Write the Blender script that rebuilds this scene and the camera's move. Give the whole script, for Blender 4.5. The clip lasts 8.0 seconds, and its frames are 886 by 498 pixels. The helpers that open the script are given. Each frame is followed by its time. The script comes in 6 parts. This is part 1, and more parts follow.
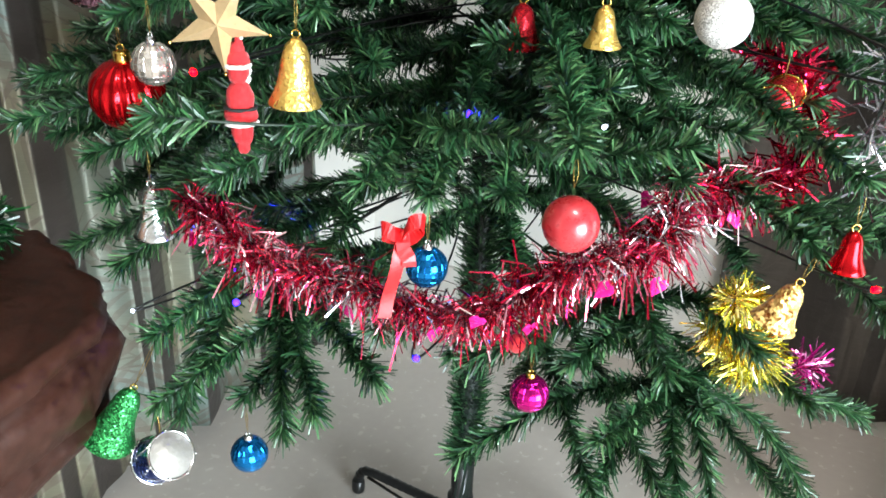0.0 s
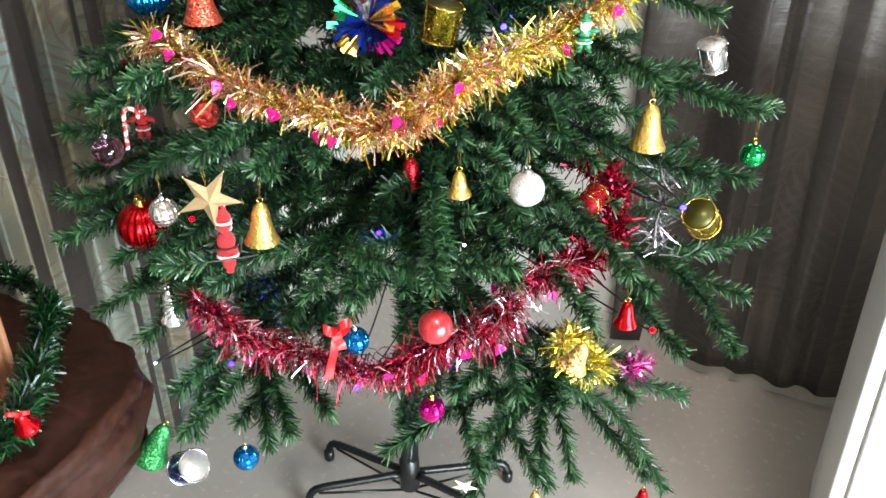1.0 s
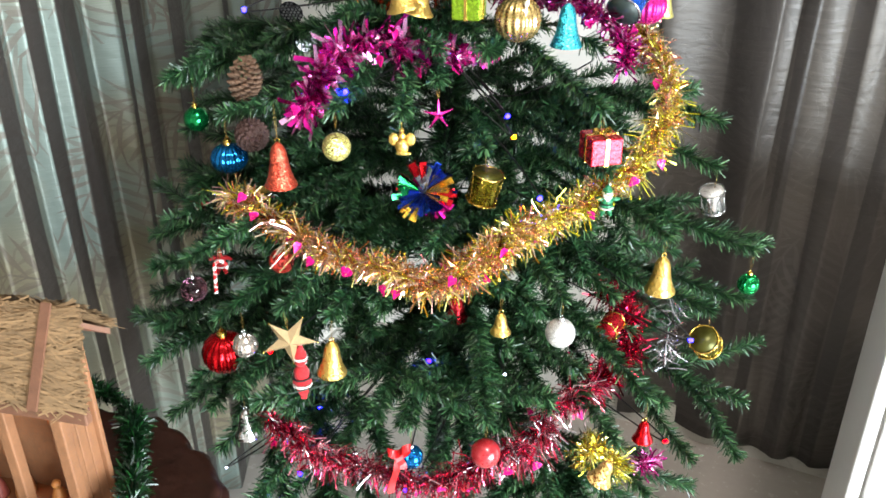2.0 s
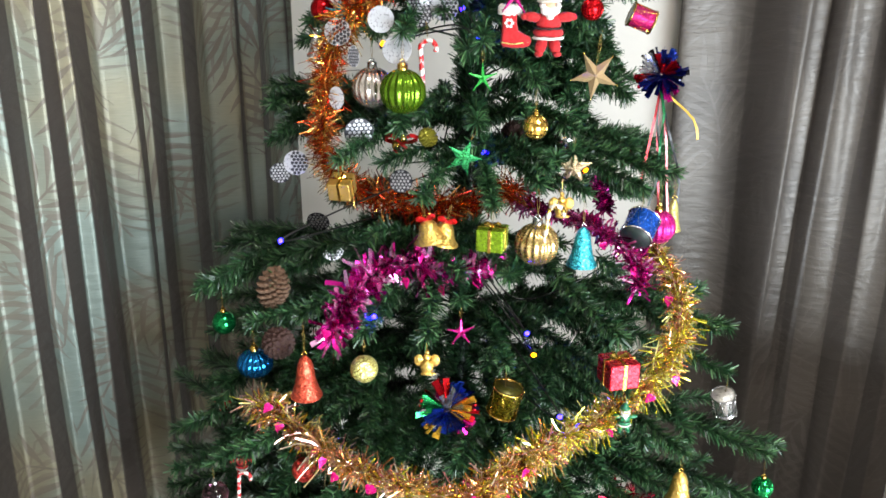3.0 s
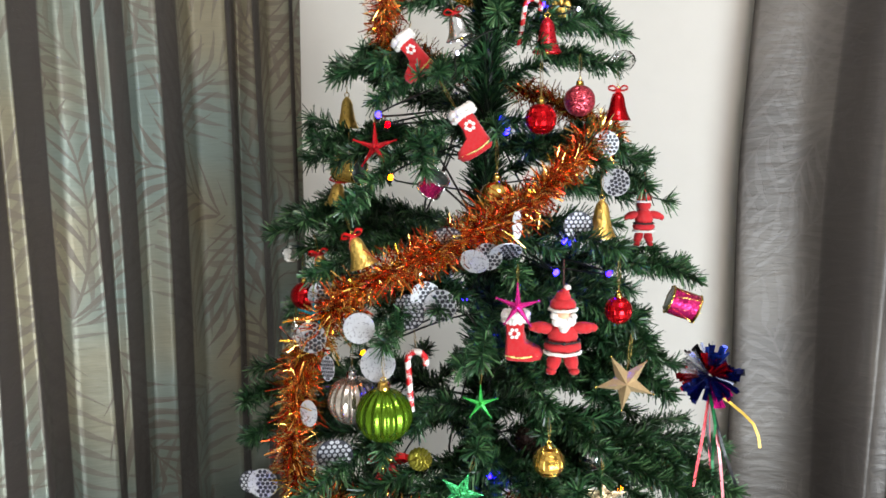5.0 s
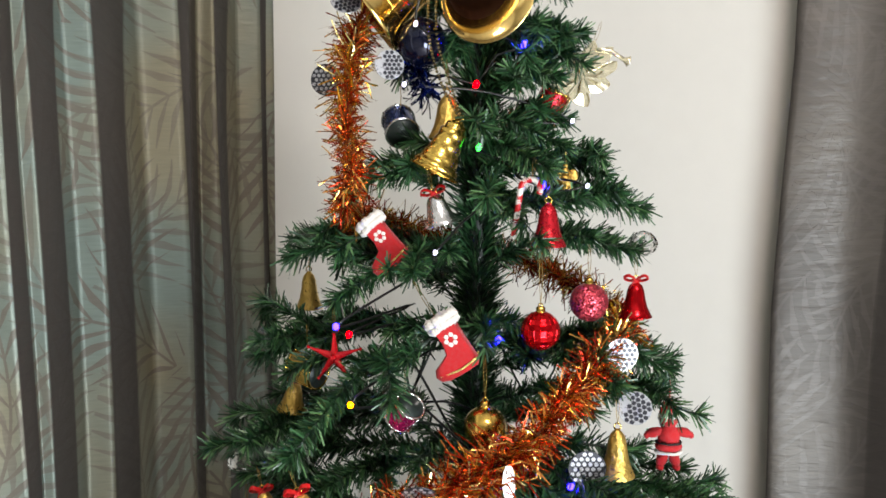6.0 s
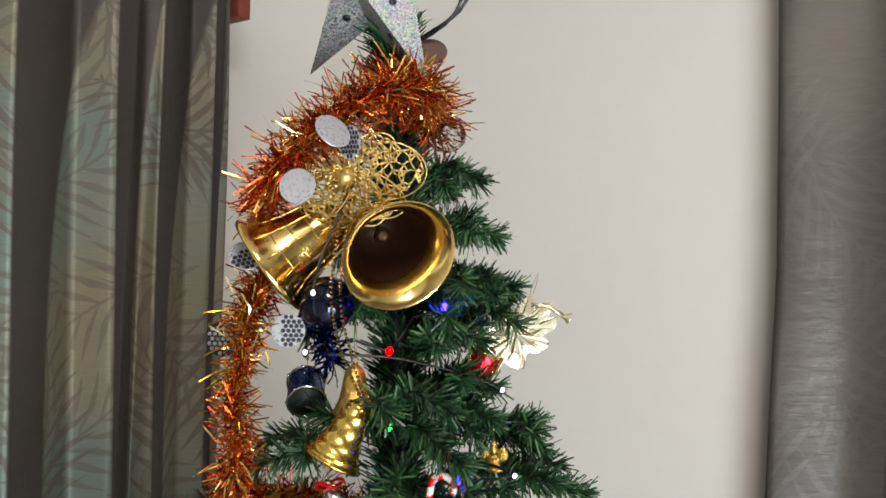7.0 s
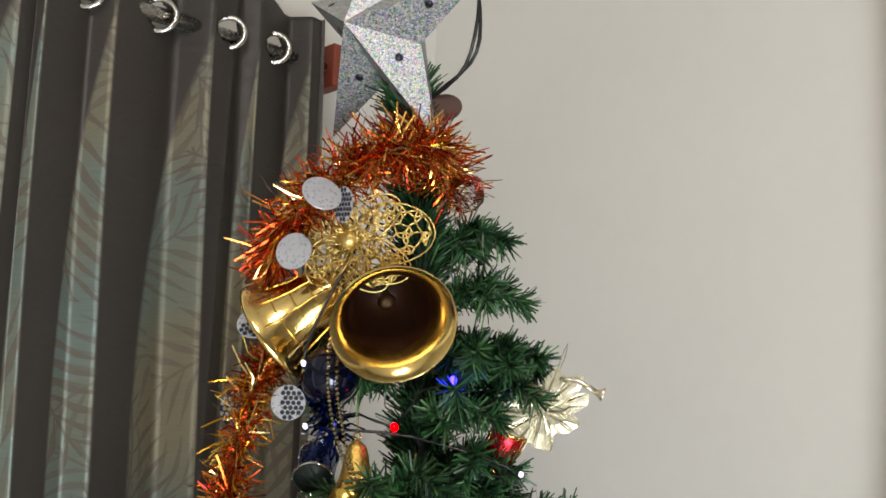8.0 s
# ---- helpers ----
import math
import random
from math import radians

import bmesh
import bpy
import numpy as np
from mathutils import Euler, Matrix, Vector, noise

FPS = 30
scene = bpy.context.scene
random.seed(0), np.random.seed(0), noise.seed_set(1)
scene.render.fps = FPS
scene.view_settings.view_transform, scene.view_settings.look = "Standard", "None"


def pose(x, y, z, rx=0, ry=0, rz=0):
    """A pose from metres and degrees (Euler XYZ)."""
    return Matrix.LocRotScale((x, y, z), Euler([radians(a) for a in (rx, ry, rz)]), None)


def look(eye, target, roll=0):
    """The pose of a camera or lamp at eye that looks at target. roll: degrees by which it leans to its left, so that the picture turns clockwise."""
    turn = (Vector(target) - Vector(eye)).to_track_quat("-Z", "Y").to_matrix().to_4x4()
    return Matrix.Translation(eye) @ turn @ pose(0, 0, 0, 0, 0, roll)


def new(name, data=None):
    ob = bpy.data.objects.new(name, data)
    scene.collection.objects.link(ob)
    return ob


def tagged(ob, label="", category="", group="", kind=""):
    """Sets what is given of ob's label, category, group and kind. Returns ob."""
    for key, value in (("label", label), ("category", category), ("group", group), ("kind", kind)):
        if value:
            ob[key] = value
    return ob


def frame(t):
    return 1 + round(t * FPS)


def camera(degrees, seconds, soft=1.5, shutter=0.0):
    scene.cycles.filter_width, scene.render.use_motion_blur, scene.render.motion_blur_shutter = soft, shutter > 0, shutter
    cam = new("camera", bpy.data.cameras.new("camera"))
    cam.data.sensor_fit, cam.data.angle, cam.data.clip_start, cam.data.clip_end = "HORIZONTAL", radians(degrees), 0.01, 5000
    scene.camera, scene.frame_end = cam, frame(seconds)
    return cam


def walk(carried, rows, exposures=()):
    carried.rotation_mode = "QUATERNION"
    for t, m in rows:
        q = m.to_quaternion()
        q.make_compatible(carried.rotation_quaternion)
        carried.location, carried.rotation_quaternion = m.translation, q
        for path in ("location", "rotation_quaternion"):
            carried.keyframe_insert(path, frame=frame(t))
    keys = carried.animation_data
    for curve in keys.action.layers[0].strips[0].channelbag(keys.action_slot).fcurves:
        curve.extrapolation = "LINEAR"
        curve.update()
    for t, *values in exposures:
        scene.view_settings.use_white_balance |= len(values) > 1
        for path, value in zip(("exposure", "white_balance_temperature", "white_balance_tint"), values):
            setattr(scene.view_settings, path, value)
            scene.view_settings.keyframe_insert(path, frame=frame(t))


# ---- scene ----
cam = camera(56.0, 8.0, soft=1.65)
PATH = [
    (0, (0.466, -0.938, 1.035), (-0.431, 0.63, 0.177), 1.9),
    (0.5, (0.546, -1.022, 1.153), (-0.289, 0.538, 0.222), 1.2),
    (1, (0.629, -1.113, 1.325), (-0.165, 0.433, 0.335), -0.2),
    (1.2, (0.64, -1.136, 1.38), (-0.143, 0.415, 0.389), -0.5),
    (2.3, (0.588, -1.243, 1.559), (-0.222, 0.383, 0.72), 0.1),
    (2.5, (0.578, -1.254, 1.587), (-0.241, 0.4, 0.818), 0.3),
    (3, (0.568, -1.22, 1.656), (-0.266, 0.472, 0.993), 0.3),
    (3.5, (0.541, -1.134, 1.697), (-0.312, 0.583, 1.127), 0.1),
    (4, (0.53, -1.06, 1.712), (-0.384, 0.648, 1.215), -0.3),
    (4.5, (0.523, -1.022, 1.753), (-0.409, 0.695, 1.325), 0.0),
    (4.7, (0.54, -1.005, 1.763), (-0.447, 0.697, 1.4), -0.5),
    (5.8, (0.455, -0.815, 1.915), (-0.573, 0.886, 1.691), -0.1),
    (6, (0.447, -0.771, 1.943), (-0.589, 0.929, 1.745), -0.1),
    (6.5, (0.428, -0.712, 1.997), (-0.609, 0.997, 1.953), -0.0),
    (7, (0.467, -0.629, 2.074), (-0.606, 1.056, 2.174), 0.8),
    (7.5, (0.517, -0.548, 2.117), (-0.714, 1.01, 2.35), 1.2),
    (8, (0.541, -0.505, 2.083), (-0.851, 0.912, 2.325), 1.4),
]
walk(cam, [(t, look(eye, target, roll)) for t, eye, target, roll in PATH],
     [(0, 0.05, 6550, 14), (1, -0.03, 6700, 16), (2.5, -0.12, 6750, 16), (3, -0.38, 6800, 17), (3.5, -0.5, 6800, 18), (4.5, -0.64, 6800, 18), (6, -0.8, 6950, 18), (7, -1.14, 7050, 18), (8, -1.28, 7100, 18)])

# ---- light: a round ceiling lamp, and cool fill from a low window added in the east wall ----
world = bpy.data.worlds.new("world")
scene.world = world
world.use_nodes = True
world.node_tree.nodes["Background"].inputs[0].default_value = (0.01, 0.012, 0.02, 1)
world.node_tree.nodes["Background"].inputs[1].default_value = 0.3

lamp_data = bpy.data.lights.new("ceiling_lamp_light", "AREA")
lamp_data.shape, lamp_data.size = "DISK", 0.55
lamp_data.energy = 74
lamp_data.color = (1.0, 0.97, 0.93)
lamp_ob = new("ceiling_lamp_light", lamp_data)
lamp_ob.matrix_world = look((1.1, -1.05, 3.235), (0.4, -0.4, 0.8))

# cool fill: its source is unseen, placed to brighten the lower curtain
fill_data = bpy.data.lights.new("cool_window_fill", "AREA")
fill_data.shape, fill_data.size, fill_data.size_y = "RECTANGLE", 1.95, 1.3
fill_data.energy = 400
fill_data.color = (0.77, 0.93, 1.0)
fill_ob = new("cool_window_fill", fill_data)
fill_ob.matrix_world = look((2.59, -1.7, 0.775), (0.0, -1.7, 0.775))

# ---- materials ----
def lin(code):
    """Linear colour from a hex code."""
    c = [int(code[i:i + 2], 16) / 255 for i in (0, 2, 4)]
    return tuple(v / 12.92 if v <= 0.04045 else ((v + 0.055) / 1.055) ** 2.4 for v in c) + (1.0,)


MATS = {}


def base_mat(name):
    m = bpy.data.materials.new(name)
    m.use_nodes = True
    nt = m.node_tree
    return m, nt, nt.nodes["Principled BSDF"]


def surface(name, code, rough=0.5, metal=0.0, vary=0.12, scale=30.0, bump=0.0, bump_scale=200.0, spec=0.5, island=0.0,
            coat=0.0, sheen=0.0):
    """A plain material with variation at two scales, and fine relief."""
    if name in MATS:
        return MATS[name]
    m, nt, p = base_mat(name)
    n, l = nt.nodes.new, nt.links.new
    tc = n("ShaderNodeTexCoord")
    big, small = n("ShaderNodeTexNoise"), n("ShaderNodeTexNoise")
    big.inputs["Scale"].default_value, small.inputs["Scale"].default_value = scale, scale * 9
    big.inputs["Detail"].default_value = small.inputs["Detail"].default_value = 4
    l(tc.outputs["Object"], big.inputs["Vector"])
    l(tc.outputs["Object"], small.inputs["Vector"])
    add = n("ShaderNodeMath")
    add.operation = "ADD"
    l(big.outputs["Fac"], add.inputs[0])
    l(small.outputs["Fac"], add.inputs[1])
    last = add.outputs[0]
    if island:
        geo, mix = n("ShaderNodeNewGeometry"), n("ShaderNodeMath")
        mix.operation = "MULTIPLY_ADD"
        mix.inputs[1].default_value = island
        l(geo.outputs["Random Per Island"], mix.inputs[0])
        l(last, mix.inputs[2])
        last = mix.outputs[0]
    rng = n("ShaderNodeMapRange")
    rng.inputs["From Min"].default_value, rng.inputs["From Max"].default_value = 0.6, 1.4 + island
    rng.inputs["To Min"].default_value, rng.inputs["To Max"].default_value = 1 - vary, 1 + vary
    l(last, rng.inputs["Value"])
    hsv = n("ShaderNodeHueSaturation")
    hsv.inputs["Color"].default_value = lin(code)
    l(rng.outputs[0], hsv.inputs["Value"])
    l(hsv.outputs[0], p.inputs["Base Color"])
    rr = n("ShaderNodeMapRange")
    rr.inputs["From Min"].default_value, rr.inputs["From Max"].default_value = 0.3, 0.7
    rr.inputs["To Min"].default_value, rr.inputs["To Max"].default_value = max(0.02, rough * 0.8), min(1, rough * 1.2)
    l(small.outputs["Fac"], rr.inputs["Value"])
    l(rr.outputs[0], p.inputs["Roughness"])
    p.inputs["Metallic"].default_value = metal
    p.inputs["Specular IOR Level"].default_value = spec
    p.inputs["Coat Weight"].default_value = coat
    p.inputs["Sheen Weight"].default_value = sheen
    if bump:
        bn, bp = n("ShaderNodeTexNoise"), n("ShaderNodeBump")
        bn.inputs["Scale"].default_value, bn.inputs["Detail"].default_value = bump_scale, 3
        bp.inputs["Strength"].default_value, bp.inputs["Distance"].default_value = bump, 0.002
        l(tc.outputs["Object"], bn.inputs["Vector"])
        l(bn.outputs["Fac"], bp.inputs["Height"])
        l(bp.outputs[0], p.inputs["Normal"])
    MATS[name] = m
    return m


def foil(name, codes, rough=0.2, metal=0.85):
    """Metallised film strips: each strip takes one of the colours."""
    if name in MATS:
        return MATS[name]
    m, nt, p = base_mat(name)
    n, l = nt.nodes.new, nt.links.new
    geo, ramp = n("ShaderNodeNewGeometry"), n("ShaderNodeValToRGB")
    ramp.color_ramp.interpolation = "CONSTANT"
    els = ramp.color_ramp.elements
    while len(els) < len(codes):
        els.new(0.5)
    for i, c in enumerate(codes):
        els[i].position = i / len(codes)
        els[i].color = lin(c)
    l(geo.outputs["Random Per Island"], ramp.inputs[0])
    l(ramp.outputs[0], p.inputs["Base Color"])
    p.inputs["Metallic"].default_value = metal
    p.inputs["Roughness"].default_value = rough
    MATS[name] = m
    return m


def glitter(name, code, code2="", size=900.0, metal=0.7, rough=0.3, tilt=0.9, rainbow=0.0):
    """Glued glitter: tiny flakes, each tilted its own way."""
    if name in MATS:
        return MATS[name]
    m, nt, p = base_mat(name)
    n, l = nt.nodes.new, nt.links.new
    tc, vor = n("ShaderNodeTexCoord"), n("ShaderNodeTexVoronoi")
    vor.inputs["Scale"].default_value = size
    l(tc.outputs["Object"], vor.inputs["Vector"])
    mix = n("ShaderNodeMix")
    mix.data_type = "RGBA"
    a, b = lin(code), lin(code2 or code)
    mix.inputs[6].default_value = tuple(v * 0.55 for v in a[:3]) + (1,)
    mix.inputs[7].default_value = tuple(min(1, v * 1.3 + 0.03) for v in b[:3]) + (1,)
    sep = n("ShaderNodeSeparateColor")
    l(vor.outputs["Color"], sep.inputs[0])
    l(sep.outputs[0], mix.inputs[0])
    tint = n("ShaderNodeMix")
    tint.data_type = "RGBA"
    tint.inputs[0].default_value = rainbow
    l(mix.outputs[2], tint.inputs[6])
    l(vor.outputs["Color"], tint.inputs[7])
    l(tint.outputs[2], p.inputs["Base Color"])
    geo, sub, scl, add, nrm = (n("ShaderNodeNewGeometry"), n("ShaderNodeVectorMath"), n("ShaderNodeVectorMath"),
                               n("ShaderNodeVectorMath"), n("ShaderNodeVectorMath"))
    sub.operation, scl.operation, add.operation, nrm.operation = "SUBTRACT", "SCALE", "ADD", "NORMALIZE"
    sub.inputs[1].default_value = (0.5, 0.5, 0.5)
    l(vor.outputs["Color"], sub.inputs[0])
    l(sub.outputs[0], scl.inputs[0])
    scl.inputs["Scale"].default_value = tilt
    l(geo.outputs["Normal"], add.inputs[0])
    l(scl.outputs[0], add.inputs[1])
    l(add.outputs[0], nrm.inputs[0])
    l(nrm.outputs[0], p.inputs["Normal"])
    p.inputs["Metallic"].default_value, p.inputs["Roughness"].default_value = metal, rough
    MATS[name] = m
    return m


def glow(name, code, strength):
    if name in MATS:
        return MATS[name]
    m, nt, p = base_mat(name)
    p.inputs["Base Color"].default_value = lin(code)
    p.inputs["Emission Color"].default_value = lin(code)
    p.inputs["Emission Strength"].default_value = strength
    MATS[name] = m
    return m


def clear(name, code="ffffff", rough=0.02):
    if name in MATS:
        return MATS[name]
    m, nt, p = base_mat(name)
    p.inputs["Base Color"].default_value = lin(code)
    p.inputs["Transmission Weight"].default_value, p.inputs["Roughness"].default_value = 1.0, rough
    p.inputs["IOR"].default_value = 1.45
    MATS[name] = m
    return m


def leaf_cloth(name, code, leaf_code, rough, metal, leaf_rough, amount, fold_dark_code, fold_dark_share, fold_dark_mix, shot_code, crinkle, phase, sheen_fade):
    """Curtain cloth of two alternating bands: shiny satin with woven palm fronds, laid out in metres, and plain dark
    weave with the shade of the folds put into its colour.
    """
    m, nt, p = base_mat(name)
    n, l = nt.nodes.new, nt.links.new

    def mth(op, a, b=None, c=None):
        k = n("ShaderNodeMath")
        k.operation = op
        for i, v in enumerate((a, b, c)):
            if v is None:
                continue
            if isinstance(v, (int, float)):
                k.inputs[i].default_value = v
            else:
                l(v, k.inputs[i])
        return k.outputs[0]

    uv = n("ShaderNodeUVMap")
    stray = n("ShaderNodeTexNoise")
    stray.inputs["Scale"].default_value = 7.0
    l(uv.outputs[0], stray.inputs["Vector"])
    layers = []
    for cell, off in ((4.3, 0.0), (5.0, 3.7)):
        mp = n("ShaderNodeMapping")
        mp.inputs["Location"].default_value = (off, off * 0.6, 0)
        l(uv.outputs[0], mp.inputs["Vector"])
        vor = n("ShaderNodeTexVoronoi")
        vor.voronoi_dimensions = "2D"
        vor.inputs["Scale"].default_value = cell
        l(mp.outputs[0], vor.inputs["Vector"])
        dif = n("ShaderNodeVectorMath")
        dif.operation = "SUBTRACT"
        l(mp.outputs[0], dif.inputs[0])
        l(vor.outputs["Position"], dif.inputs[1])
        sep = n("ShaderNodeSeparateColor")
        l(vor.outputs["Color"], sep.inputs[0])
        ang = mth("MULTIPLY", sep.outputs[0], 6.283)
        rot = n("ShaderNodeVectorRotate")
        rot.rotation_type = "Z_AXIS"
        l(dif.outputs[0], rot.inputs["Vector"])
        l(ang, rot.inputs["Angle"])
        xyz = n("ShaderNodeSeparateXYZ")
        l(rot.outputs[0], xyz.inputs[0])
        bend = mth("MULTIPLY_ADD", mth("MULTIPLY", xyz.outputs[1], xyz.outputs[1]), 1.4, xyz.outputs[0])
        side = mth("ABSOLUTE", bend)
        along = xyz.outputs[1]
        stripe = mth("FRACT", mth("MULTIPLY_ADD", mth("SUBTRACT", along, mth("MULTIPLY", side, 1.1)), 30.0, mth("MULTIPLY", stray.outputs["Fac"], 1.6)))
        wide = mth("SUBTRACT", 0.1, mth("MULTIPLY", mth("ABSOLUTE", along), 0.36))
        taper = mth("MULTIPLY", mth("SUBTRACT", wide, side), 9.0)
        blade = mth("LESS_THAN", stripe, mth("MINIMUM", mth("MINIMUM", taper, mth("MULTIPLY_ADD", side, 14.0, 0.1)), 0.5))
        inside = mth("LESS_THAN", side, wide)
        rib = mth("MULTIPLY", mth("LESS_THAN", side, 0.0022), mth("LESS_THAN", mth("ABSOLUTE", along), 0.22))
        layers.append(mth("MAXIMUM", mth("MULTIPLY", blade, inside), rib))
    leaf = mth("MULTIPLY", mth("MINIMUM", mth("ADD", layers[0], mth("MULTIPLY", layers[1], 0.7)), 1.0), amount)
    weave, wear = n("ShaderNodeTexNoise"), n("ShaderNodeTexNoise")
    wmap = n("ShaderNodeMapping")
    wmap.inputs["Scale"].default_value = (30, 420, 1)
    l(uv.outputs[0], wmap.inputs["Vector"])
    l(wmap.outputs[0], weave.inputs["Vector"])
    weave.inputs["Scale"].default_value = 1.0
    wear.inputs["Scale"].default_value = 4.0
    l(uv.outputs[0], wear.inputs["Vector"])
    mix = n("ShaderNodeMix")
    mix.data_type = "RGBA"
    shot = n("ShaderNodeMix")
    shot.data_type = "RGBA"
    shot.inputs[6].default_value, shot.inputs[7].default_value = lin(code), lin(shot_code)
    tone, tone_rng = n("ShaderNodeTexNoise"), n("ShaderNodeMapRange")
    tone.inputs["Scale"].default_value = 3.2
    l(uv.outputs[0], tone.inputs["Vector"])
    tone_rng.inputs["From Min"].default_value, tone_rng.inputs["From Max"].default_value = 0.4, 0.62
    l(tone.outputs["Fac"], tone_rng.inputs["Value"])
    l(tone_rng.outputs[0], shot.inputs[0])
    l(shot.outputs[2], mix.inputs[6])
    mix.inputs[7].default_value = lin(leaf_code)
    l(leaf, mix.inputs[0])
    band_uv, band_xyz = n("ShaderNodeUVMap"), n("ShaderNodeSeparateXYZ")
    band_uv.uv_map = "FoldBands"
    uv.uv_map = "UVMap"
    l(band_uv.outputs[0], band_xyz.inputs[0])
    # dark bands widen near the top, in place of the satin's fading sheen
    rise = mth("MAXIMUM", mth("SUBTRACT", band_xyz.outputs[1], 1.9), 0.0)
    half = mth("MULTIPLY_ADD", mth("MULTIPLY", rise, rise), sheen_fade, fold_dark_share / 2)
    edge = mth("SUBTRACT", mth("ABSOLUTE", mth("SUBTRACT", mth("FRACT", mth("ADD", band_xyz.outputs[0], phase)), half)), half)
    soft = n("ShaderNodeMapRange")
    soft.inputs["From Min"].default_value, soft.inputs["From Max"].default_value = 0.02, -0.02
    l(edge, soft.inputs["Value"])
    band = mth("MULTIPLY", soft.outputs[0], fold_dark_mix)
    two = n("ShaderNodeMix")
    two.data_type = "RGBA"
    two.inputs[7].default_value = lin(fold_dark_code)
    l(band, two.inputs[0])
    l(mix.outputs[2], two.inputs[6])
    hsv = n("ShaderNodeHueSaturation")
    l(two.outputs[2], hsv.inputs["Color"])
    val = mth("ADD", mth("MULTIPLY", weave.outputs["Fac"], 0.35), mth("MULTIPLY_ADD", wear.outputs["Fac"], 0.3, 0.68))
    l(val, hsv.inputs["Value"])
    l(hsv.outputs[0], p.inputs["Base Color"])
    l(mth("MULTIPLY_ADD", leaf, leaf_rough - rough, rough), p.inputs["Roughness"])
    l(mth("MULTIPLY", mth("MULTIPLY_ADD", band, -metal * 0.7, metal), mth("SUBTRACT", 1.0, mth("MULTIPLY", leaf, 0.9))), p.inputs["Metallic"])
    bp = n("ShaderNodeBump")
    bp.inputs["Strength"].default_value, bp.inputs["Distance"].default_value = min(1.0, crinkle), 0.002 * max(1.0, crinkle)
    crease, cmap = n("ShaderNodeTexNoise"), n("ShaderNodeMapping")
    cmap.inputs["Scale"].default_value = (14, 45, 1)
    crease.inputs["Detail"].default_value = 4
    l(uv.outputs[0], cmap.inputs["Vector"])
    l(cmap.outputs[0], crease.inputs["Vector"])
    crease.inputs["Scale"].default_value = 1.0
    l(mth("ADD", mth("MULTIPLY_ADD", weave.outputs["Fac"], 0.12, mth("MULTIPLY", leaf, 0.5)), mth("MULTIPLY", crease.outputs["Fac"], 1.3)), bp.inputs["Height"])
    l(bp.outputs[0], p.inputs["Normal"])
    MATS[name] = m
    return m


WALL = surface("wall_paint", "cdc9c2", 0.75, vary=0.03, scale=3, bump=0.06, bump_scale=120)
CEIL = surface("ceiling_paint", "b9b5ae", 0.85, vary=0.02, scale=2)
FLOOR = surface("floor_tile", "b0a79e", 0.24, vary=0.05, scale=6)
SKIRT = surface("skirting_tile", "b8b3ab", 0.3, vary=0.04, scale=5)
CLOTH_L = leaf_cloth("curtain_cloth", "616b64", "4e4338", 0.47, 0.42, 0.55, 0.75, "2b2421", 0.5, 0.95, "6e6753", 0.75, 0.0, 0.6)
# same cloth in darker codes: the right-hand curtain's dimmer light, put into colour
CLOTH_R = leaf_cloth("curtain_cloth_dim", "48433f", "544e49", 0.5, 0.28, 0.4, 0.5, "342f2c", 0.38, 0.8, "56504a", 1.5, 0.38, 0.0)
# the far walls are unseen; their grey is set to cut bounce light
WALL_DIM = surface("unseen_wall_dim", "8f887e", 0.8, vary=0.06, scale=3)
STEEL = surface("brushed_steel", "b9b6b0", 0.25, 1.0, vary=0.08, scale=20)
WOOD = surface("carved_wood", "2f1810", 0.5, vary=0.5, scale=9, bump=0.7, bump_scale=45, spec=0.25)
WOOD_TAG = surface("bracket_wood", "7a3423", 0.5, vary=0.2, scale=30)
NEEDLE = foil("green_needles", ["102715", "1d4022", "173720", "2d552f", "204527", "4c7045", "12301a", "274d2c"], 0.4, 0.0)
WIRE = surface("branch_wire", "1d2b20", 0.55, vary=0.3, scale=40)
POLE = surface("trunk_pole", "0d1812", 0.5, vary=0.3, scale=40)
BLACK = surface("black_enamel", "141414", 0.35, vary=0.2, scale=30, bump=0.1)
WHITE_BOARD = surface("white_laminate", "d9d6d2", 0.35, vary=0.03, scale=6)
GOLD = surface("gold_plastic", "dab25a", 0.2, 1.0, vary=0.1, scale=40)
SILVER = surface("silver_plastic", "d2d2d4", 0.16, 1.0, vary=0.08, scale=40)
THREAD_G = surface("gold_thread", "8a7038", 0.35, 0.8)


# ---- building helpers ----
def part(name, data, material, parent=None, label=""):
    """Links a bmesh or a mesh as ONE mesh object, under a thing or a part."""
    if isinstance(data, bmesh.types.BMesh):
        me = bpy.data.meshes.new(name)
        data.to_mesh(me)
        data.free()
    else:
        me = data
    mats = material if isinstance(material, (list, tuple)) else [material]
    if not me.materials:
        for mt in mats:
            me.materials.append(mt)
    ob = new(name, me)
    if parent is not None:
        ob.parent = parent
    if label:
        tagged(ob, label)
    return ob


def thing(name, label, category, m=None, group="", kind=""):
    ob = new(name)
    ob.empty_display_size = 0.02
    if m is not None:
        ob.matrix_basis = m
    if len(label.split()) < 4:
        label += " hanging on the tree"
    return tagged(ob, label, category, group, kind)


def raw(name, verts, faces, smooth=False):
    me = bpy.data.meshes.new(name)
    me.from_pydata([tuple(v) for v in verts], [], faces)
    if smooth:
        me.polygons.foreach_set("use_smooth", [True] * len(me.polygons))
    me.update()
    return me


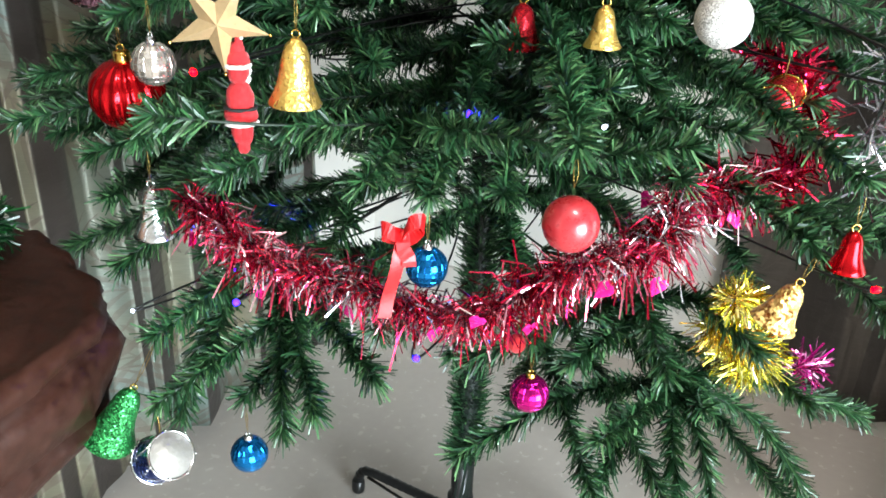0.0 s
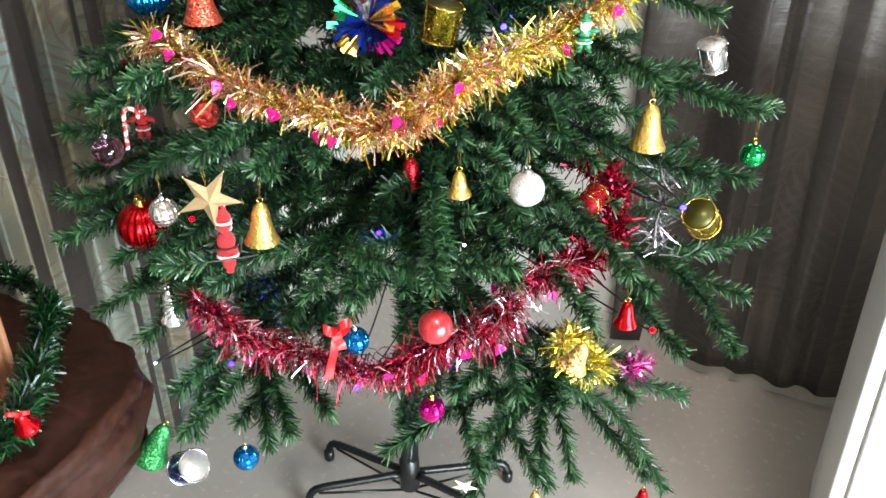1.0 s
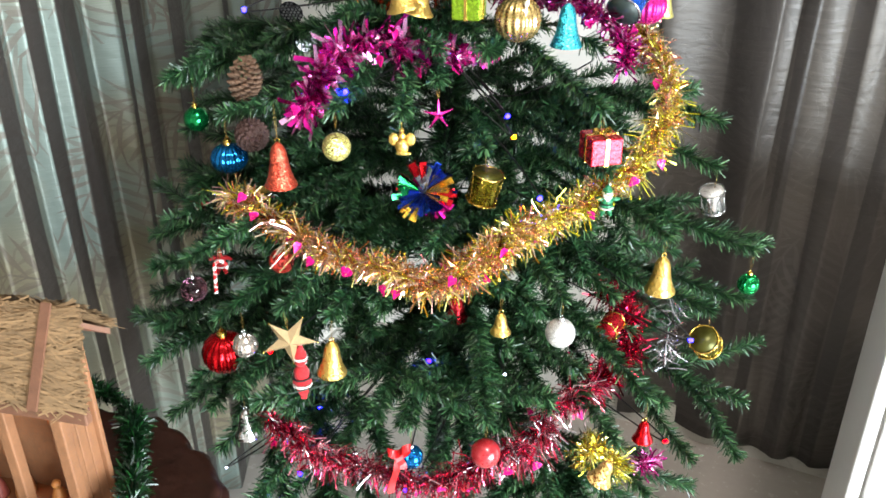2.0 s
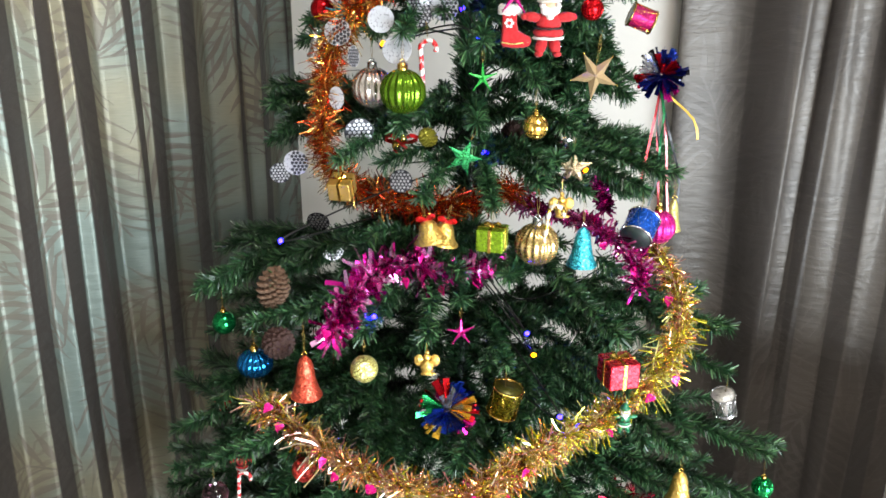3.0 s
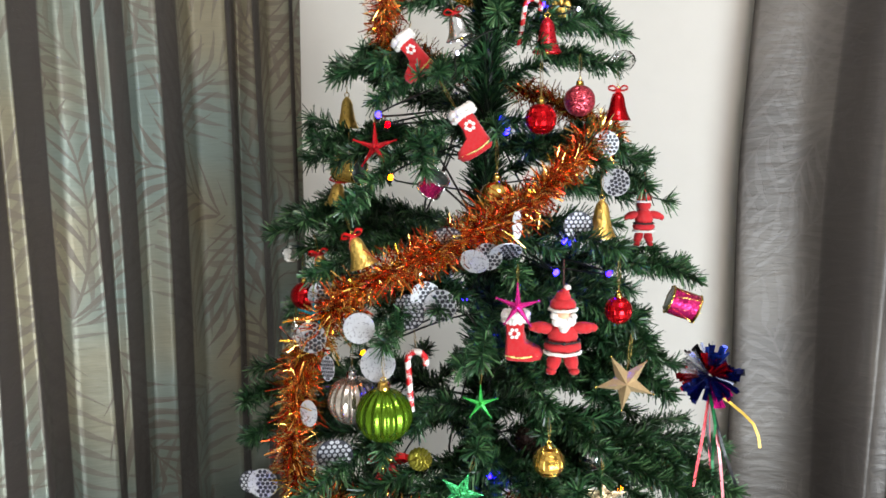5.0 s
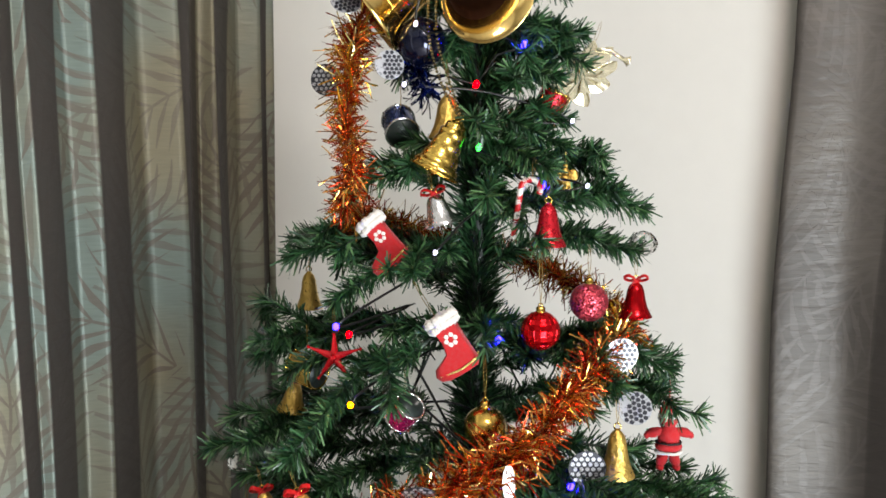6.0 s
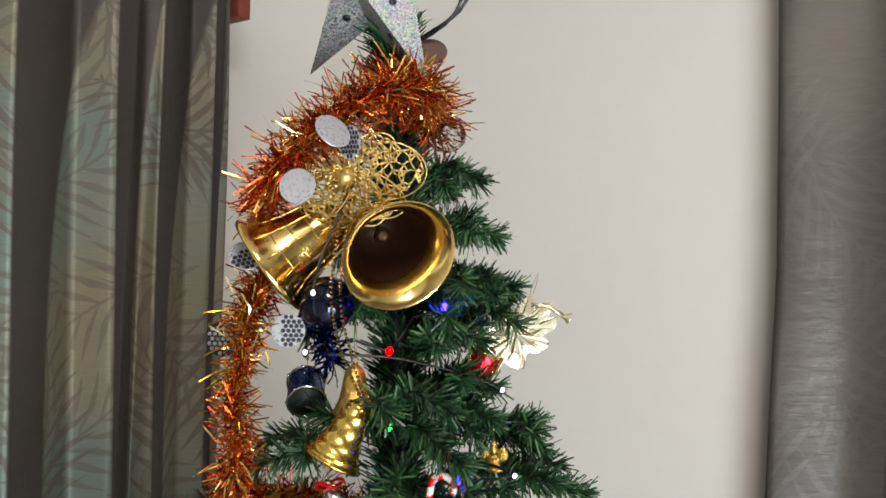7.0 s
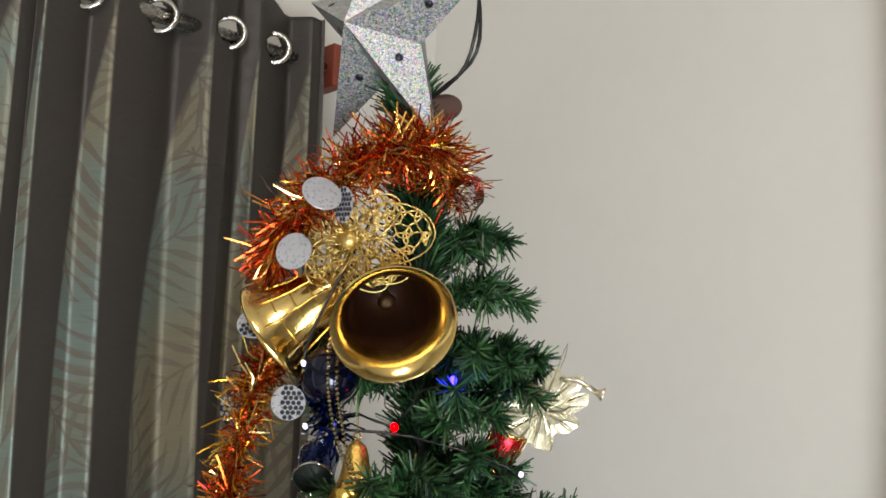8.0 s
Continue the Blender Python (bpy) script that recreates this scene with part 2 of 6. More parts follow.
def quads(name, v4):
    """A mesh of loose quads from an array (n, 4, 3)."""
    k = len(v4)
    me = bpy.data.meshes.new(name)
    me.vertices.add(4 * k)
    me.vertices.foreach_set("co", np.asarray(v4, dtype=np.float32).reshape(-1))
    me.loops.add(4 * k)
    me.loops.foreach_set("vertex_index", np.arange(4 * k, dtype=np.int32))
    me.polygons.add(k)
    me.polygons.foreach_set("loop_start", np.arange(0, 4 * k, 4, dtype=np.int32))
    me.update(calc_edges=True)
    return me


def join_meshes(name, pairs):
    """One mesh out of (mesh, material index) pairs."""
    bm = bmesh.new()
    for me, idx in pairs:
        k = len(bm.faces)
        bm.from_mesh(me)
        bm.faces.ensure_lookup_table()
        for f in bm.faces[k:]:
            f.material_index = idx
        bpy.data.meshes.remove(me)
    out = bpy.data.meshes.new(name)
    bm.to_mesh(out)
    bm.free()
    return out


def box(bm, lo, hi, bevel=0.0, idx=0, m=None):
    """Adds a box to a bmesh, its edges rounded off."""
    made = bmesh.ops.create_cube(bm, size=1)["verts"]
    for v in made:
        v.co = Vector([lo[i] + (v.co[i] + 0.5) * (hi[i] - lo[i]) for i in range(3)])
    faces = list({f for v in made for f in v.link_faces})
    if bevel:
        edges = list({e for f in faces for e in f.edges})
        res = bmesh.ops.bevel(bm, geom=edges, offset=bevel, segments=2, affect="EDGES", profile=0.5)
        faces = list({f for f in res["faces"]} | {f for f in faces if f.is_valid})
        made = list({v for f in faces for v in f.verts})
        for f in faces:
            f.smooth = False
    for f in faces:
        f.material_index = idx
    if m is not None:
        bmesh.ops.transform(bm, matrix=m, verts=made)
    return made


def spin_mesh(name, profile, seg=24, smooth=True, ripple=0.0, waves=0, cap=True):
    """A turned body: profile rows (radius, z) from bottom to top; ripple presses flutes into it."""
    verts, faces = [], []
    for r, z in profile:
        for i in range(seg):
            a = 2 * math.pi * i / seg
            k = r * (1 + ripple * math.cos(waves * a)) if waves else r
            verts.append((k * math.cos(a), k * math.sin(a), z))
    for j in range(len(profile) - 1):
        for i in range(seg):
            a, b = j * seg + i, j * seg + (i + 1) % seg
            faces.append((a, b, b + seg, a + seg))
    if cap:
        faces.append(tuple(reversed(range(seg))))
        faces.append(tuple(range((len(profile) - 1) * seg, len(profile) * seg)))
    return raw(name, verts, faces, smooth)


def tube_mesh(name, pts, r, seg=6, taper=1.0):
    """A tube along points."""
    pts = [Vector(p) for p in pts]
    verts, faces = [], []
    up = Vector((0.13, 0.21, 0.97))
    for k, p in enumerate(pts):
        d = (pts[min(k + 1, len(pts) - 1)] - pts[max(k - 1, 0)])
        d = d.normalized() if d.length > 1e-9 else Vector((0, 0, 1))
        if abs(d.dot(up)) > 0.95:
            up = Vector((0.9, 0.3, 0.1))
        a = d.cross(up).normalized()
        b = d.cross(a).normalized()
        up = b.cross(d) if b.cross(d).length > 0.1 else up
        rr = r * (1 + (taper - 1) * k / max(1, len(pts) - 1))
        for i in range(seg):
            t = 2 * math.pi * i / seg
            verts.append(p + a * (rr * math.cos(t)) + b * (rr * math.sin(t)))
    for k in range(len(pts) - 1):
        for i in range(seg):
            a, b = k * seg + i, k * seg + (i + 1) % seg
            faces.append((a, b, b + seg, a + seg))
    faces.append(tuple(reversed(range(seg))))
    faces.append(tuple(range((len(pts) - 1) * seg, len(pts) * seg)))
    return raw(name, verts, faces, True)


def smooth_path(points, step):
    """A Catmull-Rom curve through the points, sampled about every step metres."""
    P = [np.array(p, dtype=float) for p in points]
    P = [2 * P[0] - P[1]] + P + [2 * P[-1] - P[-2]]
    out = []
    for i in range(1, len(P) - 2):
        a, b, c, d = P[i - 1:i + 3]
        k = max(2, int(np.linalg.norm(c - b) / step))
        for j in range(k):
            t = j / k
            out.append(0.5 * (2 * b + (c - a) * t + (2 * a - 5 * b + 4 * c - d) * t * t + (3 * b - 3 * c + d - a) * t ** 3))
    out.append(P[-2])
    return np.array(out)


def bristles(rng, path, per_metre, length, width, lean=(35, 65), droop=0.0, start=0.0, spread=1.0):
    """Loose strips that stand out all round a path: an array of quads. lean: degrees between strip and path."""
    path = np.asarray(path, dtype=float)
    seg = np.diff(path, axis=0)
    ln = np.linalg.norm(seg, axis=1)
    total = ln.sum()
    n = max(4, int(total * per_metre))
    s = start * total + (1 - start) * total * rng.random(n)
    cum = np.concatenate([[0], np.cumsum(ln)])
    k = np.clip(np.searchsorted(cum, s) - 1, 0, len(seg) - 1)
    f = (s - cum[k]) / np.maximum(ln[k], 1e-9)
    base = path[k] + seg[k] * f[:, None]
    tan = seg[k] / np.maximum(ln[k], 1e-9)[:, None]
    r = rng.normal(size=(n, 3))
    rad = r - (r * tan).sum(1)[:, None] * tan
    rad /= np.maximum(np.linalg.norm(rad, axis=1), 1e-9)[:, None]
    a = np.radians(rng.uniform(lean[0], lean[1], n))
    d = tan * np.cos(a)[:, None] + rad * np.sin(a)[:, None]
    L = length * rng.uniform(0.65, 1.15, n) * spread
    tip = base + d * L[:, None]
    tip[:, 2] -= droop * L * rng.uniform(0.3, 1.0, n)
    side = np.cross(d, rng.normal(size=(n, 3)))
    side /= np.maximum(np.linalg.norm(side, axis=1), 1e-9)[:, None]
    w = width * rng.uniform(0.8, 1.2, n)[:, None]
    return np.stack([base - side * w / 2, base + side * w / 2, tip + side * w * 0.3, tip - side * w * 0.3], axis=1)


# ---- the room ----
X_WALL, Y_WALL, CEILING = -0.68, 0.70, 3.3
X_FAR, Y_FAR = 2.6, -3.6
W_Y0, W_Y1, W_Z0, W_Z1 = -2.7, -0.7, 0.1, 1.45


def slab(name, lo, hi, material, label, category):
    bm = bmesh.new()
    box(bm, lo, hi)
    return tagged(part(name, bm, material), label, category, kind="structure")


slab("floor", (X_WALL - 0.15, Y_FAR - 0.15, -0.1), (X_FAR + 0.15, Y_WALL + 0.15, 0), FLOOR, "pale beige polished floor tiles", "floor")
slab("ceiling", (X_WALL - 0.15, Y_FAR - 0.15, CEILING), (X_FAR + 0.15, Y_WALL + 0.15, CEILING + 0.1), CEIL, "white painted ceiling", "ceiling")
slab("wall_west", (X_WALL - 0.15, Y_FAR, 0), (X_WALL, Y_WALL, CEILING), WALL, "off-white painted wall behind the leaf curtain", "wall")
slab("wall_north", (X_WALL - 0.15, Y_WALL, 0), (X_FAR + 0.15, Y_WALL + 0.15, CEILING), WALL, "off-white painted wall behind the tree", "wall")
slab("wall_south", (X_WALL - 0.15, Y_FAR - 0.15, 0), (X_FAR + 0.15, Y_FAR, CEILING), WALL_DIM, "unseen wall darkened to cut bounce light", "wall")
slab("wall_east", (X_FAR, Y_FAR, 0), (X_FAR + 0.15, W_Y0, CEILING), WALL_DIM, "unseen wall beside the window, darkened to cut bounce light", "wall")
slab("wall_east", (X_FAR, W_Y1, 0), (X_FAR + 0.15, Y_WALL, CEILING), WALL_DIM, "unseen wall beside the window, darkened to cut bounce light", "wall")
slab("wall_east", (X_FAR, W_Y0, W_Z1), (X_FAR + 0.15, W_Y1, CEILING), WALL_DIM, "unseen wall above the window, darkened to cut bounce light", "wall")
slab("wall_east", (X_FAR, W_Y0, 0), (X_FAR + 0.15, W_Y1, W_Z0), WALL_DIM, "unseen wall under the window, darkened to cut bounce light", "wall")
slab("baseboard_north", (X_WALL + 0.012, Y_WALL - 0.012, 0), (X_FAR, Y_WALL, 0.1), SKIRT, "white tiled skirting along the wall", "baseboard")
slab("baseboard_west", (X_WALL, Y_FAR, 0), (X_WALL + 0.012, Y_WALL, 0.1), SKIRT, "white tiled skirting along the wall", "baseboard")


def curtain(name, label, along, across, ridges, face, depth, z0, z1, material, flip, seed, share, rounded=False, rings=(), ring_z=0.0, lean=0.0, dark_to=()):
    """A hanging eyelet curtain. along, across: unit vectors; ridges: where its folds stand out; face: its middle plane."""
    body = thing(name, label, "curtain")
    rng = random.Random(seed)
    wob = [rng.uniform(-1, 1) for _ in ridges]
    us, arc, prev = [], 0.0, None
    steps = 22
    for k in range(len(ridges) - 1):
        r0, r1 = ridges[k], ridges[k + 1]
        low = min(depth, share * (r1 - r0))
        for i in range(steps + (k == len(ridges) - 2)):
            t = i / steps
            f = t / 0.72 if t < 0.72 else (1 - t) / 0.28
            f = 0.5 - 0.5 * math.cos(2 * math.pi * t) if rounded else f * f * (3 - 2 * f) * 0.15 + f * 0.85
            d = depth - low * f
            u = r0 + (r1 - r0) * t
            if prev is not None:
                arc += math.hypot(u - prev[0], d - prev[1])
            prev = (u, d)
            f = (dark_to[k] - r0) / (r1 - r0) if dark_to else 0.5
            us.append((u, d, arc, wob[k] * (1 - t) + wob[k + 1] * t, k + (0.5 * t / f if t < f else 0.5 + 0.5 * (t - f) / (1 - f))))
    lower = [z0 + (ring_z - 0.05 - z0) * k / 40 for k in range(40)]
    levels = lower + [ring_z - 0.05 + (z1 - ring_z + 0.05) * k / 26 for k in range(27)]
    nz = len(levels) - 1
    verts, faces, uvs, bands = [], [], [], []
    for iz in range(nz + 1):
        z = levels[iz]
        drop = 1 - (z - z0) / (z1 - z0)
        for u, d, s, w2, kt in us:
            e = d * (0.95 + 0.12 * drop * w2) - 0.012 * drop ** 6 * (1 - d / 0.045) + 0.004 * math.sin(3.1 * z + 5 * w2)
            q = u + lean * max(0.0, min(1.0, (z - 1.7) / 0.4)) + 0.010 * drop * w2 + 0.003 * math.sin(5 * z + 9 * w2)
            top = 0.01 * math.sin(40 * u) if iz == nz else 0.0
            p = along * q + across * (face + (e if not flip else -e))
            verts.append((p.x, p.y, z + top))
            uvs.append((s, z))
            bands.append((kt, z))
    n1 = len(us)
    for iz in range(nz):
        for i in range(n1 - 1):
            a = iz * n1 + i
            if any(math.dist((us[i][0], levels[iz]), (u, ring_z)) < 0.022 for u in rings):
                continue
            q4 = (a, a + 1, a + n1 + 1, a + n1)
            faces.append(q4 if flip else tuple(reversed(q4)))
    me = raw("cloth", verts, faces, True)
    lay = me.uv_layers.new(name="UVMap")
    for lp in me.loops:
        lay.data[lp.index].uv = uvs[lp.vertex_index]
    lay2 = me.uv_layers.new(name="FoldBands")
    for lp in me.loops:
        lay2.data[lp.index].uv = bands[lp.vertex_index]
    cloth = part("cloth", me, material, body)
    sol = cloth.modifiers.new("thickness", "SOLIDIFY")
    sol.thickness, sol.offset = 0.0025, 0.0
    return body, us


EX, EY = Vector((1, 0, 0)), Vector((0, 1, 0))
# each fold: where it stands out, and where its painted dark ends
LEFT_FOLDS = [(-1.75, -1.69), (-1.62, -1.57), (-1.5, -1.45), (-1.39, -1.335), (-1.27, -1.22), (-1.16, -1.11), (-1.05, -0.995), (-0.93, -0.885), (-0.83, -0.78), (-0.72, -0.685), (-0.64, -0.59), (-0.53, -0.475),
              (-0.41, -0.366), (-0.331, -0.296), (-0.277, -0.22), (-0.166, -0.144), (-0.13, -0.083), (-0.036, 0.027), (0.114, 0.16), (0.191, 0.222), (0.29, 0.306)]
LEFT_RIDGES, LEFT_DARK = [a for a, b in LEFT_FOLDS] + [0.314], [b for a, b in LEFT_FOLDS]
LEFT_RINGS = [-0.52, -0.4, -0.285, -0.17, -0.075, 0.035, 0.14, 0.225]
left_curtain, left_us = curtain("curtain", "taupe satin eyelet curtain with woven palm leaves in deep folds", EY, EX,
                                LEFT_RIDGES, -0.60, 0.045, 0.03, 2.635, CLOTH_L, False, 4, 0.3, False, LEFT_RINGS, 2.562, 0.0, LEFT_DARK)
RIGHT_RIDGES = [0.208, 0.44, 0.53, 0.62, 0.72, 0.835, 0.95, 1.07, 1.18, 1.3, 1.41, 1.53, 1.64]
RIGHT_RINGS = [0.25 + 0.115 * i for i in range(12)]
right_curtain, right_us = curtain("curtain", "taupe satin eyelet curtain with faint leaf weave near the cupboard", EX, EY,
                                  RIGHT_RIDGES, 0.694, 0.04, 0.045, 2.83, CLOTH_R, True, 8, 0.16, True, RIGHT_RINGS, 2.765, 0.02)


def rod(name, label, a, b, brackets):
    body = thing(name, label, "curtain rod")
    part("pole", tube_mesh("pole", (a, b), 0.0125, 14), STEEL, body)
    for p, s in brackets:
        bm = bmesh.new()
        box(bm, [min(p[i], s[i]) for i in range(3)], [max(p[i], s[i]) for i in range(3)], 0.003)
        part("bracket", bm, WOOD_TAG, body, "reddish wooden end bracket")
    return body


rod("curtain_rod", "steel curtain rod on wooden end brackets", (-0.585, -1.85, 2.562), (-0.585, 0.335, 2.562),
    [((-0.68, 0.335, 2.525), (-0.555, 0.362, 2.6))])
rod("curtain_rod", "steel curtain rod on wooden brackets", (0.222, 0.668, 2.765), (1.85, 0.668, 2.765),
    [((0.6, 0.682, 2.73), (0.625, 0.70, 2.80)), ((1.5, 0.682, 2.73), (1.525, 0.70, 2.80))])


def torus_mesh(name, R, r, seg=20, ring=8):
    verts, faces = [], []
    for i in range(seg):
        a = 2 * math.pi * i / seg
        for j in range(ring):
            b = 2 * math.pi * j / ring
            k = R + r * math.cos(b)
            verts.append((k * math.cos(a), k * math.sin(a), r * math.sin(b)))
    for i in range(seg):
        for j in range(ring):
            faces.append((i * ring + j, ((i + 1) % seg) * ring + j, ((i + 1) % seg) * ring + (j + 1) % ring, i * ring + (j + 1) % ring))
    return raw(name, verts, faces, True)


def eyelets(body, us, at, along, across, face, flip, z, tilt):
    """Steel rings pressed into the cloth round its holes."""
    shared = torus_mesh("eyelet", 0.0245, 0.0045)
    shared.transform(Matrix.Diagonal((1, 1, 0.7, 1)))
    shared.materials.append(STEEL)
    for u in at:
        d = np.interp(u, [q[0] for q in us], [q[1] for q in us]) * 0.95
        q = along * u + across * (face + (-d if flip else d))
        ob = part("eyelet", shared, STEEL, body)
        nrm = (across * tilt[0] - along * tilt[1]).normalized()
        ob.matrix_basis = Matrix.Translation((q.x, q.y, z)) @ nrm.to_track_quat("Z", "Y").to_matrix().to_4x4()


eyelets(left_curtain, left_us, LEFT_RINGS, EY, EX, -0.60, False, 2.562, (0.8, 0.6))
eyelets(right_curtain, right_us, RIGHT_RINGS, EX, EY, 0.694, True, 2.765, (-0.95, 0.2))

# ceiling lamp
ceiling_lamp = thing("ceiling_lamp", "round white ceiling lamp, switched on", "lamp", pose(1.1, -1.05, CEILING - 0.045))
part("base", spin_mesh("base", [(0.19, 0.0), (0.2, 0.01), (0.2, 0.04), (0.18, 0.044)], 32), WHITE_BOARD, ceiling_lamp)

# unseen window added in the east wall for the cool fill
window = tagged(thing("added_window_1", "white framed window letting in cool daylight", "window"), "white framed window letting in cool daylight", "window", kind="structure")
W_MID = (W_Y0 + W_Y1) / 2
for y0, y1, z0, z1 in ((W_Y0, W_Y0 + 0.05, W_Z0, W_Z1), (W_Y1 - 0.05, W_Y1, W_Z0, W_Z1), (W_MID - 0.025, W_MID + 0.025, W_Z0 + 0.05, W_Z1 - 0.05),
                       (W_Y0 + 0.05, W_Y1 - 0.05, W_Z0, W_Z0 + 0.05), (W_Y0 + 0.05, W_Y1 - 0.05, W_Z1 - 0.05, W_Z1)):
    bm = bmesh.new()
    box(bm, (X_FAR + 0.05, y0, z0), (X_FAR + 0.1, y1, z1), 0.004)
    part("window_frame", bm, WHITE_BOARD, window)
for y0, y1 in ((W_Y0 + 0.05, W_MID - 0.025), (W_MID + 0.025, W_Y1 - 0.05)):
    bm = bmesh.new()
    box(bm, (X_FAR + 0.072, y0, W_Z0 + 0.05), (X_FAR + 0.078, y1, W_Z1 - 0.05))
    part("pane", bm, clear("window_glass"), window).visible_shadow = False

# white cupboard by the right-hand curtain
cupboard = thing("cupboard", "white laminate cupboard standing by the curtain", "cupboard", pose(0.735, 0.0, 0))
bm = bmesh.new()
box(bm, (0.02, 0.02, 0.0), (0.5, 0.4, 0.88), 0.004)
part("body", bm, WHITE_BOARD, cupboard)
bm = bmesh.new()
box(bm, (0.0, 0.0, 0.0), (0.02, 0.42, 0.9), 0.005)
part("side_panel", bm, WHITE_BOARD, cupboard)
bm = bmesh.new()
box(bm, (0.026, 0.0, 0.03), (0.5, 0.019, 0.9), 0.005)
part("door", bm, WHITE_BOARD, cupboard)
# ---- the Christmas tree ----
tree = thing("christmas_tree", "green artificial Christmas tree on a black folding metal stand", "christmas tree")
trng = np.random.default_rng(5)
HUNG, BODIES = [], []
NEEDLE_L, NEEDLE_W = 0.0205, 0.0021
TIERS = (0.60, 0.68, 0.76, 0.86, 0.94, 1.03, 1.08, 1.24, 1.36, 1.40, 1.52, 1.57, 1.63, 1.75, 1.83, 1.91, 1.95, 2.04, 2.10, 2.16)


def branch(tip, rise=0.0, sprigs=3, fan=1.0, dense=1.0, sag=0.02):
    """A wired branch from the trunk to its tip, with side sprigs, all set with needles."""
    tip = np.array(tip, dtype=float)
    flat = np.array([tip[0], tip[1], 0.0])
    L = np.linalg.norm(flat)
    out = flat / max(L, 1e-6)
    root = out * 0.012 + np.array([0, 0, tip[2] - rise])
    mid = root * 0.5 + tip * 0.5 + np.array([0, 0, sag + L * 0.03]) + np.array([-out[1], out[0], 0]) * trng.uniform(-0.02, 0.02)
    main = smooth_path([root, mid, tip], 0.02)
    twigs = [(main, 0.16)]
    across = np.array([-out[1], out[0], 0.0])
    for s in range(sprigs):
        f = 0.38 + 0.5 * (s + 0.5 * trng.random()) / max(1, sprigs)
        at = main[int(f * (len(main) - 1))]
        for side in (-1, 1):
            ln = min(0.2, L * (0.62 - 0.38 * f)) * trng.uniform(0.8, 1.15) * fan
            ang = math.radians(trng.uniform(32, 55))
            d = out * math.cos(ang) + across * (side * math.sin(ang)) + np.array([0, 0, trng.uniform(-0.3, 0.25) if tip[2] < 1.1 else trng.uniform(-0.14, 0.14)])
            end = at + d * ln
            twigs.append((smooth_path([at, at + d * ln * 0.55 + trng.normal(size=3) * 0.009 + np.array([0, 0, 0.008]), end], 0.02), 0.0))
    meshes, strips = [], []
    for pts, start in twigs:
        meshes.append((tube_mesh("w", pts[::2] if len(pts) > 6 else pts, 0.0017, 4, 0.6), 1))
        strips.append(bristles(trng, pts, 2900 * dense, NEEDLE_L, NEEDLE_W, (32, 72), 0.1, start))
        last = pts[-1]
        strips.append(bristles(trng, np.array([last - (pts[-1] - pts[-2]) * 0.3, last]), 2600, NEEDLE_L * 0.8, NEEDLE_W, (8, 35)))
    needles = np.concatenate(strips)
    keep = np.ones(len(needles), dtype=bool)
    for bx, by, bz, br in BODIES:
        c = np.array([bx, by, bz])
        if np.linalg.norm(c - tip) < L + 0.1:
            keep &= (np.linalg.norm(needles[:, 0] - c, axis=1) > br) & (np.linalg.norm(needles[:, 2] - c, axis=1) > br)
    meshes.append((quads("n", needles[keep]), 0))
    return part("branch", join_meshes("branch", meshes), [NEEDLE, WIRE], tree)


def spray(node, tips, droop=0.015):
    """A low branch from the trunk to a node, where it forks into long needled fingers."""
    node = np.array(node, dtype=float)
    root = np.array([0.0, 0.0, node[2] + 0.02]) + np.array([node[0], node[1], 0]) * 0.06
    meshes, strips = [], []
    runs = [(smooth_path([root, root * 0.5 + node * 0.5 + np.array([0, 0, 0.012]), node], 0.02), 0.1)]
    for tip in tips:
        tip = np.array(tip, dtype=float)
        mid = node * 0.5 + tip * 0.5 + np.array([0, 0, droop]) + trng.normal(size=3) * 0.012
        runs.append((smooth_path([node, mid, tip], 0.02), 0.0))
    for pts, start in runs:
        meshes.append((tube_mesh("w", pts[::2] if len(pts) > 6 else pts, 0.0019, 4, 0.6), 1))
        strips.append(bristles(trng, pts, 3300, NEEDLE_L * 1.1, NEEDLE_W, (25, 62), 0.1, start))
        strips.append(bristles(trng, np.array([pts[-1] - (pts[-1] - pts[-2]) * 0.3, pts[-1]]), 2600, NEEDLE_L * 0.8, NEEDLE_W, (8, 35)))
    needles = np.concatenate(strips)
    keep = np.ones(len(needles), dtype=bool)
    for bx, by, bz, br in BODIES:
        c = np.array([bx, by, bz])
        keep &= (np.linalg.norm(needles[:, 0] - c, axis=1) > br) & (np.linalg.norm(needles[:, 2] - c, axis=1) > br)
    meshes.append((quads("n", needles[keep]), 0))
    return part("branch", join_meshes("branch", meshes), [NEEDLE, WIRE], tree)


trunk_path = np.array([(-0.018, -0.009, 0.05), (-0.013, -0.006, 0.3), (-0.004, -0.002, 0.7), (0.01, 0.005, 1.3), (0.015, 0.008, 1.9), (0.022, -0.004, 2.16), (0.03, -0.03, 2.3)])
part("trunk", join_meshes("trunk", [(tube_mesh("w", trunk_path, 0.02, 10, 0.6), 1),
                                    (quads("n", bristles(trng, smooth_path(trunk_path, 0.05), 11000, 0.04, 0.0022, (30, 65), 0.1, 0.05)), 0)]),
     [NEEDLE, POLE], tree)
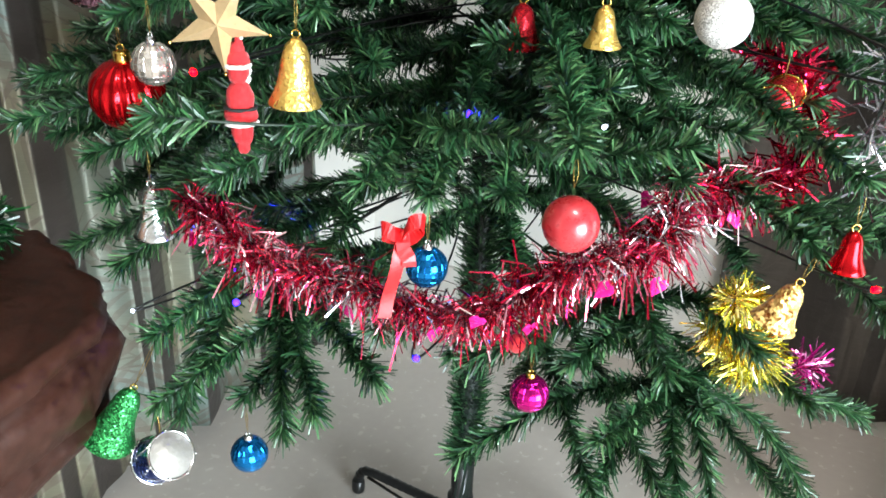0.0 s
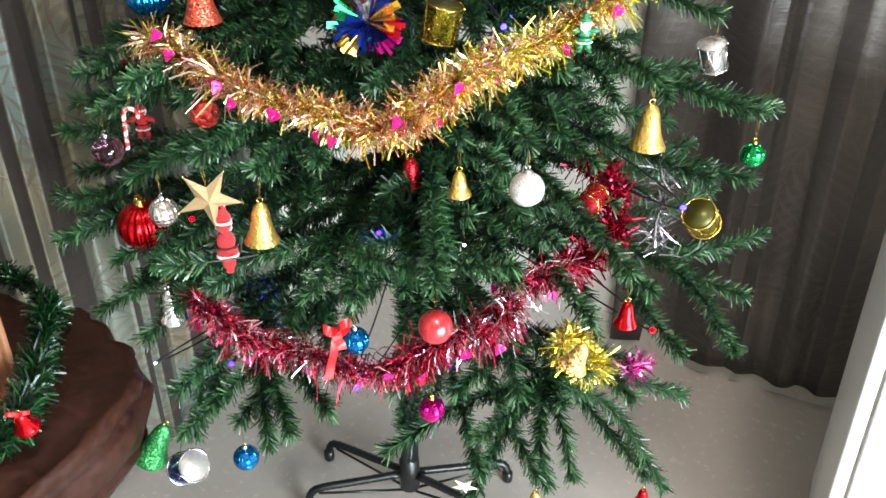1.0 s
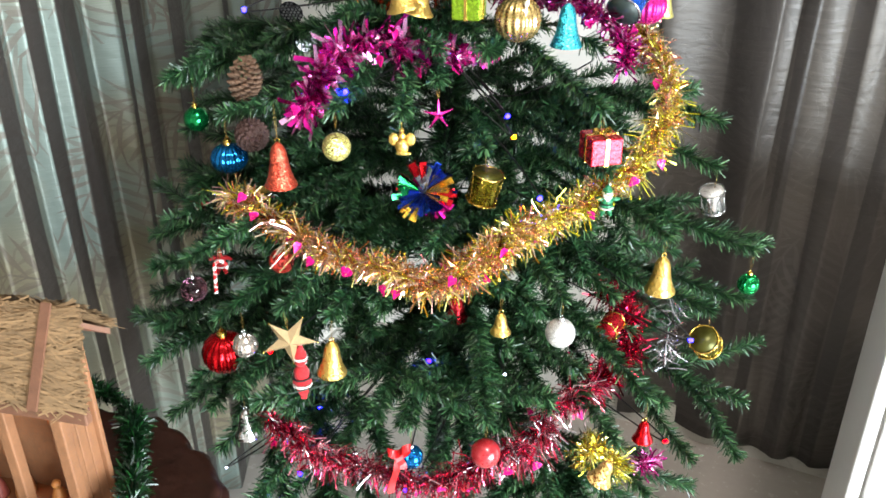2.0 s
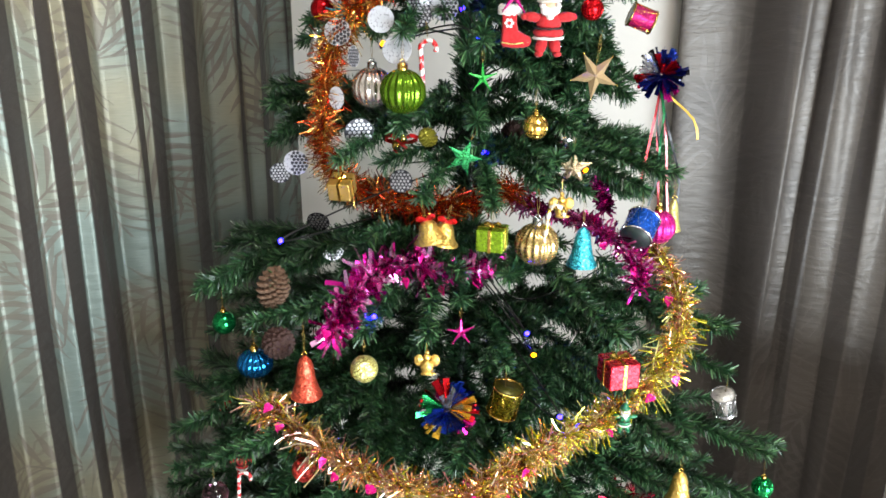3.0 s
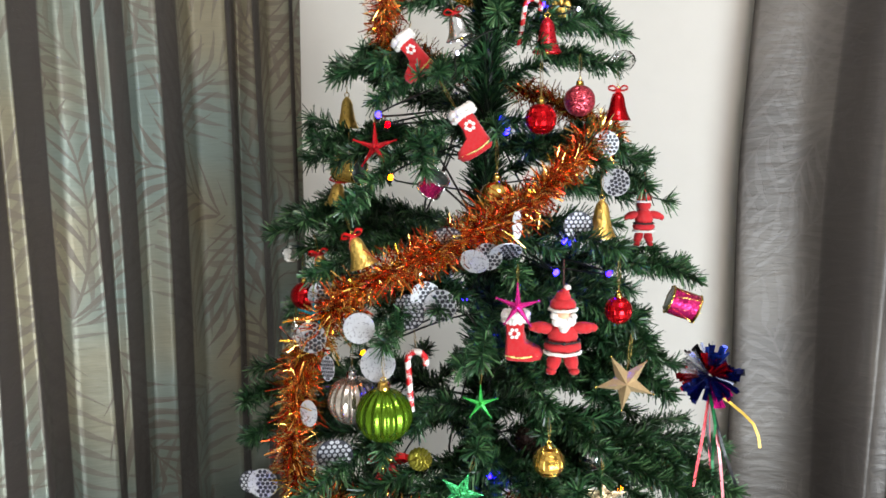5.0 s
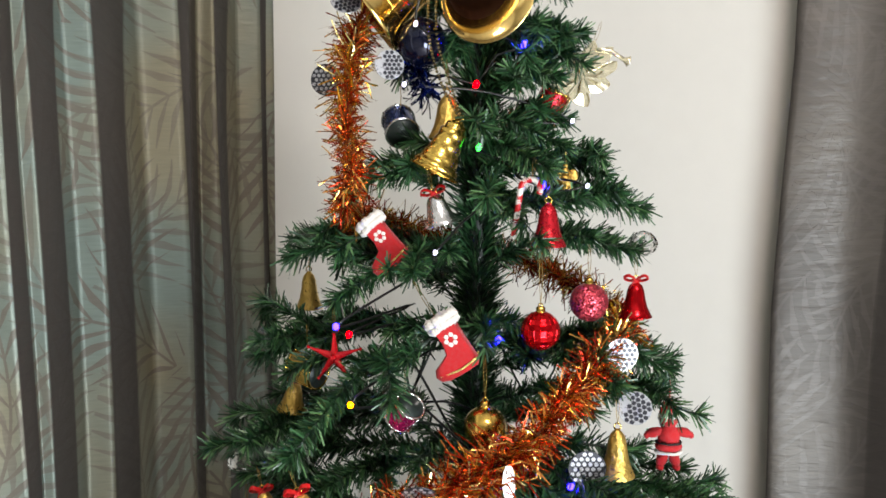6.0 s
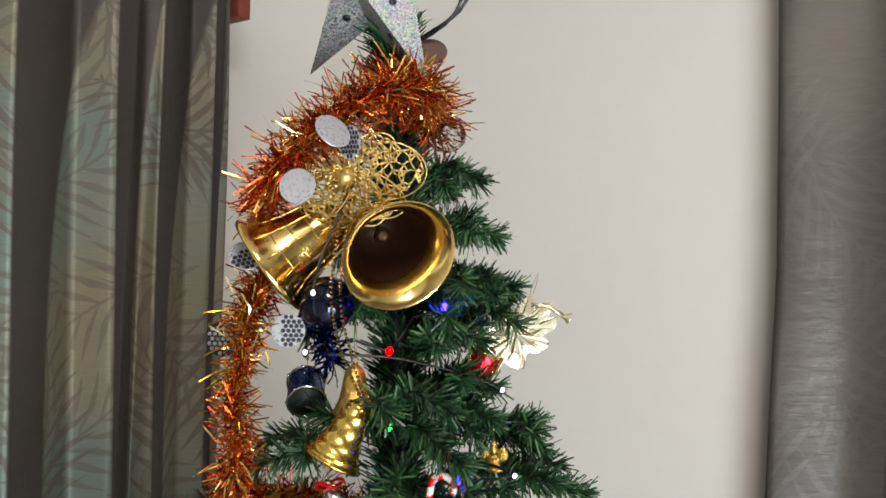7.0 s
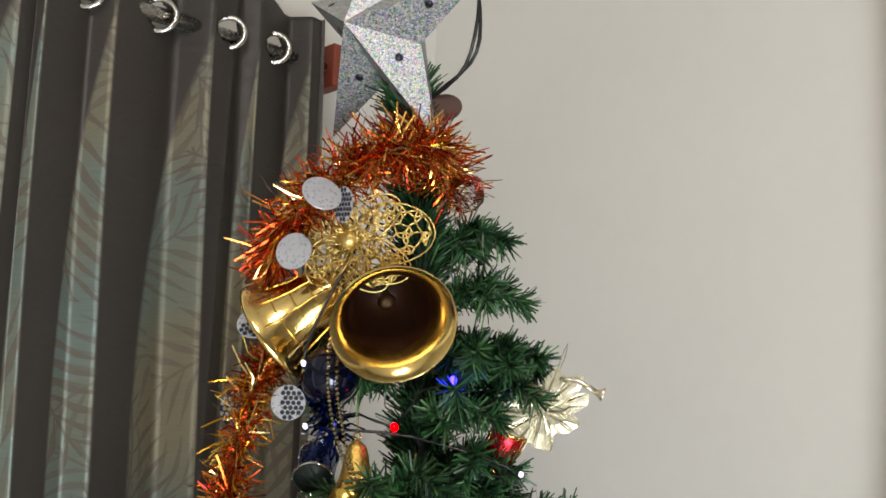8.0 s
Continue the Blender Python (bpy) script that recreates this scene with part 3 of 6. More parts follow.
for k, a in enumerate((177, 38, -3, 218)):
    a = math.radians(a)
    c, s = math.cos(a), math.sin(a)
    leg = tube_mesh("w", smooth_path([(0.02 * c, 0.02 * s, 0.062), (0.1 * c, 0.1 * s, 0.058), (0.18 * c, 0.18 * s, 0.055),
                                      (0.202 * c, 0.202 * s, 0.047), (0.21 * c, 0.21 * s, 0.03), (0.212 * c, 0.212 * s, 0.012)], 0.012), 0.0088, 10)
    brace = tube_mesh("w", [(0.015 * c, 0.015 * s, 0.016), (0.19 * c, 0.19 * s, 0.04)], 0.0028, 6)
    stand_leg = part("stand_leg", join_meshes("stand_leg", [(leg, 0), (brace, 0)]), BLACK, tree)
    stand_leg.matrix_basis = pose(-0.018, -0.009, 0)
    part("rubber_foot", spin_mesh("rubber_foot", [(0.0105, 0.0), (0.0115, 0.004), (0.0115, 0.022), (0.009, 0.025)], 12), BLACK, stand_leg
         ).matrix_basis = pose(0.212 * c, 0.212 * s, 0)
part("stand_hub", spin_mesh("stand_hub", [(0.016, 0.02), (0.021, 0.025), (0.021, 0.1), (0.016, 0.105), (0.016, 0.16), (0.013, 0.165)], 16), BLACK, tree).matrix_basis = pose(-0.018, -0.009, 0)


def reach(z):
    """The tree's radius at a height."""
    return 0.095 + (2.16 - z) * 0.36 if z > 0.85 else 0.55


GOLDEN = 2.399963


def limbs():
    """Branches under the ornaments, then the rest of the crown, tier by tier."""
    tips = []

    def free(q, gap):
        return all((q[0] - o[0]) ** 2 + (q[1] - o[1]) ** 2 + (q[2] - o[2]) ** 2 > gap * gap for o in tips)

    for q in HUNG:
        L = math.hypot(q[0], q[1])
        if L < 0.03:
            continue
        lim = min(1.0, 1.02 * reach(q[2]) / L)
        end = (q[0] * lim, q[1] * lim, q[2] + 0.006)
        if free(end, 0.06):
            tips.append(end)
            tier = min(TIERS, key=lambda t: abs(t - end[2]))
            branch(end, rise=end[2] - tier, sprigs=1, fan=0.8)
    # tips that stand out against the walls
    for x, y, z in ((0.095, 0.051, 2.124), (0.079, 0.045, 2.178), (0.115, 0.047, 2.078), (0.141, 0.052, 1.934), (0.18, 0.057, 1.9), (-0.133, -0.124, 1.85), (-0.155, -0.151, 1.749),
                    (0.212, 0.058, 1.748), (-0.185, -0.19, 1.657), (0.242, 0.058, 1.695),
                    (0.11, 0.0, 2.03), (0.11, 0.02, 1.99), (0.125, 0.03, 2.045), (0.06, 0.05, 2.06)):
        branch((x, y, z), rise=trng.uniform(-0.01, 0.04), sprigs=2)
        tips.append((x, y, z))
    for x, y, z in ((0.263, 0.057, 1.612), (-0.226, -0.207, 1.444), (-0.225, -0.206, 1.39), (0.221, 0.062, 1.386), (0.324, 0.061, 1.348), (-0.304, -0.3, 1.178), (-0.304, -0.3, 1.0),
                    (0.204, 0.05, 1.545), (0.237, 0.05, 1.494), (0.134, 0.05, 1.507), (0.185, 0.05, 1.433), (0.15, 0.0, 1.56), (0.17, 0.03, 1.47), (0.22, 0.02, 1.525), (0.26, 0.03, 1.46),
                    (0.445, 0.032, 1.118), (-0.349, -0.344, 0.922), (-0.355, -0.359, 0.82)):
        branch((x, y, z), rise=trng.uniform(-0.02, 0.03), sprigs=3)
        tips.append((x, y, z))
    # thin branches round the dark red garland
    for x, y, z in ((0.538, 0.01, 0.945), (0.525, 0.03, 0.83), (0.336, -0.37, 0.83), (0.276, -0.417, 0.875)):
        branch((x, y, z), rise=0.02, sprigs=2, fan=0.45)
        tips.append((x, y, z))
    for x, y, z in ((-0.31, -0.41, 0.757), (0.552, -0.018, 0.672), (0.137, -0.481, 0.82), (-0.18, -0.47, 0.775), (0.21, -0.40, 0.80)):
        branch((x, y, z), rise=0.02, sprigs=4, fan=1.15)
        tips.append((x, y, z))
    # the lowest branches, forked over the floor
    spray((0.31, -0.16, 0.53), ((0.192, -0.418, 0.556), (0.286, -0.36, 0.467), (0.37, -0.30, 0.468), (0.391, -0.243, 0.448), (0.50, -0.12, 0.365), (0.497, -0.04, 0.483), (0.444, -0.18, 0.565), (0.30, -0.37, 0.585)))
    spray((0.27, -0.22, 0.645), ((0.278, -0.40, 0.672), (0.345, -0.36, 0.665), (0.40, -0.27, 0.655), (0.19, -0.40, 0.645)))
    spray((-0.10, -0.31, 0.66), ((0.143, -0.479, 0.655), (0.09, -0.492, 0.605), (0.062, -0.50, 0.58), (-0.02, -0.50, 0.62), (-0.07, -0.495, 0.541), (-0.12, -0.50, 0.69)))
    spray((-0.20, -0.20, 0.64), ((-0.35, -0.32, 0.60), (-0.30, -0.42, 0.63), (-0.38, -0.22, 0.62)))
    k = 0
    for z in TIERS:
        for i in range(4 if z < 0.8 else 6 if z < 1.2 else 3 if z < 1.7 else 2):
            a = GOLDEN * k
            k += 1
            R = reach(z) * trng.uniform(0.5, 0.85)
            q = (R * math.cos(a), R * math.sin(a), z + trng.uniform(-0.008, 0.012))
            turn = math.degrees(math.atan2(q[1], q[0]))
            if free(q, 0.1) and (z > 1.0 or not -40 < turn < 15) and (z < 1.98 or q[1] > -0.03) and (z > 0.8 or q[1] > -0.1):
                branch(q, rise=trng.uniform(-0.01, 0.03), sprigs=3 if z < 1.7 else 2)



# ---- the carved table and what stands on it ----
table = thing("carved_table", "dark reddish-brown carved wooden table with a moulded wavy edge", "table", pose(-0.28, -0.965, 0))
prof = [(0.78, -0.14), (0.88, -0.128), (0.93, -0.11), (0.952, -0.098), (0.958, -0.09), (0.925, -0.084), (0.962, -0.077), (0.98, -0.055), (0.982, -0.042), (0.97, -0.031), (0.935, -0.025), (0.966, -0.019),
        (0.966, -0.008), (0.95, 0.0), (0.93, -0.001), (0.88, -0.004), (0.85, 0.0), (0.6, 0.0), (0.2, 0.0)]
tv, tf = [], []
SEG = 120
for q, z in prof:
    for i in range(SEG):
        a = 2 * math.pi * i / SEG
        c, s = math.cos(a), math.sin(a)
        n = (abs(c) ** 3.2 + abs(s) ** 3.2) ** (-1 / 3.2)
        wave = 1 + (0.016 * math.sin(9 * a + 0.6) + 0.01 * math.sin(26 * a + 60 * z) + 0.006 * math.sin(47 * a - 130 * z)) * (q > 0.5)
        tv.append((0.264 * n * c * q * wave, 0.495 * n * s * q * wave, 0.68 + z))
for j in range(len(prof) - 1):
    for i in range(SEG):
        a, b = j * SEG + i, j * SEG + (i + 1) % SEG
        tf.append((a, b, b + SEG, a + SEG))
tf.append(tuple(range((len(prof) - 1) * SEG, len(prof) * SEG)))
tf.append(tuple(reversed(range(SEG))))
part("tabletop", raw("tabletop", tv, tf, True), WOOD, table)
for sx, sy in ((-1, -1), (1, -1), (-1, 1), (1, 1)):
    part("leg", spin_mesh("leg", [(0.028, 0), (0.034, 0.02), (0.026, 0.06), (0.03, 0.2), (0.042, 0.34), (0.03, 0.44), (0.045, 0.5), (0.045, 0.585)], 20), WOOD, table
         ).matrix_basis = pose(sx * 0.11, sy * 0.22, 0)

CRIB_A = surface("painted_clay", "b8763c", 0.5, vary=0.3, scale=60)
CRIB_B = surface("painted_clay_dark", "7a3a30", 0.5, vary=0.3, scale=60)


def strip_box(pts, width, thick):
    """A flat wooden lath from the first point to the second."""
    a, b = Vector(pts[0]), Vector(pts[1])
    d = (b - a).normalized()
    s = Vector((1, 0, 0))
    n = s.cross(d).normalized()
    vs = [q + s * (i * width / 2) + n * (j * thick / 2) for q in (a, b) for i, j in ((-1, -1), (1, -1), (1, 1), (-1, 1))]
    return raw("lath", vs, [(3, 2, 1, 0), (4, 5, 6, 7), (0, 1, 5, 4), (1, 2, 6, 5), (2, 3, 7, 6), (3, 0, 4, 7)])


def doll_shape(h):
    """A plain robed figure."""
    return spin_mesh("figure", [(h * 0.26, 0), (h * 0.25, h * 0.1), (h * 0.2, h * 0.45), (h * 0.12, h * 0.68), (h * 0.06, h * 0.72), (h * 0.13, h * 0.8), (h * 0.14, h * 0.88), (h * 0.08, h * 0.98), (h * 0.01, h)], 14)


THATCH = surface("dry_thatch", "806445", 0.8, vary=0.45, scale=30, island=1.2)
HUTWOOD = surface("hut_wood", "825739", 0.65, vary=0.25, scale=40, bump=0.3, bump_scale=150)
BATTEN = surface("hut_batten", "6b4632", 0.65, vary=0.25, scale=40, bump=0.3, bump_scale=150)
hut = thing("nativity_hut", "small wooden hut with a straw thatched roof and warm light inside", "hut", pose(-0.245, -0.674, 0.681, 0, 0, 14))
bm = bmesh.new()
box(bm, (-0.15, -0.055, 0.0), (0.07, 0.02, 0.008), 0.002)
part("base_board", bm, HUTWOOD, hut)
bm = bmesh.new()
box(bm, (-0.15, 0.012, 0.008), (0.066, 0.02, 0.29), 0.002)
part("back_wall", bm, HUTWOOD, hut)
for x in (-0.15, -0.03, 0.05):
    bm = bmesh.new()
    box(bm, (x, -0.052, 0.008), (x + 0.016, -0.036, 0.222), 0.002)
    part("post", bm, HUTWOOD, hut)
for i in range(3):
    bm = bmesh.new()
    box(bm, (0.054, -0.037 + 0.0168 * i, 0.008), (0.059, -0.0215 + 0.0168 * i, 0.222), 0.0015)
    part("side_board", bm, HUTWOOD, hut)
bm = bmesh.new()
box(bm, (-0.155, -0.068, 0.204), (0.118, -0.056, 0.224), 0.002)
part("eave_beam", bm, BATTEN, hut)
hrng = np.random.default_rng(21)
RIDGE_Y, RIDGE_Z, EAVE_Y, EAVE_Z = 0.0, 0.319, -0.064, 0.219
for s, deep in ((1, 1.0), (-1, 0.35)):
    n = int(4200 * deep)
    x = hrng.uniform(-0.155, 0.118, n)
    t = hrng.uniform(0, 0.98, n)
    lay = hrng.uniform(0.0, 0.01, n)
    y = (RIDGE_Y + (EAVE_Y - RIDGE_Y) * t * deep - lay * 0.8) * s
    z = RIDGE_Z + (EAVE_Z - RIDGE_Z) * t * deep + lay * 0.5
    L = hrng.uniform(0.02, 0.06, n)
    ang = hrng.normal(0, 0.3, n)
    d = np.stack([np.cos(ang), np.sin(ang) * -0.5 * s, np.sin(ang) * -0.86], axis=1) * L[:, None] / 2
    c = np.stack([np.clip(x, -0.125, 0.062 + 0.036 * t), y, z], axis=1)
    w = np.stack([np.zeros(n), -0.5 * s * np.ones(n), -0.86 * np.ones(n)], axis=1) * hrng.uniform(0.0006, 0.0016, n)[:, None]
    tagged(part("thatch", quads("thatch", np.stack([c - d - w, c + d - w, c + d + w, c - d + w], axis=1)), THATCH, hut), kind="stuff")
    ey, ez = (EAVE_Y + 0.006) * s * deep, RIDGE_Z + (EAVE_Z - RIDGE_Z) * deep
    slope = raw("roof_board", [(-0.15, s * 0.004, RIDGE_Z - 0.012), (0.075, s * 0.004, RIDGE_Z - 0.012), (0.108, ey, ez), (-0.15, ey, ez),
                               (-0.15, s * 0.004, RIDGE_Z - 0.02), (0.075, s * 0.004, RIDGE_Z - 0.02), (0.108, ey, ez - 0.008), (-0.15, ey, ez - 0.008)],
                [(0, 1, 2, 3), (7, 6, 5, 4), (0, 4, 5, 1), (1, 5, 6, 2), (2, 6, 7, 3), (3, 7, 4, 0)])
    part("roof_board", slope, BATTEN, hut)
for x in (-0.105, -0.02, 0.05):
    pts = [(x, -0.006, RIDGE_Z + 0.01), (x + 0.004, EAVE_Y - 0.012, EAVE_Z + 0.004)]
    part("batten", strip_box(pts, 0.013, 0.003), BATTEN, hut)
for i in range(7):
    f = doll_shape(0.035 + 0.01 * (i % 3))
    o = part("crib_figure", f, [CRIB_A, CRIB_B][i % 2], hut)
    o.matrix_basis = pose(-0.125 + 0.032 * i, -0.03 + 0.012 * (i % 3), 0.0085)
part("lamp_bulb", spin_mesh("lamp_bulb", [(0.001, 0.0), (0.008, 0.006), (0.01, 0.014), (0.006, 0.022), (0.001, 0.025)], 12), glow("warm_bulb", "ff9a3c", 60), hut, "glowing warm bulb"
     ).matrix_basis = pose(-0.03, -0.012, 0.185)


# ---- ornaments: one function for each kind ----
def paint(name, code, rough=0.35, metal=0.0, **kw):
    return surface(name, code, rough, metal, **kw)


RED_M, BLUE_M = paint("red_metallic", "c01018", 0.16, 0.85), paint("blue_metallic", "0f6fae", 0.14, 0.9)
GREEN_M, MAG_M = paint("green_metallic", "0a8a4a", 0.16, 0.9), paint("magenta_metallic", "c01a7a", 0.16, 0.9)
OLIVE_M, GOLDF_M = paint("olive_metallic", "587c1a", 0.22, 0.8), paint("pale_gold_metallic", "b89c74", 0.34, 0.5)
SILV_M, PINK_M = paint("silver_metallic", "cfc6bd", 0.2, 0.9), paint("pink_metallic", "d32a86", 0.25, 0.7)
FELT_R, FELT_W = paint("red_felt", "a80e14", 0.85, bump=0.4, bump_scale=900, sheen=0.12), paint("white_plush", "c9c4bd", 0.9, bump=0.6, bump_scale=700, sheen=0.5)
SKIN, BELT = paint("doll_tan", "d79a78", 0.6), paint("black_felt", "151212", 0.8)
RIB_R, WHITE_P = paint("red_ribbon", "b80c10", 0.45), paint("white_plastic", "cfcac3", 0.35)
GOLD_FOIL = paint("crinkled_gold_foil", "d2ac5a", 0.32, 0.85, bump=1.0, bump_scale=240)
SILVER_FOIL = paint("crinkled_silver_foil", "d8d8da", 0.22, 1.0, bump=0.45, bump_scale=150)
RED_FOIL = paint("crinkled_red_foil", "c0202c", 0.28, 0.75, bump=0.5, bump_scale=170)
PEARL = glitter("pearl_glitter", "a09c96", "b8b4ae", 1500, 0.15, 0.4, 0.45)
GLIT_R, GLIT_GO = glitter("red_glitter", "c22a1c", "ff5a3a", 900), glitter("gold_glitter", "c99a3a", "ffe08a", 900)
GLIT_GR, GLIT_TE = glitter("green_glitter", "084c20", "1a8a40", 900), glitter("teal_glitter", "0a7f92", "2fd0e0", 900)
CORAL = paint("coral_ball", "a4242a", 0.3, 0.1, coat=0.4)
DRUMSKIN, NAVY = paint("drum_skin", "c9c4bd", 0.3, 0.3), paint("navy_metallic", "16306e", 0.25, 0.7)
CONE = paint("pine_cone_scale", "6b513f", 0.7, vary=0.4, scale=60, bump=0.3, island=0.6)
HOLO = glitter("holographic_film", "5e5658", "8a9492", 900, 0.4, 0.45, 0.3, 0.25)
GROUP = "ornaments on the tree"


def spot(p, turn=25.0, tilt=0.0, lean=0.0):
    return pose(p[0], p[1], p[2], tilt, lean, turn)


def hanger(ob, z, hang, thread=THREAD_G):
    """The loop of thread from the top of an ornament up to its twig."""
    if hang <= 0:
        return
    a = tube_mesh("w", smooth_path([(0, 0, z), (-0.0014, 0.001, z + hang * 0.5), (-0.0004, 0, z + hang), (0.0014, -0.001, z + hang * 0.5), (0, 0, z)], 0.006), 0.0003, 4)
    part("thread", a, thread, ob)
    HUNG.append(tuple(ob.matrix_basis @ Vector((0, 0, z + hang))))


def cap_on(ob, z, r, metal=GOLD):
    part("cap", spin_mesh("cap", [(r, z - 0.003), (r * 1.05, z), (r, z + r * 1.1), (r * 0.7, z + r * 1.3)], 20, True, 0.06, 10), metal, ob)
    ring = torus_mesh("w", r * 0.45, 0.0006, 12, 5)
    ring.transform(pose(0, 0, z + r * 1.55, 90, 0, 0))
    part("hook", ring, metal, ob)


def ball(label, p, r, material, style="plain", hang=0.03, cap=GOLD, turn=25.0, tilt=0.0, squash=1.0, name="bauble"):
    ob = thing(name, label, "bauble", spot(p, turn, tilt), GROUP)
    BODIES.append((*p, r * 1.1))
    if style == "disco":
        bm = bmesh.new()
        bmesh.ops.create_uvsphere(bm, u_segments=20, v_segments=11, radius=r)
        bmesh.ops.inset_individual(bm, faces=[f for f in bm.faces if len(f.verts) == 4], thickness=r * 0.028, depth=r * 0.02)
        body = bm
    else:
        rings = 18
        prof = [(max(0.02 * r, r * math.sin(math.pi * i / rings)), -r * squash * math.cos(math.pi * i / rings)) for i in range(rings + 1)]
        if style == "fluted":
            body = spin_mesh("ball", prof, 96, True, 0.045, 18)
        else:
            body = spin_mesh("ball", prof, 32)
    part("ball", body, material, ob)
    if cap is not None:
        cap_on(ob, r * squash * 0.97, max(0.0035, r * 0.22), cap)
    hanger(ob, r * squash + max(0.0035, r * 0.22) * 1.5, hang)
    return ob


def bell_body(name, h, r, seg=28, ribs=0):
    prof = [(r, 0), (r * 1.01, h * 0.02), (r * 0.88, h * 0.12), (r * 0.7, h * 0.3), (r * 0.58, h * 0.52), (r * 0.5, h * 0.74), (r * 0.38, h * 0.88), (r * 0.16, h * 0.97), (r * 0.04, h)]
    if ribs:
        fine = []
        for i in range(ribs * 4 + 1):
            t = i / (ribs * 4)
            k = t * (len(prof) - 1)
            j = min(int(k), len(prof) - 2)
            a, b = prof[j], prof[j + 1]
            q = 1 + 0.05 * math.cos(2 * math.pi * t * ribs)
            fine.append(((a[0] + (b[0] - a[0]) * (k - j)) * q, a[1] + (b[1] - a[1]) * (k - j)))
        prof = fine
    inner = [(max(0.0002, q - r * 0.05), z - (0 if z < h * 0.05 else h * 0.03)) for q, z in reversed(prof)]
    return spin_mesh(name, prof + inner, seg, cap=False)


def bell(label, p, h, r, material, hang=0.03, turn=25.0, tilt=0.0, lean=0.0, ribs=0, cap=GOLD, bow=None, name="bell"):
    ob = thing(name, label, "bell ornament", spot(p, turn, tilt, lean), GROUP)
    BODIES.append((*p, h * 0.48))
    me = bell_body("bell_body", h, r, 28, ribs)
    me.transform(Matrix.Translation((0, 0, -h / 2)))
    part("bell_body", me, material, ob)
    part("clapper", spin_mesh("clapper", [(0.001, -h * 0.56), (r * 0.2, -h * 0.5), (r * 0.22, -h * 0.44), (r * 0.1, -h * 0.38), (0.001, h * 0.3)], 12), cap, ob)
    ring = torus_mesh("w", 0.003, 0.0007, 12, 5)
    ring.transform(pose(0, 0, h * 0.5 + 0.002, 90, 0, 0))
    part("hook", ring, cap, ob)
    if bow:
        bow_mesh(ob, bow, (0, -0.002, h * 0.52), 0.0115)
    hanger(ob, h * 0.5 + 0.004, hang)
    return ob


def strip(name, pts, width, side, thick=0.0004):
    """A flat ribbon along points; side: the direction of its width."""
    pts = [Vector(q) for q in pts]
    side = Vector(side).normalized()
    verts, faces = [], []
    for k, q in enumerate(pts):
        d = (pts[min(k + 1, len(pts) - 1)] - pts[max(k - 1, 0)]).normalized()
        s = (side - d * side.dot(d)).normalized()
        n = d.cross(s).normalized()
        for a, b in ((-1, -1), (1, -1), (1, 1), (-1, 1)):
            verts.append(q + s * (a * width / 2) + n * (b * thick / 2))
    for k in range(len(pts) - 1):
        for i in range(4):
            a, b = 4 * k + i, 4 * k + (i + 1) % 4
            faces.append((a, b, b + 4, a + 4))
    faces += [(3, 2, 1, 0), tuple(4 * (len(pts) - 1) + i for i in range(4))]
    return raw(name, verts, faces)


def bow_mesh(ob, material, at, size, tails=1.0, name="bow"):
    """A tied ribbon: two loops, two tails and a knot."""
    a = Vector(at)
    pieces = []
    for s in (-1, 1):
        drop = tails if s > 0 or tails < 3 else 1.2
        loop = smooth_path([a, a + Vector((s * size * 0.6, -size * 0.25, size * 0.45)), a + Vector((s * size * 1.05, 0, size * 0.2)),
                            a + Vector((s * size * 0.6, size * 0.2, -size * 0.05)), a], size * 0.2)
        pieces.append((strip("w", loop, size * 0.34, (0, 0.7, 0.5)), 0))
        tail = smooth_path([a, a + Vector((s * size * 0.3, -size * 0.15, -size * 0.6 * drop)), a + Vector((s * size * 0.55, -0.1 * size, -size * 1.2 * drop))], size * 0.25)
        pieces.append((strip("w", tail, size * 0.36, (1, 0.4, 0)), 0))
    knot = spin_mesh("w", [(size * 0.05, -size * 0.16), (size * 0.14, -size * 0.08), (size * 0.14, size * 0.08), (size * 0.05, size * 0.16)], 10)
    knot.transform(Matrix.Translation(a))
    pieces.append((knot, 0))
    return part(name, join_meshes(name, pieces), material, ob)


def bow_thing(label, p, size, material, tails=1.0, turn=25.0, tilt=0.0, name="ribbon_bow"):
    ob = thing(name, label, "bow", spot(p, turn, tilt), GROUP)
    bow_mesh(ob, material, (0, 0, 0), size, tails, "ribbon")
    return ob


def long_bow(label, p, size, material, turn=25.0, name="ribbon_bow"):
    """A satin ribbon tied in two puffed loops, with a broad tail hanging far down."""
    ob = thing(name, label, "bow", spot(p, turn), GROUP)
    for s, up in ((-1, 0.3), (1, 0.75)):
        loop = smooth_path([(0, 0, 0), (s * size * 0.35, -size * 0.5, size * up), (s * size * 0.8, -size * 0.35, size * (up + 0.15)),
                            (s * size * 0.85, size * 0.2, size * (up - 0.35)), (s * size * 0.3, size * 0.1, -size * 0.15), (0, 0, 0)], size * 0.12)
        part("loop", strip("loop", loop, size * 0.62, (0.15 * s, 0.5, 0.85), 0.0006), material, ob)
    for dx, drop in ((-0.75, 3.9), (0.35, 1.3)):
        tail = smooth_path([(0, -size * 0.05, 0), (dx * size * 0.25, -size * 0.35, -size * drop * 0.35), (dx * size * 0.75, -size * 0.15, -size * drop * 0.72), (dx * size, -size * 0.3, -size * drop)], size * 0.2)
        part("tail", strip("tail", tail, size * 0.62, (0.85, 0.5, 0.1), 0.0006), material, ob)
    part("knot", spin_mesh("knot", [(size * 0.08, -size * 0.28), (size * 0.24, -size * 0.14), (size * 0.26, 0), (size * 0.22, size * 0.16), (size * 0.06, size * 0.26)], 12), material, ob)
    return ob


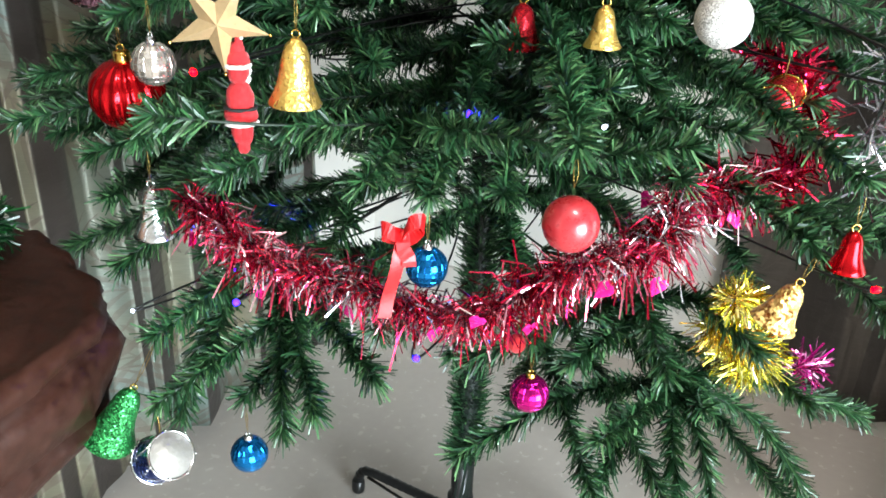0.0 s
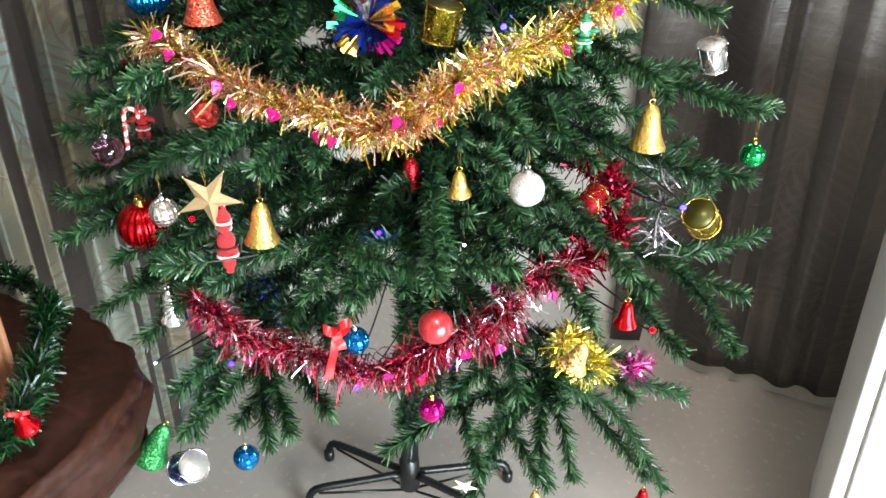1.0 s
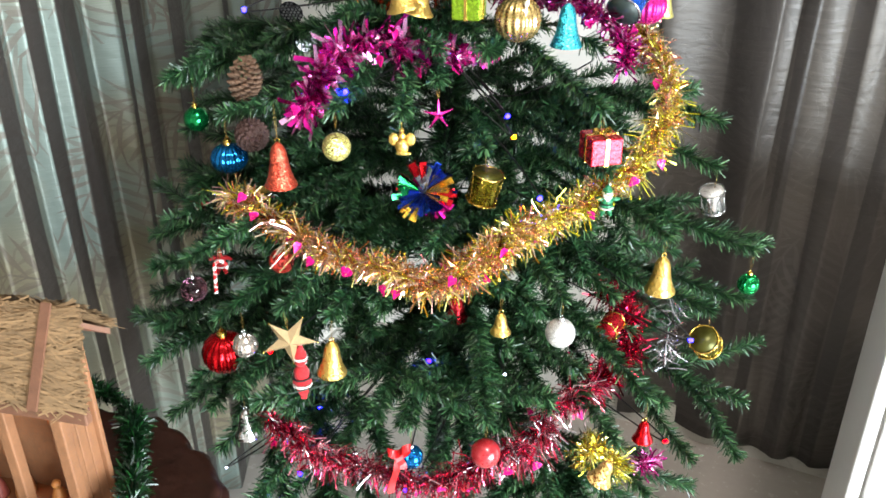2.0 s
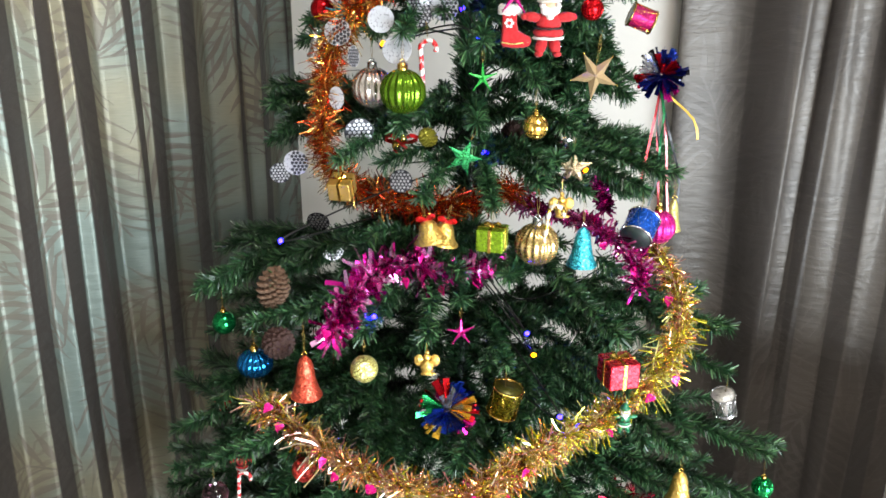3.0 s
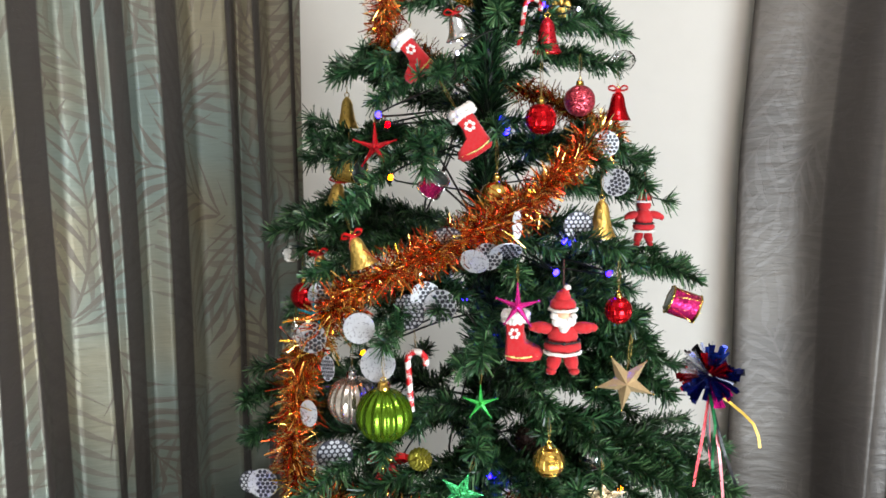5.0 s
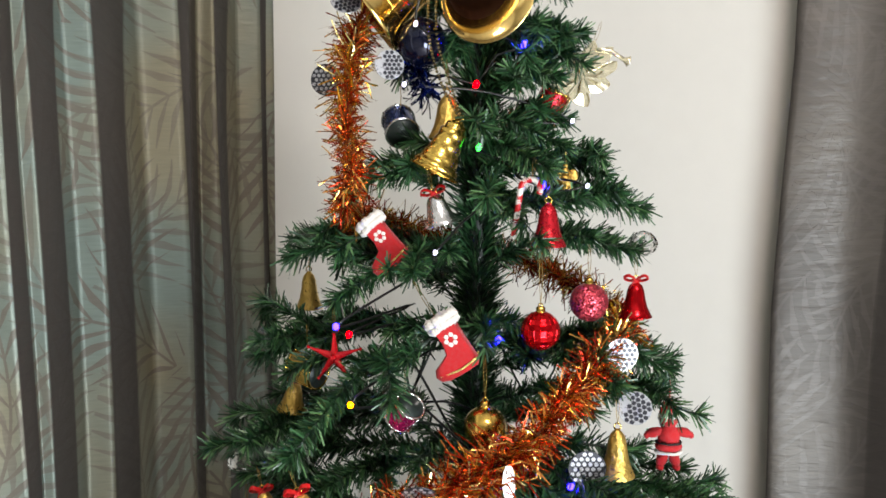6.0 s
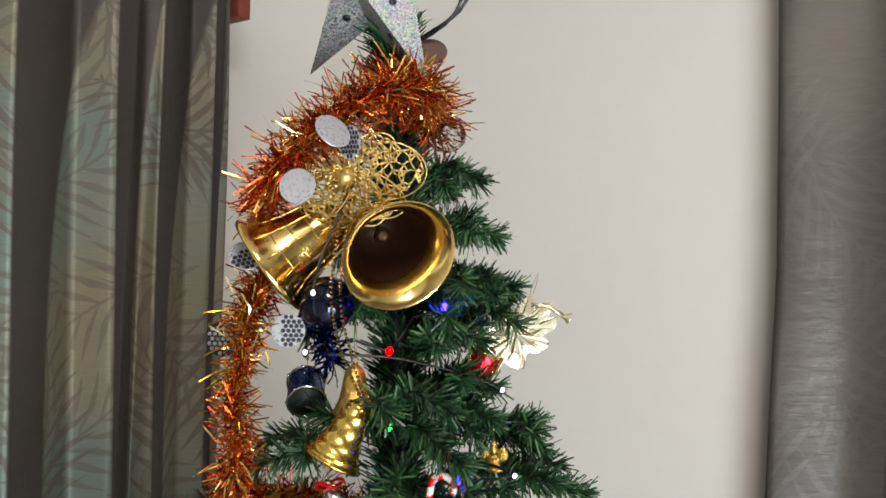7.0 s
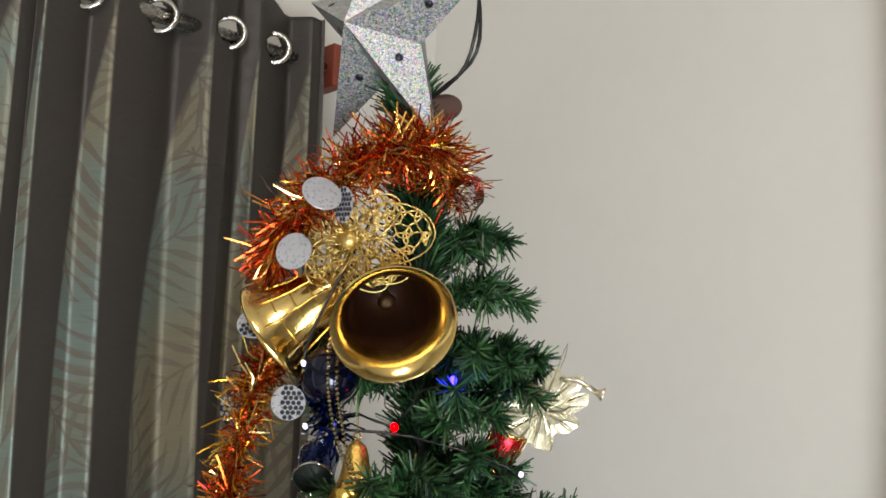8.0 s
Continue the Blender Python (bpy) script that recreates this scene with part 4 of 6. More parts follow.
def drum(label, p, r, h, material, metal, side=0.0, up=1.0, front=0.0, hang=0.03, head=None, name="toy_drum"):
    """side, up, front: which way its upper skin faces: along the tree's front to the north-east, upwards, and out into the room."""
    axis = Vector((0.82, 0.57, 0)) * side + Vector((0, 0, 1)) * up + Vector((0.5, -0.72, 0.3)) * front
    ob = thing(name, label, "toy drum", Matrix.Translation(p) @ axis.to_track_quat("Z", "Y").to_matrix().to_4x4(), GROUP)
    BODIES.append((*p, r * 1.15))
    part("shell", spin_mesh("shell", [(r * 0.95, -h / 2), (r * 0.97, 0), (r * 0.95, h / 2)], 28, cap=False), material, ob)
    for s in (-1, 1):
        part("head", spin_mesh("head", [(r * 0.94, s * h / 2 - 0.0006), (r * 0.94, s * h / 2 + 0.0006)], 28), head or DRUMSKIN, ob)
        ring = torus_mesh("w", r, 0.0014, 28, 6)
        ring.transform(Matrix.Translation((0, 0, s * h / 2)))
        part("rim", ring, metal, ob)
    n = 7
    zig = []
    for k in range(2 * n + 1):
        a = math.pi * k / n
        zig.append((r * math.cos(a), r * math.sin(a), h * 0.46 * (1 if k % 2 else -1)))
    part("cord", tube_mesh("cord", zig, 0.0006, 4), metal, ob)
    for k in range(2 * n):
        q = zig[k]
        stud = spin_mesh("w", [(0.0006, -0.0016), (0.0016, 0), (0.0006, 0.0016)], 6)
        stud.transform(Matrix.Translation((q[0] * 1.04, q[1] * 1.04, q[2] * 1.12)))
        part("lug", stud, metal, ob)
    inv = ob.matrix_basis.to_3x3().inverted()
    if hang:
        top = inv @ Vector((0, 0, 1))
        a0 = top * (r * 0.95)
        part("thread", tube_mesh("w", [a0, a0 + top * hang * 0.5 + Vector((0.001, 0, 0)), a0 + top * hang], 0.0005, 4), THREAD_G, ob)
        HUNG.append((p[0], p[1], p[2] + r * 0.95 + hang))
    return ob


def star_mesh(name, R, depth, inner=0.42):
    verts = []
    for k in range(10):
        a = math.pi / 2 + math.pi * k / 5
        q = R if k % 2 == 0 else R * inner
        verts.append((q * math.cos(a), 0, q * math.sin(a)))
    verts += [(0, -depth, 0), (0, depth, 0)]
    faces = []
    for k in range(10):
        faces += [(k, (k + 1) % 10, 10), ((k + 1) % 10, k, 11)]
    return raw(name, verts, faces)


def star(label, p, R, material, turn=25.0, tilt=0.0, lean=0.0, hang=0.03, knobs=None, depth=0.3, down=False, name="star_ornament"):
    ob = thing(name, label, "star ornament", spot(p, turn, tilt, lean), GROUP)
    BODIES.append((*p, R * 0.8))
    me = star_mesh("star", R, R * depth, 0.37)
    if down:
        me.transform(Matrix.Rotation(math.pi, 4, "Y"))
    part("star", me, material, ob)
    if knobs is not None:
        for k in range(5):
            a = (-1 if down else 1) * math.pi / 2 + 2 * math.pi * k / 5
            tip = spin_mesh("knob", [(0.0004, -0.0014), (0.0014, 0), (0.0004, 0.0014)], 8)
            tip.transform(Matrix.Translation((R * math.cos(a), 0, R * math.sin(a))))
            part("knob", tip, knobs, ob)
    hanger(ob, R * 0.42 if down else R, hang)
    return ob


def spiky(label, p, R, material, turn=25.0, tilt=0.0, hang=0.02, name="spiky_star"):
    ob = thing(name, label, "star ornament", spot(p, turn, tilt), GROUP)
    dirs = [Vector((math.cos(a), 0, math.sin(a))) for a in [math.pi / 2 + 2 * math.pi * k / 5 for k in range(5)]] + [Vector((0.2, -1, 0.1)), Vector((-0.1, 1, 0))]
    for k, d in enumerate(dirs):
        L = R if k < 5 else R * 0.55
        spike = spin_mesh("w", [(R * 0.17, 0), (R * 0.09, L * 0.5), (R * 0.03, L * 0.95), (R * 0.07, L), (0.0003, L * 1.06)], 6, False)
        spike.transform(d.to_track_quat("Z", "Y").to_matrix().to_4x4())
        part("spike", spike, material, ob)
    hanger(ob, R, hang)
    return ob


def cane(label, p, h, turn=25.0, lean=0.0, other=None, hang=0.02, name="candy_cane"):
    ob = thing(name, label, "candy cane", spot(p, turn, 0, lean), GROUP)
    r, R = h * 0.055, h * 0.16
    pts = [(-R, 0, -h / 2 + (h - R) * k / 26) for k in range(27)]
    pts += [(-R * math.cos(a), 0, h / 2 - R + R * math.sin(a)) for a in [math.pi * (k + 1) / 16 for k in range(18)]]
    me = tube_mesh("cane", pts, r, 10)
    for i, poly in enumerate(me.polygons):
        row, col = divmod(i, 10)
        poly.material_index = int(row * 0.34 + col / 10 * 1.0) % 2
    part("cane", me, [WHITE_P, other or RIB_R], ob)
    hanger(ob, h / 2 + r, hang)
    return ob


def boot(label, p, h, turn=25.0, tilt=0.0, lean=0.0, hang=0.03, name="stocking_boot"):
    ob = thing(name, label, "boot ornament", spot(p, turn, tilt, lean), GROUP)
    BODIES.append((*p, h * 0.55))
    side = [(-0.25, 0.42), (-0.25, 0.1), (-0.26, -0.2), (-0.27, -0.38), (-0.22, -0.46), (0.0, -0.48), (0.32, -0.47), (0.47, -0.42), (0.52, -0.31), (0.47, -0.2), (0.33, -0.14), (0.17, -0.06), (0.12, 0.15), (0.14, 0.42)]
    bm = bmesh.new()
    n = len(side)
    layers = []
    for y, k in ((-0.2, 0.72), (-0.17, 0.92), (-0.08, 1.0), (0.08, 1.0), (0.17, 0.92), (0.2, 0.72)):
        layers.append([bm.verts.new(((x - 0.0) * (k if z < 0.3 else 0.5 + k / 2) * h, y * h, (z * (0.5 + k / 2)) * h)) for x, z in side])
    for a, b in zip(layers, layers[1:]):
        for i in range(n):
            bm.faces.new((a[i], a[(i + 1) % n], b[(i + 1) % n], b[i])).smooth = True
    bm.faces.new(list(reversed(layers[0])))
    bm.faces.new(layers[-1])
    bmesh.ops.recalc_face_normals(bm, faces=bm.faces)
    part("boot", bm, FELT_R, ob)
    bm = bmesh.new()
    brng = random.Random(3)
    for k in range(46):
        a = 2 * math.pi * k / 23
        m = Matrix.Translation((-0.055 * h + 0.235 * h * math.cos(a), 0.2 * h * math.sin(a), h * (0.4 + 0.1 * (k // 23) + brng.uniform(-0.02, 0.02))))
        bmesh.ops.create_icosphere(bm, subdivisions=1, radius=h * brng.uniform(0.075, 0.1), matrix=m)
    for f in bm.faces:
        f.smooth = True
    tagged(part("plush_cuff", bm, FELT_W, ob), kind="stuff")
    sole = smooth_path([(-0.28 * h, -0.2 * h, -0.33 * h), (0.05 * h, -0.215 * h, -0.37 * h), (0.42 * h, -0.17 * h, -0.32 * h)], h * 0.06)
    for side_y in (1, -1):
        part("gold_braid", tube_mesh("gold_braid", [(q[0], q[1] * side_y, q[2]) for q in sole], h * 0.018, 6), GLIT_GO, ob)
    bm = bmesh.new()
    for k in range(12):
        a = math.pi * k / 3
        q = (-0.06 * h + 0.085 * h * math.cos(a), (-0.205 if k < 6 else 0.205) * h, 0.14 * h + 0.085 * h * math.sin(a))
        bmesh.ops.create_icosphere(bm, subdivisions=1, radius=h * 0.045, matrix=Matrix.Translation(q) @ Matrix.Diagonal((1, 0.35, 1, 1)))
    part("felt_snowflake", bm, WHITE_P, ob)
    hanger(ob, h * 0.56, hang)
    return ob


def doll(label, p, h, coat, trim, turn=25.0, lean=0.0, name="santa_doll", back=False, arms=True):
    """A small plain felt figure, one mesh."""
    bm = bmesh.new()
    slim = 1.15 if not back else 1.0 if arms else 0.8

    def lump(idx, c, s, rot=None):
        k = len(bm.faces)
        m = Matrix.Diagonal((slim, slim, 1, 1)) @ Matrix.Translation(Vector(c) * h) @ (rot or Matrix()) @ Matrix.Diagonal((s[0] * h, s[1] * h, s[2] * h, 1))
        bmesh.ops.create_uvsphere(bm, u_segments=14, v_segments=9, radius=1, matrix=m)
        bm.faces.ensure_lookup_table()
        for f in bm.faces[k:]:
            f.material_index, f.smooth = idx, True

    lump(0, (0, 0, -0.02), (0.155, 0.12, 0.17))
    lump(0, (0, 0, -0.16), (0.19, 0.14, 0.1))
    for s in (-1, 1):
        if arms:
            up = 0.12 if not back else -0.25
            lump(0, (0.2 * s, -0.01, 0.05 + 0.05 * up), (0.13, 0.07, 0.068), Matrix.Rotation(-up * s, 4, "Y"))
            lump(0, (0.3 * s, -0.01, 0.04 + 0.17 * up), (0.045, 0.05, 0.05))
            lump(0, (0.085 * s, 0, -0.34), (0.075, 0.075, 0.13), Matrix.Rotation(-0.25 * s, 4, "Y"))
            lump(0, (0.115 * s, -0.02, -0.46), (0.055, 0.075, 0.04))
        else:
            lump(0, (0.035 * s, 0, -0.33), (0.085, 0.08, 0.12), Matrix.Rotation(0.12 * s, 4, "Y"))
            lump(0, (0.02 * s, 0, -0.44), (0.055, 0.06, 0.09))
    lump(0 if back else 2, (0, 0, 0.22), (0.12, 0.115, 0.12))
    lump(0, (0, 0.02, 0.32), (0.135, 0.125, 0.1))
    lump(0, (0.0, 0.02, 0.40), (0.085, 0.08, 0.09))
    lump(0, (0.02, 0.02, 0.47), (0.045, 0.045, 0.06))
    lump(1, (0.04, 0.02, 0.52), (0.035, 0.035, 0.035))
    side = -1 if not back else 1
    for x, z, q in ((0, 0.12, 0.075), (-0.06, 0.15, 0.06), (0.06, 0.15, 0.06), (-0.095, 0.21, 0.04), (0.095, 0.21, 0.04), (0, 0.06, 0.05)):
        lump(1, (x, side * 0.085, z), (q, 0.05, q))
    for z, rx, ry, th, idx in ((-0.235, 0.175, 0.14, 0.028, 1), (-0.1, 0.168, 0.132, 0.016, 3), (0.275, 0.135, 0.125, 0.026, 1)):
        ring = torus_mesh("w", 1.0, 0.13, 20, 6)
        k = len(bm.faces)
        ring.transform(Matrix.Translation((0, 0, z * h)) @ Matrix.Diagonal((rx * h * slim, ry * h * slim, th * h * 6, 1)))
        bm.from_mesh(ring)
        bpy.data.meshes.remove(ring)
        bm.faces.ensure_lookup_table()
        for f in bm.faces[k:]:
            f.material_index, f.smooth = idx, True
    shake = random.Random(int(h * 10000))
    for v in bm.verts:
        v.co += Vector((shake.uniform(-1, 1), shake.uniform(-1, 1), shake.uniform(-1, 1))) * h * 0.006
    bmesh.ops.create_cone(bm, segments=5, radius1=h * 0.008, radius2=h * 0.008, depth=h * 0.4, cap_ends=True, matrix=Matrix.Translation((0, 0, h * 0.66)))
    if not back:
        lump(3, (0, -0.135, -0.1), (0.02, 0.02, 0.02))
    HUNG.append((p[0], p[1], p[2] + h * 0.84))
    BODIES.append((*p, h * 0.45))
    ob = part(name, bm, [coat, trim, SKIN, BELT])
    ob.matrix_basis = spot(p, turn, 0, lean)
    return tagged(ob, label, "doll ornament", GROUP)


def gift(label, p, s, material, ribbon, turn=25.0, tilt=0.0, hang=0.02, name="gift_box"):
    ob = thing(name, label, "gift box", spot(p, turn, tilt), GROUP)
    bm = bmesh.new()
    box(bm, (-s / 2, -s / 2, -s * 0.42), (s / 2, s / 2, s * 0.42), s * 0.04)
    part("box", bm, material, ob)
    for k, (a, b) in enumerate((((-s * 0.52, -s * 0.06, -s * 0.44), (s * 0.52, s * 0.06, s * 0.44)), ((-s * 0.06, -s * 0.52, -s * 0.44), (s * 0.06, s * 0.52, s * 0.44)))):
        bm = bmesh.new()
        box(bm, a, b, s * 0.01)
        part("band", bm, ribbon, ob)
    bow_mesh(ob, ribbon, (0, 0, s * 0.47), s * 0.3, 0.4)
    hanger(ob, s * 0.5, hang)
    return ob


def pine_cone(label, p, r, h, turn=0.0, tilt=0.0, lean=0.0, material=None, name="pine_cone"):
    ob = thing(name, label, "pine cone", spot(p, turn, tilt, lean), GROUP)
    N = 96
    scale = bmesh.new()
    bmesh.ops.create_icosphere(scale, subdivisions=1, radius=1)
    shared = bpy.data.meshes.new("scale")
    scale.to_mesh(shared)
    scale.free()
    shared.materials.append(material or CONE)
    for k in range(N):
        t = (k + 0.5) / N
        a = GOLDEN * k
        q = r * math.sin(math.pi * (0.12 + 0.83 * t)) ** 0.7
        c = Vector((q * 0.72 * math.cos(a), q * 0.72 * math.sin(a), -h / 2 + h * t))
        out = Vector((math.cos(a), math.sin(a), 0.35))
        m = Matrix.Translation(c) @ out.to_track_quat("Z", "Y").to_matrix().to_4x4() @ Matrix.Diagonal((r * 0.26, r * 0.12, r * 0.34, 1))
        part("scale", shared, material or CONE, ob).matrix_basis = m
    part("core", spin_mesh("core", [(r * 0.1, -h * 0.48), (r * 0.5, -h * 0.3), (r * 0.55, 0), (r * 0.4, h * 0.35), (r * 0.1, h * 0.5)], 12), material or CONE, ob)
    return ob


DISC_W = paint("silver_disc_film", "a6a6aa", 0.3, 0.45)
DISC_D = paint("dark_disc_film", "24242c", 0.35, 0.3)


def sequin(label, p, r, turn=25.0, tilt=0.0, lean=0.0, dark=True, squash=1.0, film=None, name="sequin_disc"):
    """A silver film disc punched with a honeycomb."""
    ob = thing(name, label, "sequin disc", spot(p, turn, tilt, lean), GROUP)
    r *= 0.88
    plate = spin_mesh("w", [(r * 0.98, -0.0004), (r, 0), (r * 0.98, 0.0004)], 24)
    for f in plate.polygons:
        f.use_smooth = False
    plate.transform(Matrix.Diagonal((squash, 1, 1, 1)) @ Matrix.Rotation(math.pi / 2, 4, "X"))
    night = label.startswith("dark")
    part("disc", plate, film or (DISC_D if night else DISC_W), ob)
    if dark:
        pieces = []
        g = r * 0.31
        for i in range(-4, 5):
            for j in range(-4, 5):
                x, z = g * (i + 0.5 * (j % 2)), g * 0.87 * j
                if math.hypot(x, z) < r * 0.92 and x > -r * (0.95 if night or squash < 1 else 0.35):
                    hx = spin_mesh("w", [(g * (0.38 if night else 0.45), -0.0009), (g * (0.38 if night else 0.45), 0.0009)], 6, False)
                    hx.transform(Matrix.Diagonal((squash, 1, 1, 1)) @ Matrix.Translation((x, 0, z)) @ Matrix.Rotation(math.pi / 2, 4, "X"))
                    pieces.append((hx, 0))
        tagged(part("honeycomb", join_meshes("honeycomb", pieces), DISC_W if night else DISC_D, ob), kind="stuff")
    return ob


POM = [foil("foil_petals_" + c, [c, c], 0.22) for c in ("1c3c9a", "c01420", "d8d8dc", "12206a", "0c8a48", "d6a437", "c4167c")]


def pompom(label, p, r, seed, turn=25.0, films=None, name="foil_pompom"):
    ob = thing(name, label, "pompom", spot(p, turn), GROUP)
    g = np.random.default_rng(seed)
    for k in range(15):
        z = 1 - 2 * (k + 0.5) / 15
        main = np.array([math.sqrt(1 - z * z) * math.cos(GOLDEN * k), math.sqrt(1 - z * z) * math.sin(GOLDEN * k), z])
        n = 14
        d = main + g.normal(size=(n, 3)) * 0.28
        d /= np.linalg.norm(d, axis=1)[:, None]
        side = np.cross(d, g.normal(size=(n, 3)))
        side /= np.linalg.norm(side, axis=1)[:, None]
        w = r * g.uniform(0.06, 0.16, n)[:, None]
        tip = d * (r * g.uniform(0.75, 1.1, n))[:, None]
        part("folded_petal", quads("folded_petal", np.stack([d * r * 0.1 - side * w * 0.2, d * r * 0.1 + side * w * 0.2, tip + side * w, tip - side * w * 0.6], axis=1)), (films or POM)[k % len(films or POM)], ob)
    return ob


def crystal(label, p, r, turn=0.0, name="crystal_drop"):
    ob = thing(name, label, "crystal", spot(p, turn), GROUP)
    bm = bmesh.new()
    bmesh.ops.create_icosphere(bm, subdivisions=2, radius=r, matrix=Matrix.Diagonal((1, 1, 0.9, 1)))
    part("crystal", bm, clear("crystal_glass", "ffffff", 0.06), ob)
    return ob


def trinket(label, p, h, material, turn=25.0, name="gold_trinket"):
    """A small cast figure of plain shapes, one mesh."""
    bm = bmesh.new()
    for c, s in (((0, 0, -0.2), (0.26, 0.16, 0.3)), ((0, 0, 0.2), (0.15, 0.13, 0.16)), ((-0.3, 0.05, 0.05), (0.2, 0.05, 0.26)), ((0.3, 0.05, 0.05), (0.2, 0.05, 0.26)), ((0, -0.02, 0.42), (0.1, 0.1, 0.1)), ((0.05, -0.08, -0.44), (0.3, 0.1, 0.08))):
        bmesh.ops.create_icosphere(bm, subdivisions=2, radius=1, matrix=Matrix.Translation(Vector(c) * h) @ Matrix.Diagonal((s[0] * h, s[1] * h, s[2] * h, 1)))
    for f in bm.faces:
        f.smooth = True
    bmesh.ops.create_cone(bm, segments=5, radius1=h * 0.012, radius2=h * 0.012, depth=h * 0.5, cap_ends=True, matrix=Matrix.Translation((0, 0, h * 0.7)))
    HUNG.append((p[0], p[1], p[2] + h * 0.9))
    ob = part(name, bm, material)
    ob.matrix_basis = spot(p, turn)
    return tagged(ob, label, "trinket", GROUP)


def curly(g, path, per_metre, length, width, lean, droop=0.15):
    """Bent film strips all round a path, as one mesh."""
    seg = np.diff(path, axis=0)
    ln = np.linalg.norm(seg, axis=1)
    n = max(8, int(ln.sum() * per_metre))
    k = g.choice(len(seg), n, p=ln / ln.sum())
    base = path[k] + seg[k] * g.random(n)[:, None]
    tan = seg[k] / ln[k][:, None]
    r = g.normal(size=(n, 3))
    rad = r - (r * tan).sum(1)[:, None] * tan
    rad /= np.linalg.norm(rad, axis=1)[:, None]
    a = np.radians(g.uniform(lean[0], lean[1], n))
    d = tan * np.cos(a)[:, None] + rad * np.sin(a)[:, None]
    wave = np.convolve(g.normal(size=len(seg) + 8), np.ones(5) / 5, "same")[4:4 + len(seg)]
    L = length * 1.3 * g.uniform(0.4, 1.1, n) ** 0.8 * np.clip(1 + 0.55 * wave[k], 0.55, 1.5)
    mid = base + d * (L * 0.55)[:, None]
    d2 = d + g.normal(size=(n, 3)) * 0.35 + np.array([0, 0, -droop])
    d2 /= np.linalg.norm(d2, axis=1)[:, None]
    tip = mid + d2 * (L * 0.45)[:, None]
    s = np.cross(d, g.normal(size=(n, 3)))
    s /= np.linalg.norm(s, axis=1)[:, None]
    s2 = s + g.normal(size=(n, 3)) * 0.5
    s2 /= np.linalg.norm(s2, axis=1)[:, None]
    w = width / 2
    v = np.stack([base - s * w, base + s * w, mid + s * w, mid - s * w, tip + s2 * w, tip - s2 * w], axis=1).reshape(-1, 3)
    i = np.arange(n)[:, None] * 6
    q = np.stack([i + 0, i + 1, i + 2, i + 3, i + 3, i + 2, i + 4, i + 5], axis=1).reshape(-1).astype(np.int32)
    me = bpy.data.meshes.new("fringe")
    me.vertices.add(len(v))
    me.vertices.foreach_set("co", v.astype(np.float32).reshape(-1))
    me.loops.add(len(q))
    me.loops.foreach_set("vertex_index", q)
    me.polygons.add(2 * n)
    me.polygons.foreach_set("loop_start", np.arange(0, 8 * n, 4, dtype=np.int32))
    me.update(calc_edges=True)
    return me


def tinsel(label, pts, width, mats, per_metre=2600, strip_w=0.0022, hearts=None, seed=1, lean=(25, 150), droop=0.15, name="tinsel_garland"):
    """A bushy garland of film strips round a twisted core."""
    ob = thing(name, label, "tinsel garland", None, GROUP)
    g = np.random.default_rng(seed)
    path = smooth_path(pts, 0.012)
    part("core", tube_mesh("core", path[::2], 0.0016, 5), WIRE, ob)
    share = per_metre / len(mats)
    for mt in mats:
        tagged(part("tinsel_fringe", curly(g, path, share, width, strip_w, lean, droop), mt, ob), kind="stuff")
    if hearts:
        mt, count = hearts
        for k in range(count):
            away = g.normal(size=3) * np.array([1, 1, 1]) + np.array([0.35, -0.9, -2.2 * droop + 0.3])
            q = path[int((k + 0.5) / count * (len(path) - 1))] + away / np.linalg.norm(away) * width * 0.95
            bm = bmesh.new()
            for dx in (-0.35, 0.35):
                bmesh.ops.create_icosphere(bm, subdivisions=1, radius=1, matrix=Matrix.Translation((dx * 0.0068, 0, 0.0023)) @ Matrix.Diagonal((0.0043, 0.0008, 0.0047, 1)))
            bmesh.ops.create_cone(bm, segments=8, radius1=0.0005, radius2=0.0063, depth=0.0102, cap_ends=True, matrix=Matrix.Translation((0, 0, -0.0038)) @ Matrix.Diagonal((1, 0.16, 1, 1)))
            o = part("film_heart", bm, mt, ob)
            o.matrix_basis = spot(q, 25 + g.uniform(-50, 50), g.uniform(-30, 30), g.uniform(-40, 40))
    return ob


T_RED = foil("red_tinsel", ["c01038", "86081f", "e03058", "9c0c40"], 0.2)
T_CRIM = foil("crimson_tinsel", ["8c0a24", "5c0618", "b01c3c", "d84a66"], 0.25)
T_BLUSH = foil("blush_tinsel", ["d88a98", "c8607a", "e8c0c4"], 0.22)
T_SIL = foil("silver_tinsel", ["b4b0b4", "8c888e", "d0ccd0"], 0.2)
T_GOLD = foil("gold_tinsel", ["e0c060", "c08a22", "f0dc98", "9a6a14"], 0.2)
T_LIME = foil("lime_gold_tinsel", ["d8d448", "b8ac22", "f0ee98"], 0.2)
T_COP = foil("copper_tinsel", ["d4541c", "a42a0e", "e09048", "7c1a0a", "c84018", "e8b060"], 0.2)
T_MAG = foil("magenta_tinsel", ["c41c84", "8a0e5a", "e878bc", "a01470", "f0b0d8"], 0.25)
T_ROSE = foil("rose_gold_tinsel", ["e8a878", "c07040", "f4d2b8"], 0.2)
T_PALE = foil("pale_rose_tinsel", ["ecd8c0", "d8a8a0", "c47a78", "e4c48c"], 0.22)
HEART = paint("pink_film", "d81878", 0.25, 0.35)
GARLAND_GREEN = foil("green_tinsel", ["082a11", "051a0a", "144a1e", "07200e"], 0.35, 0.15)

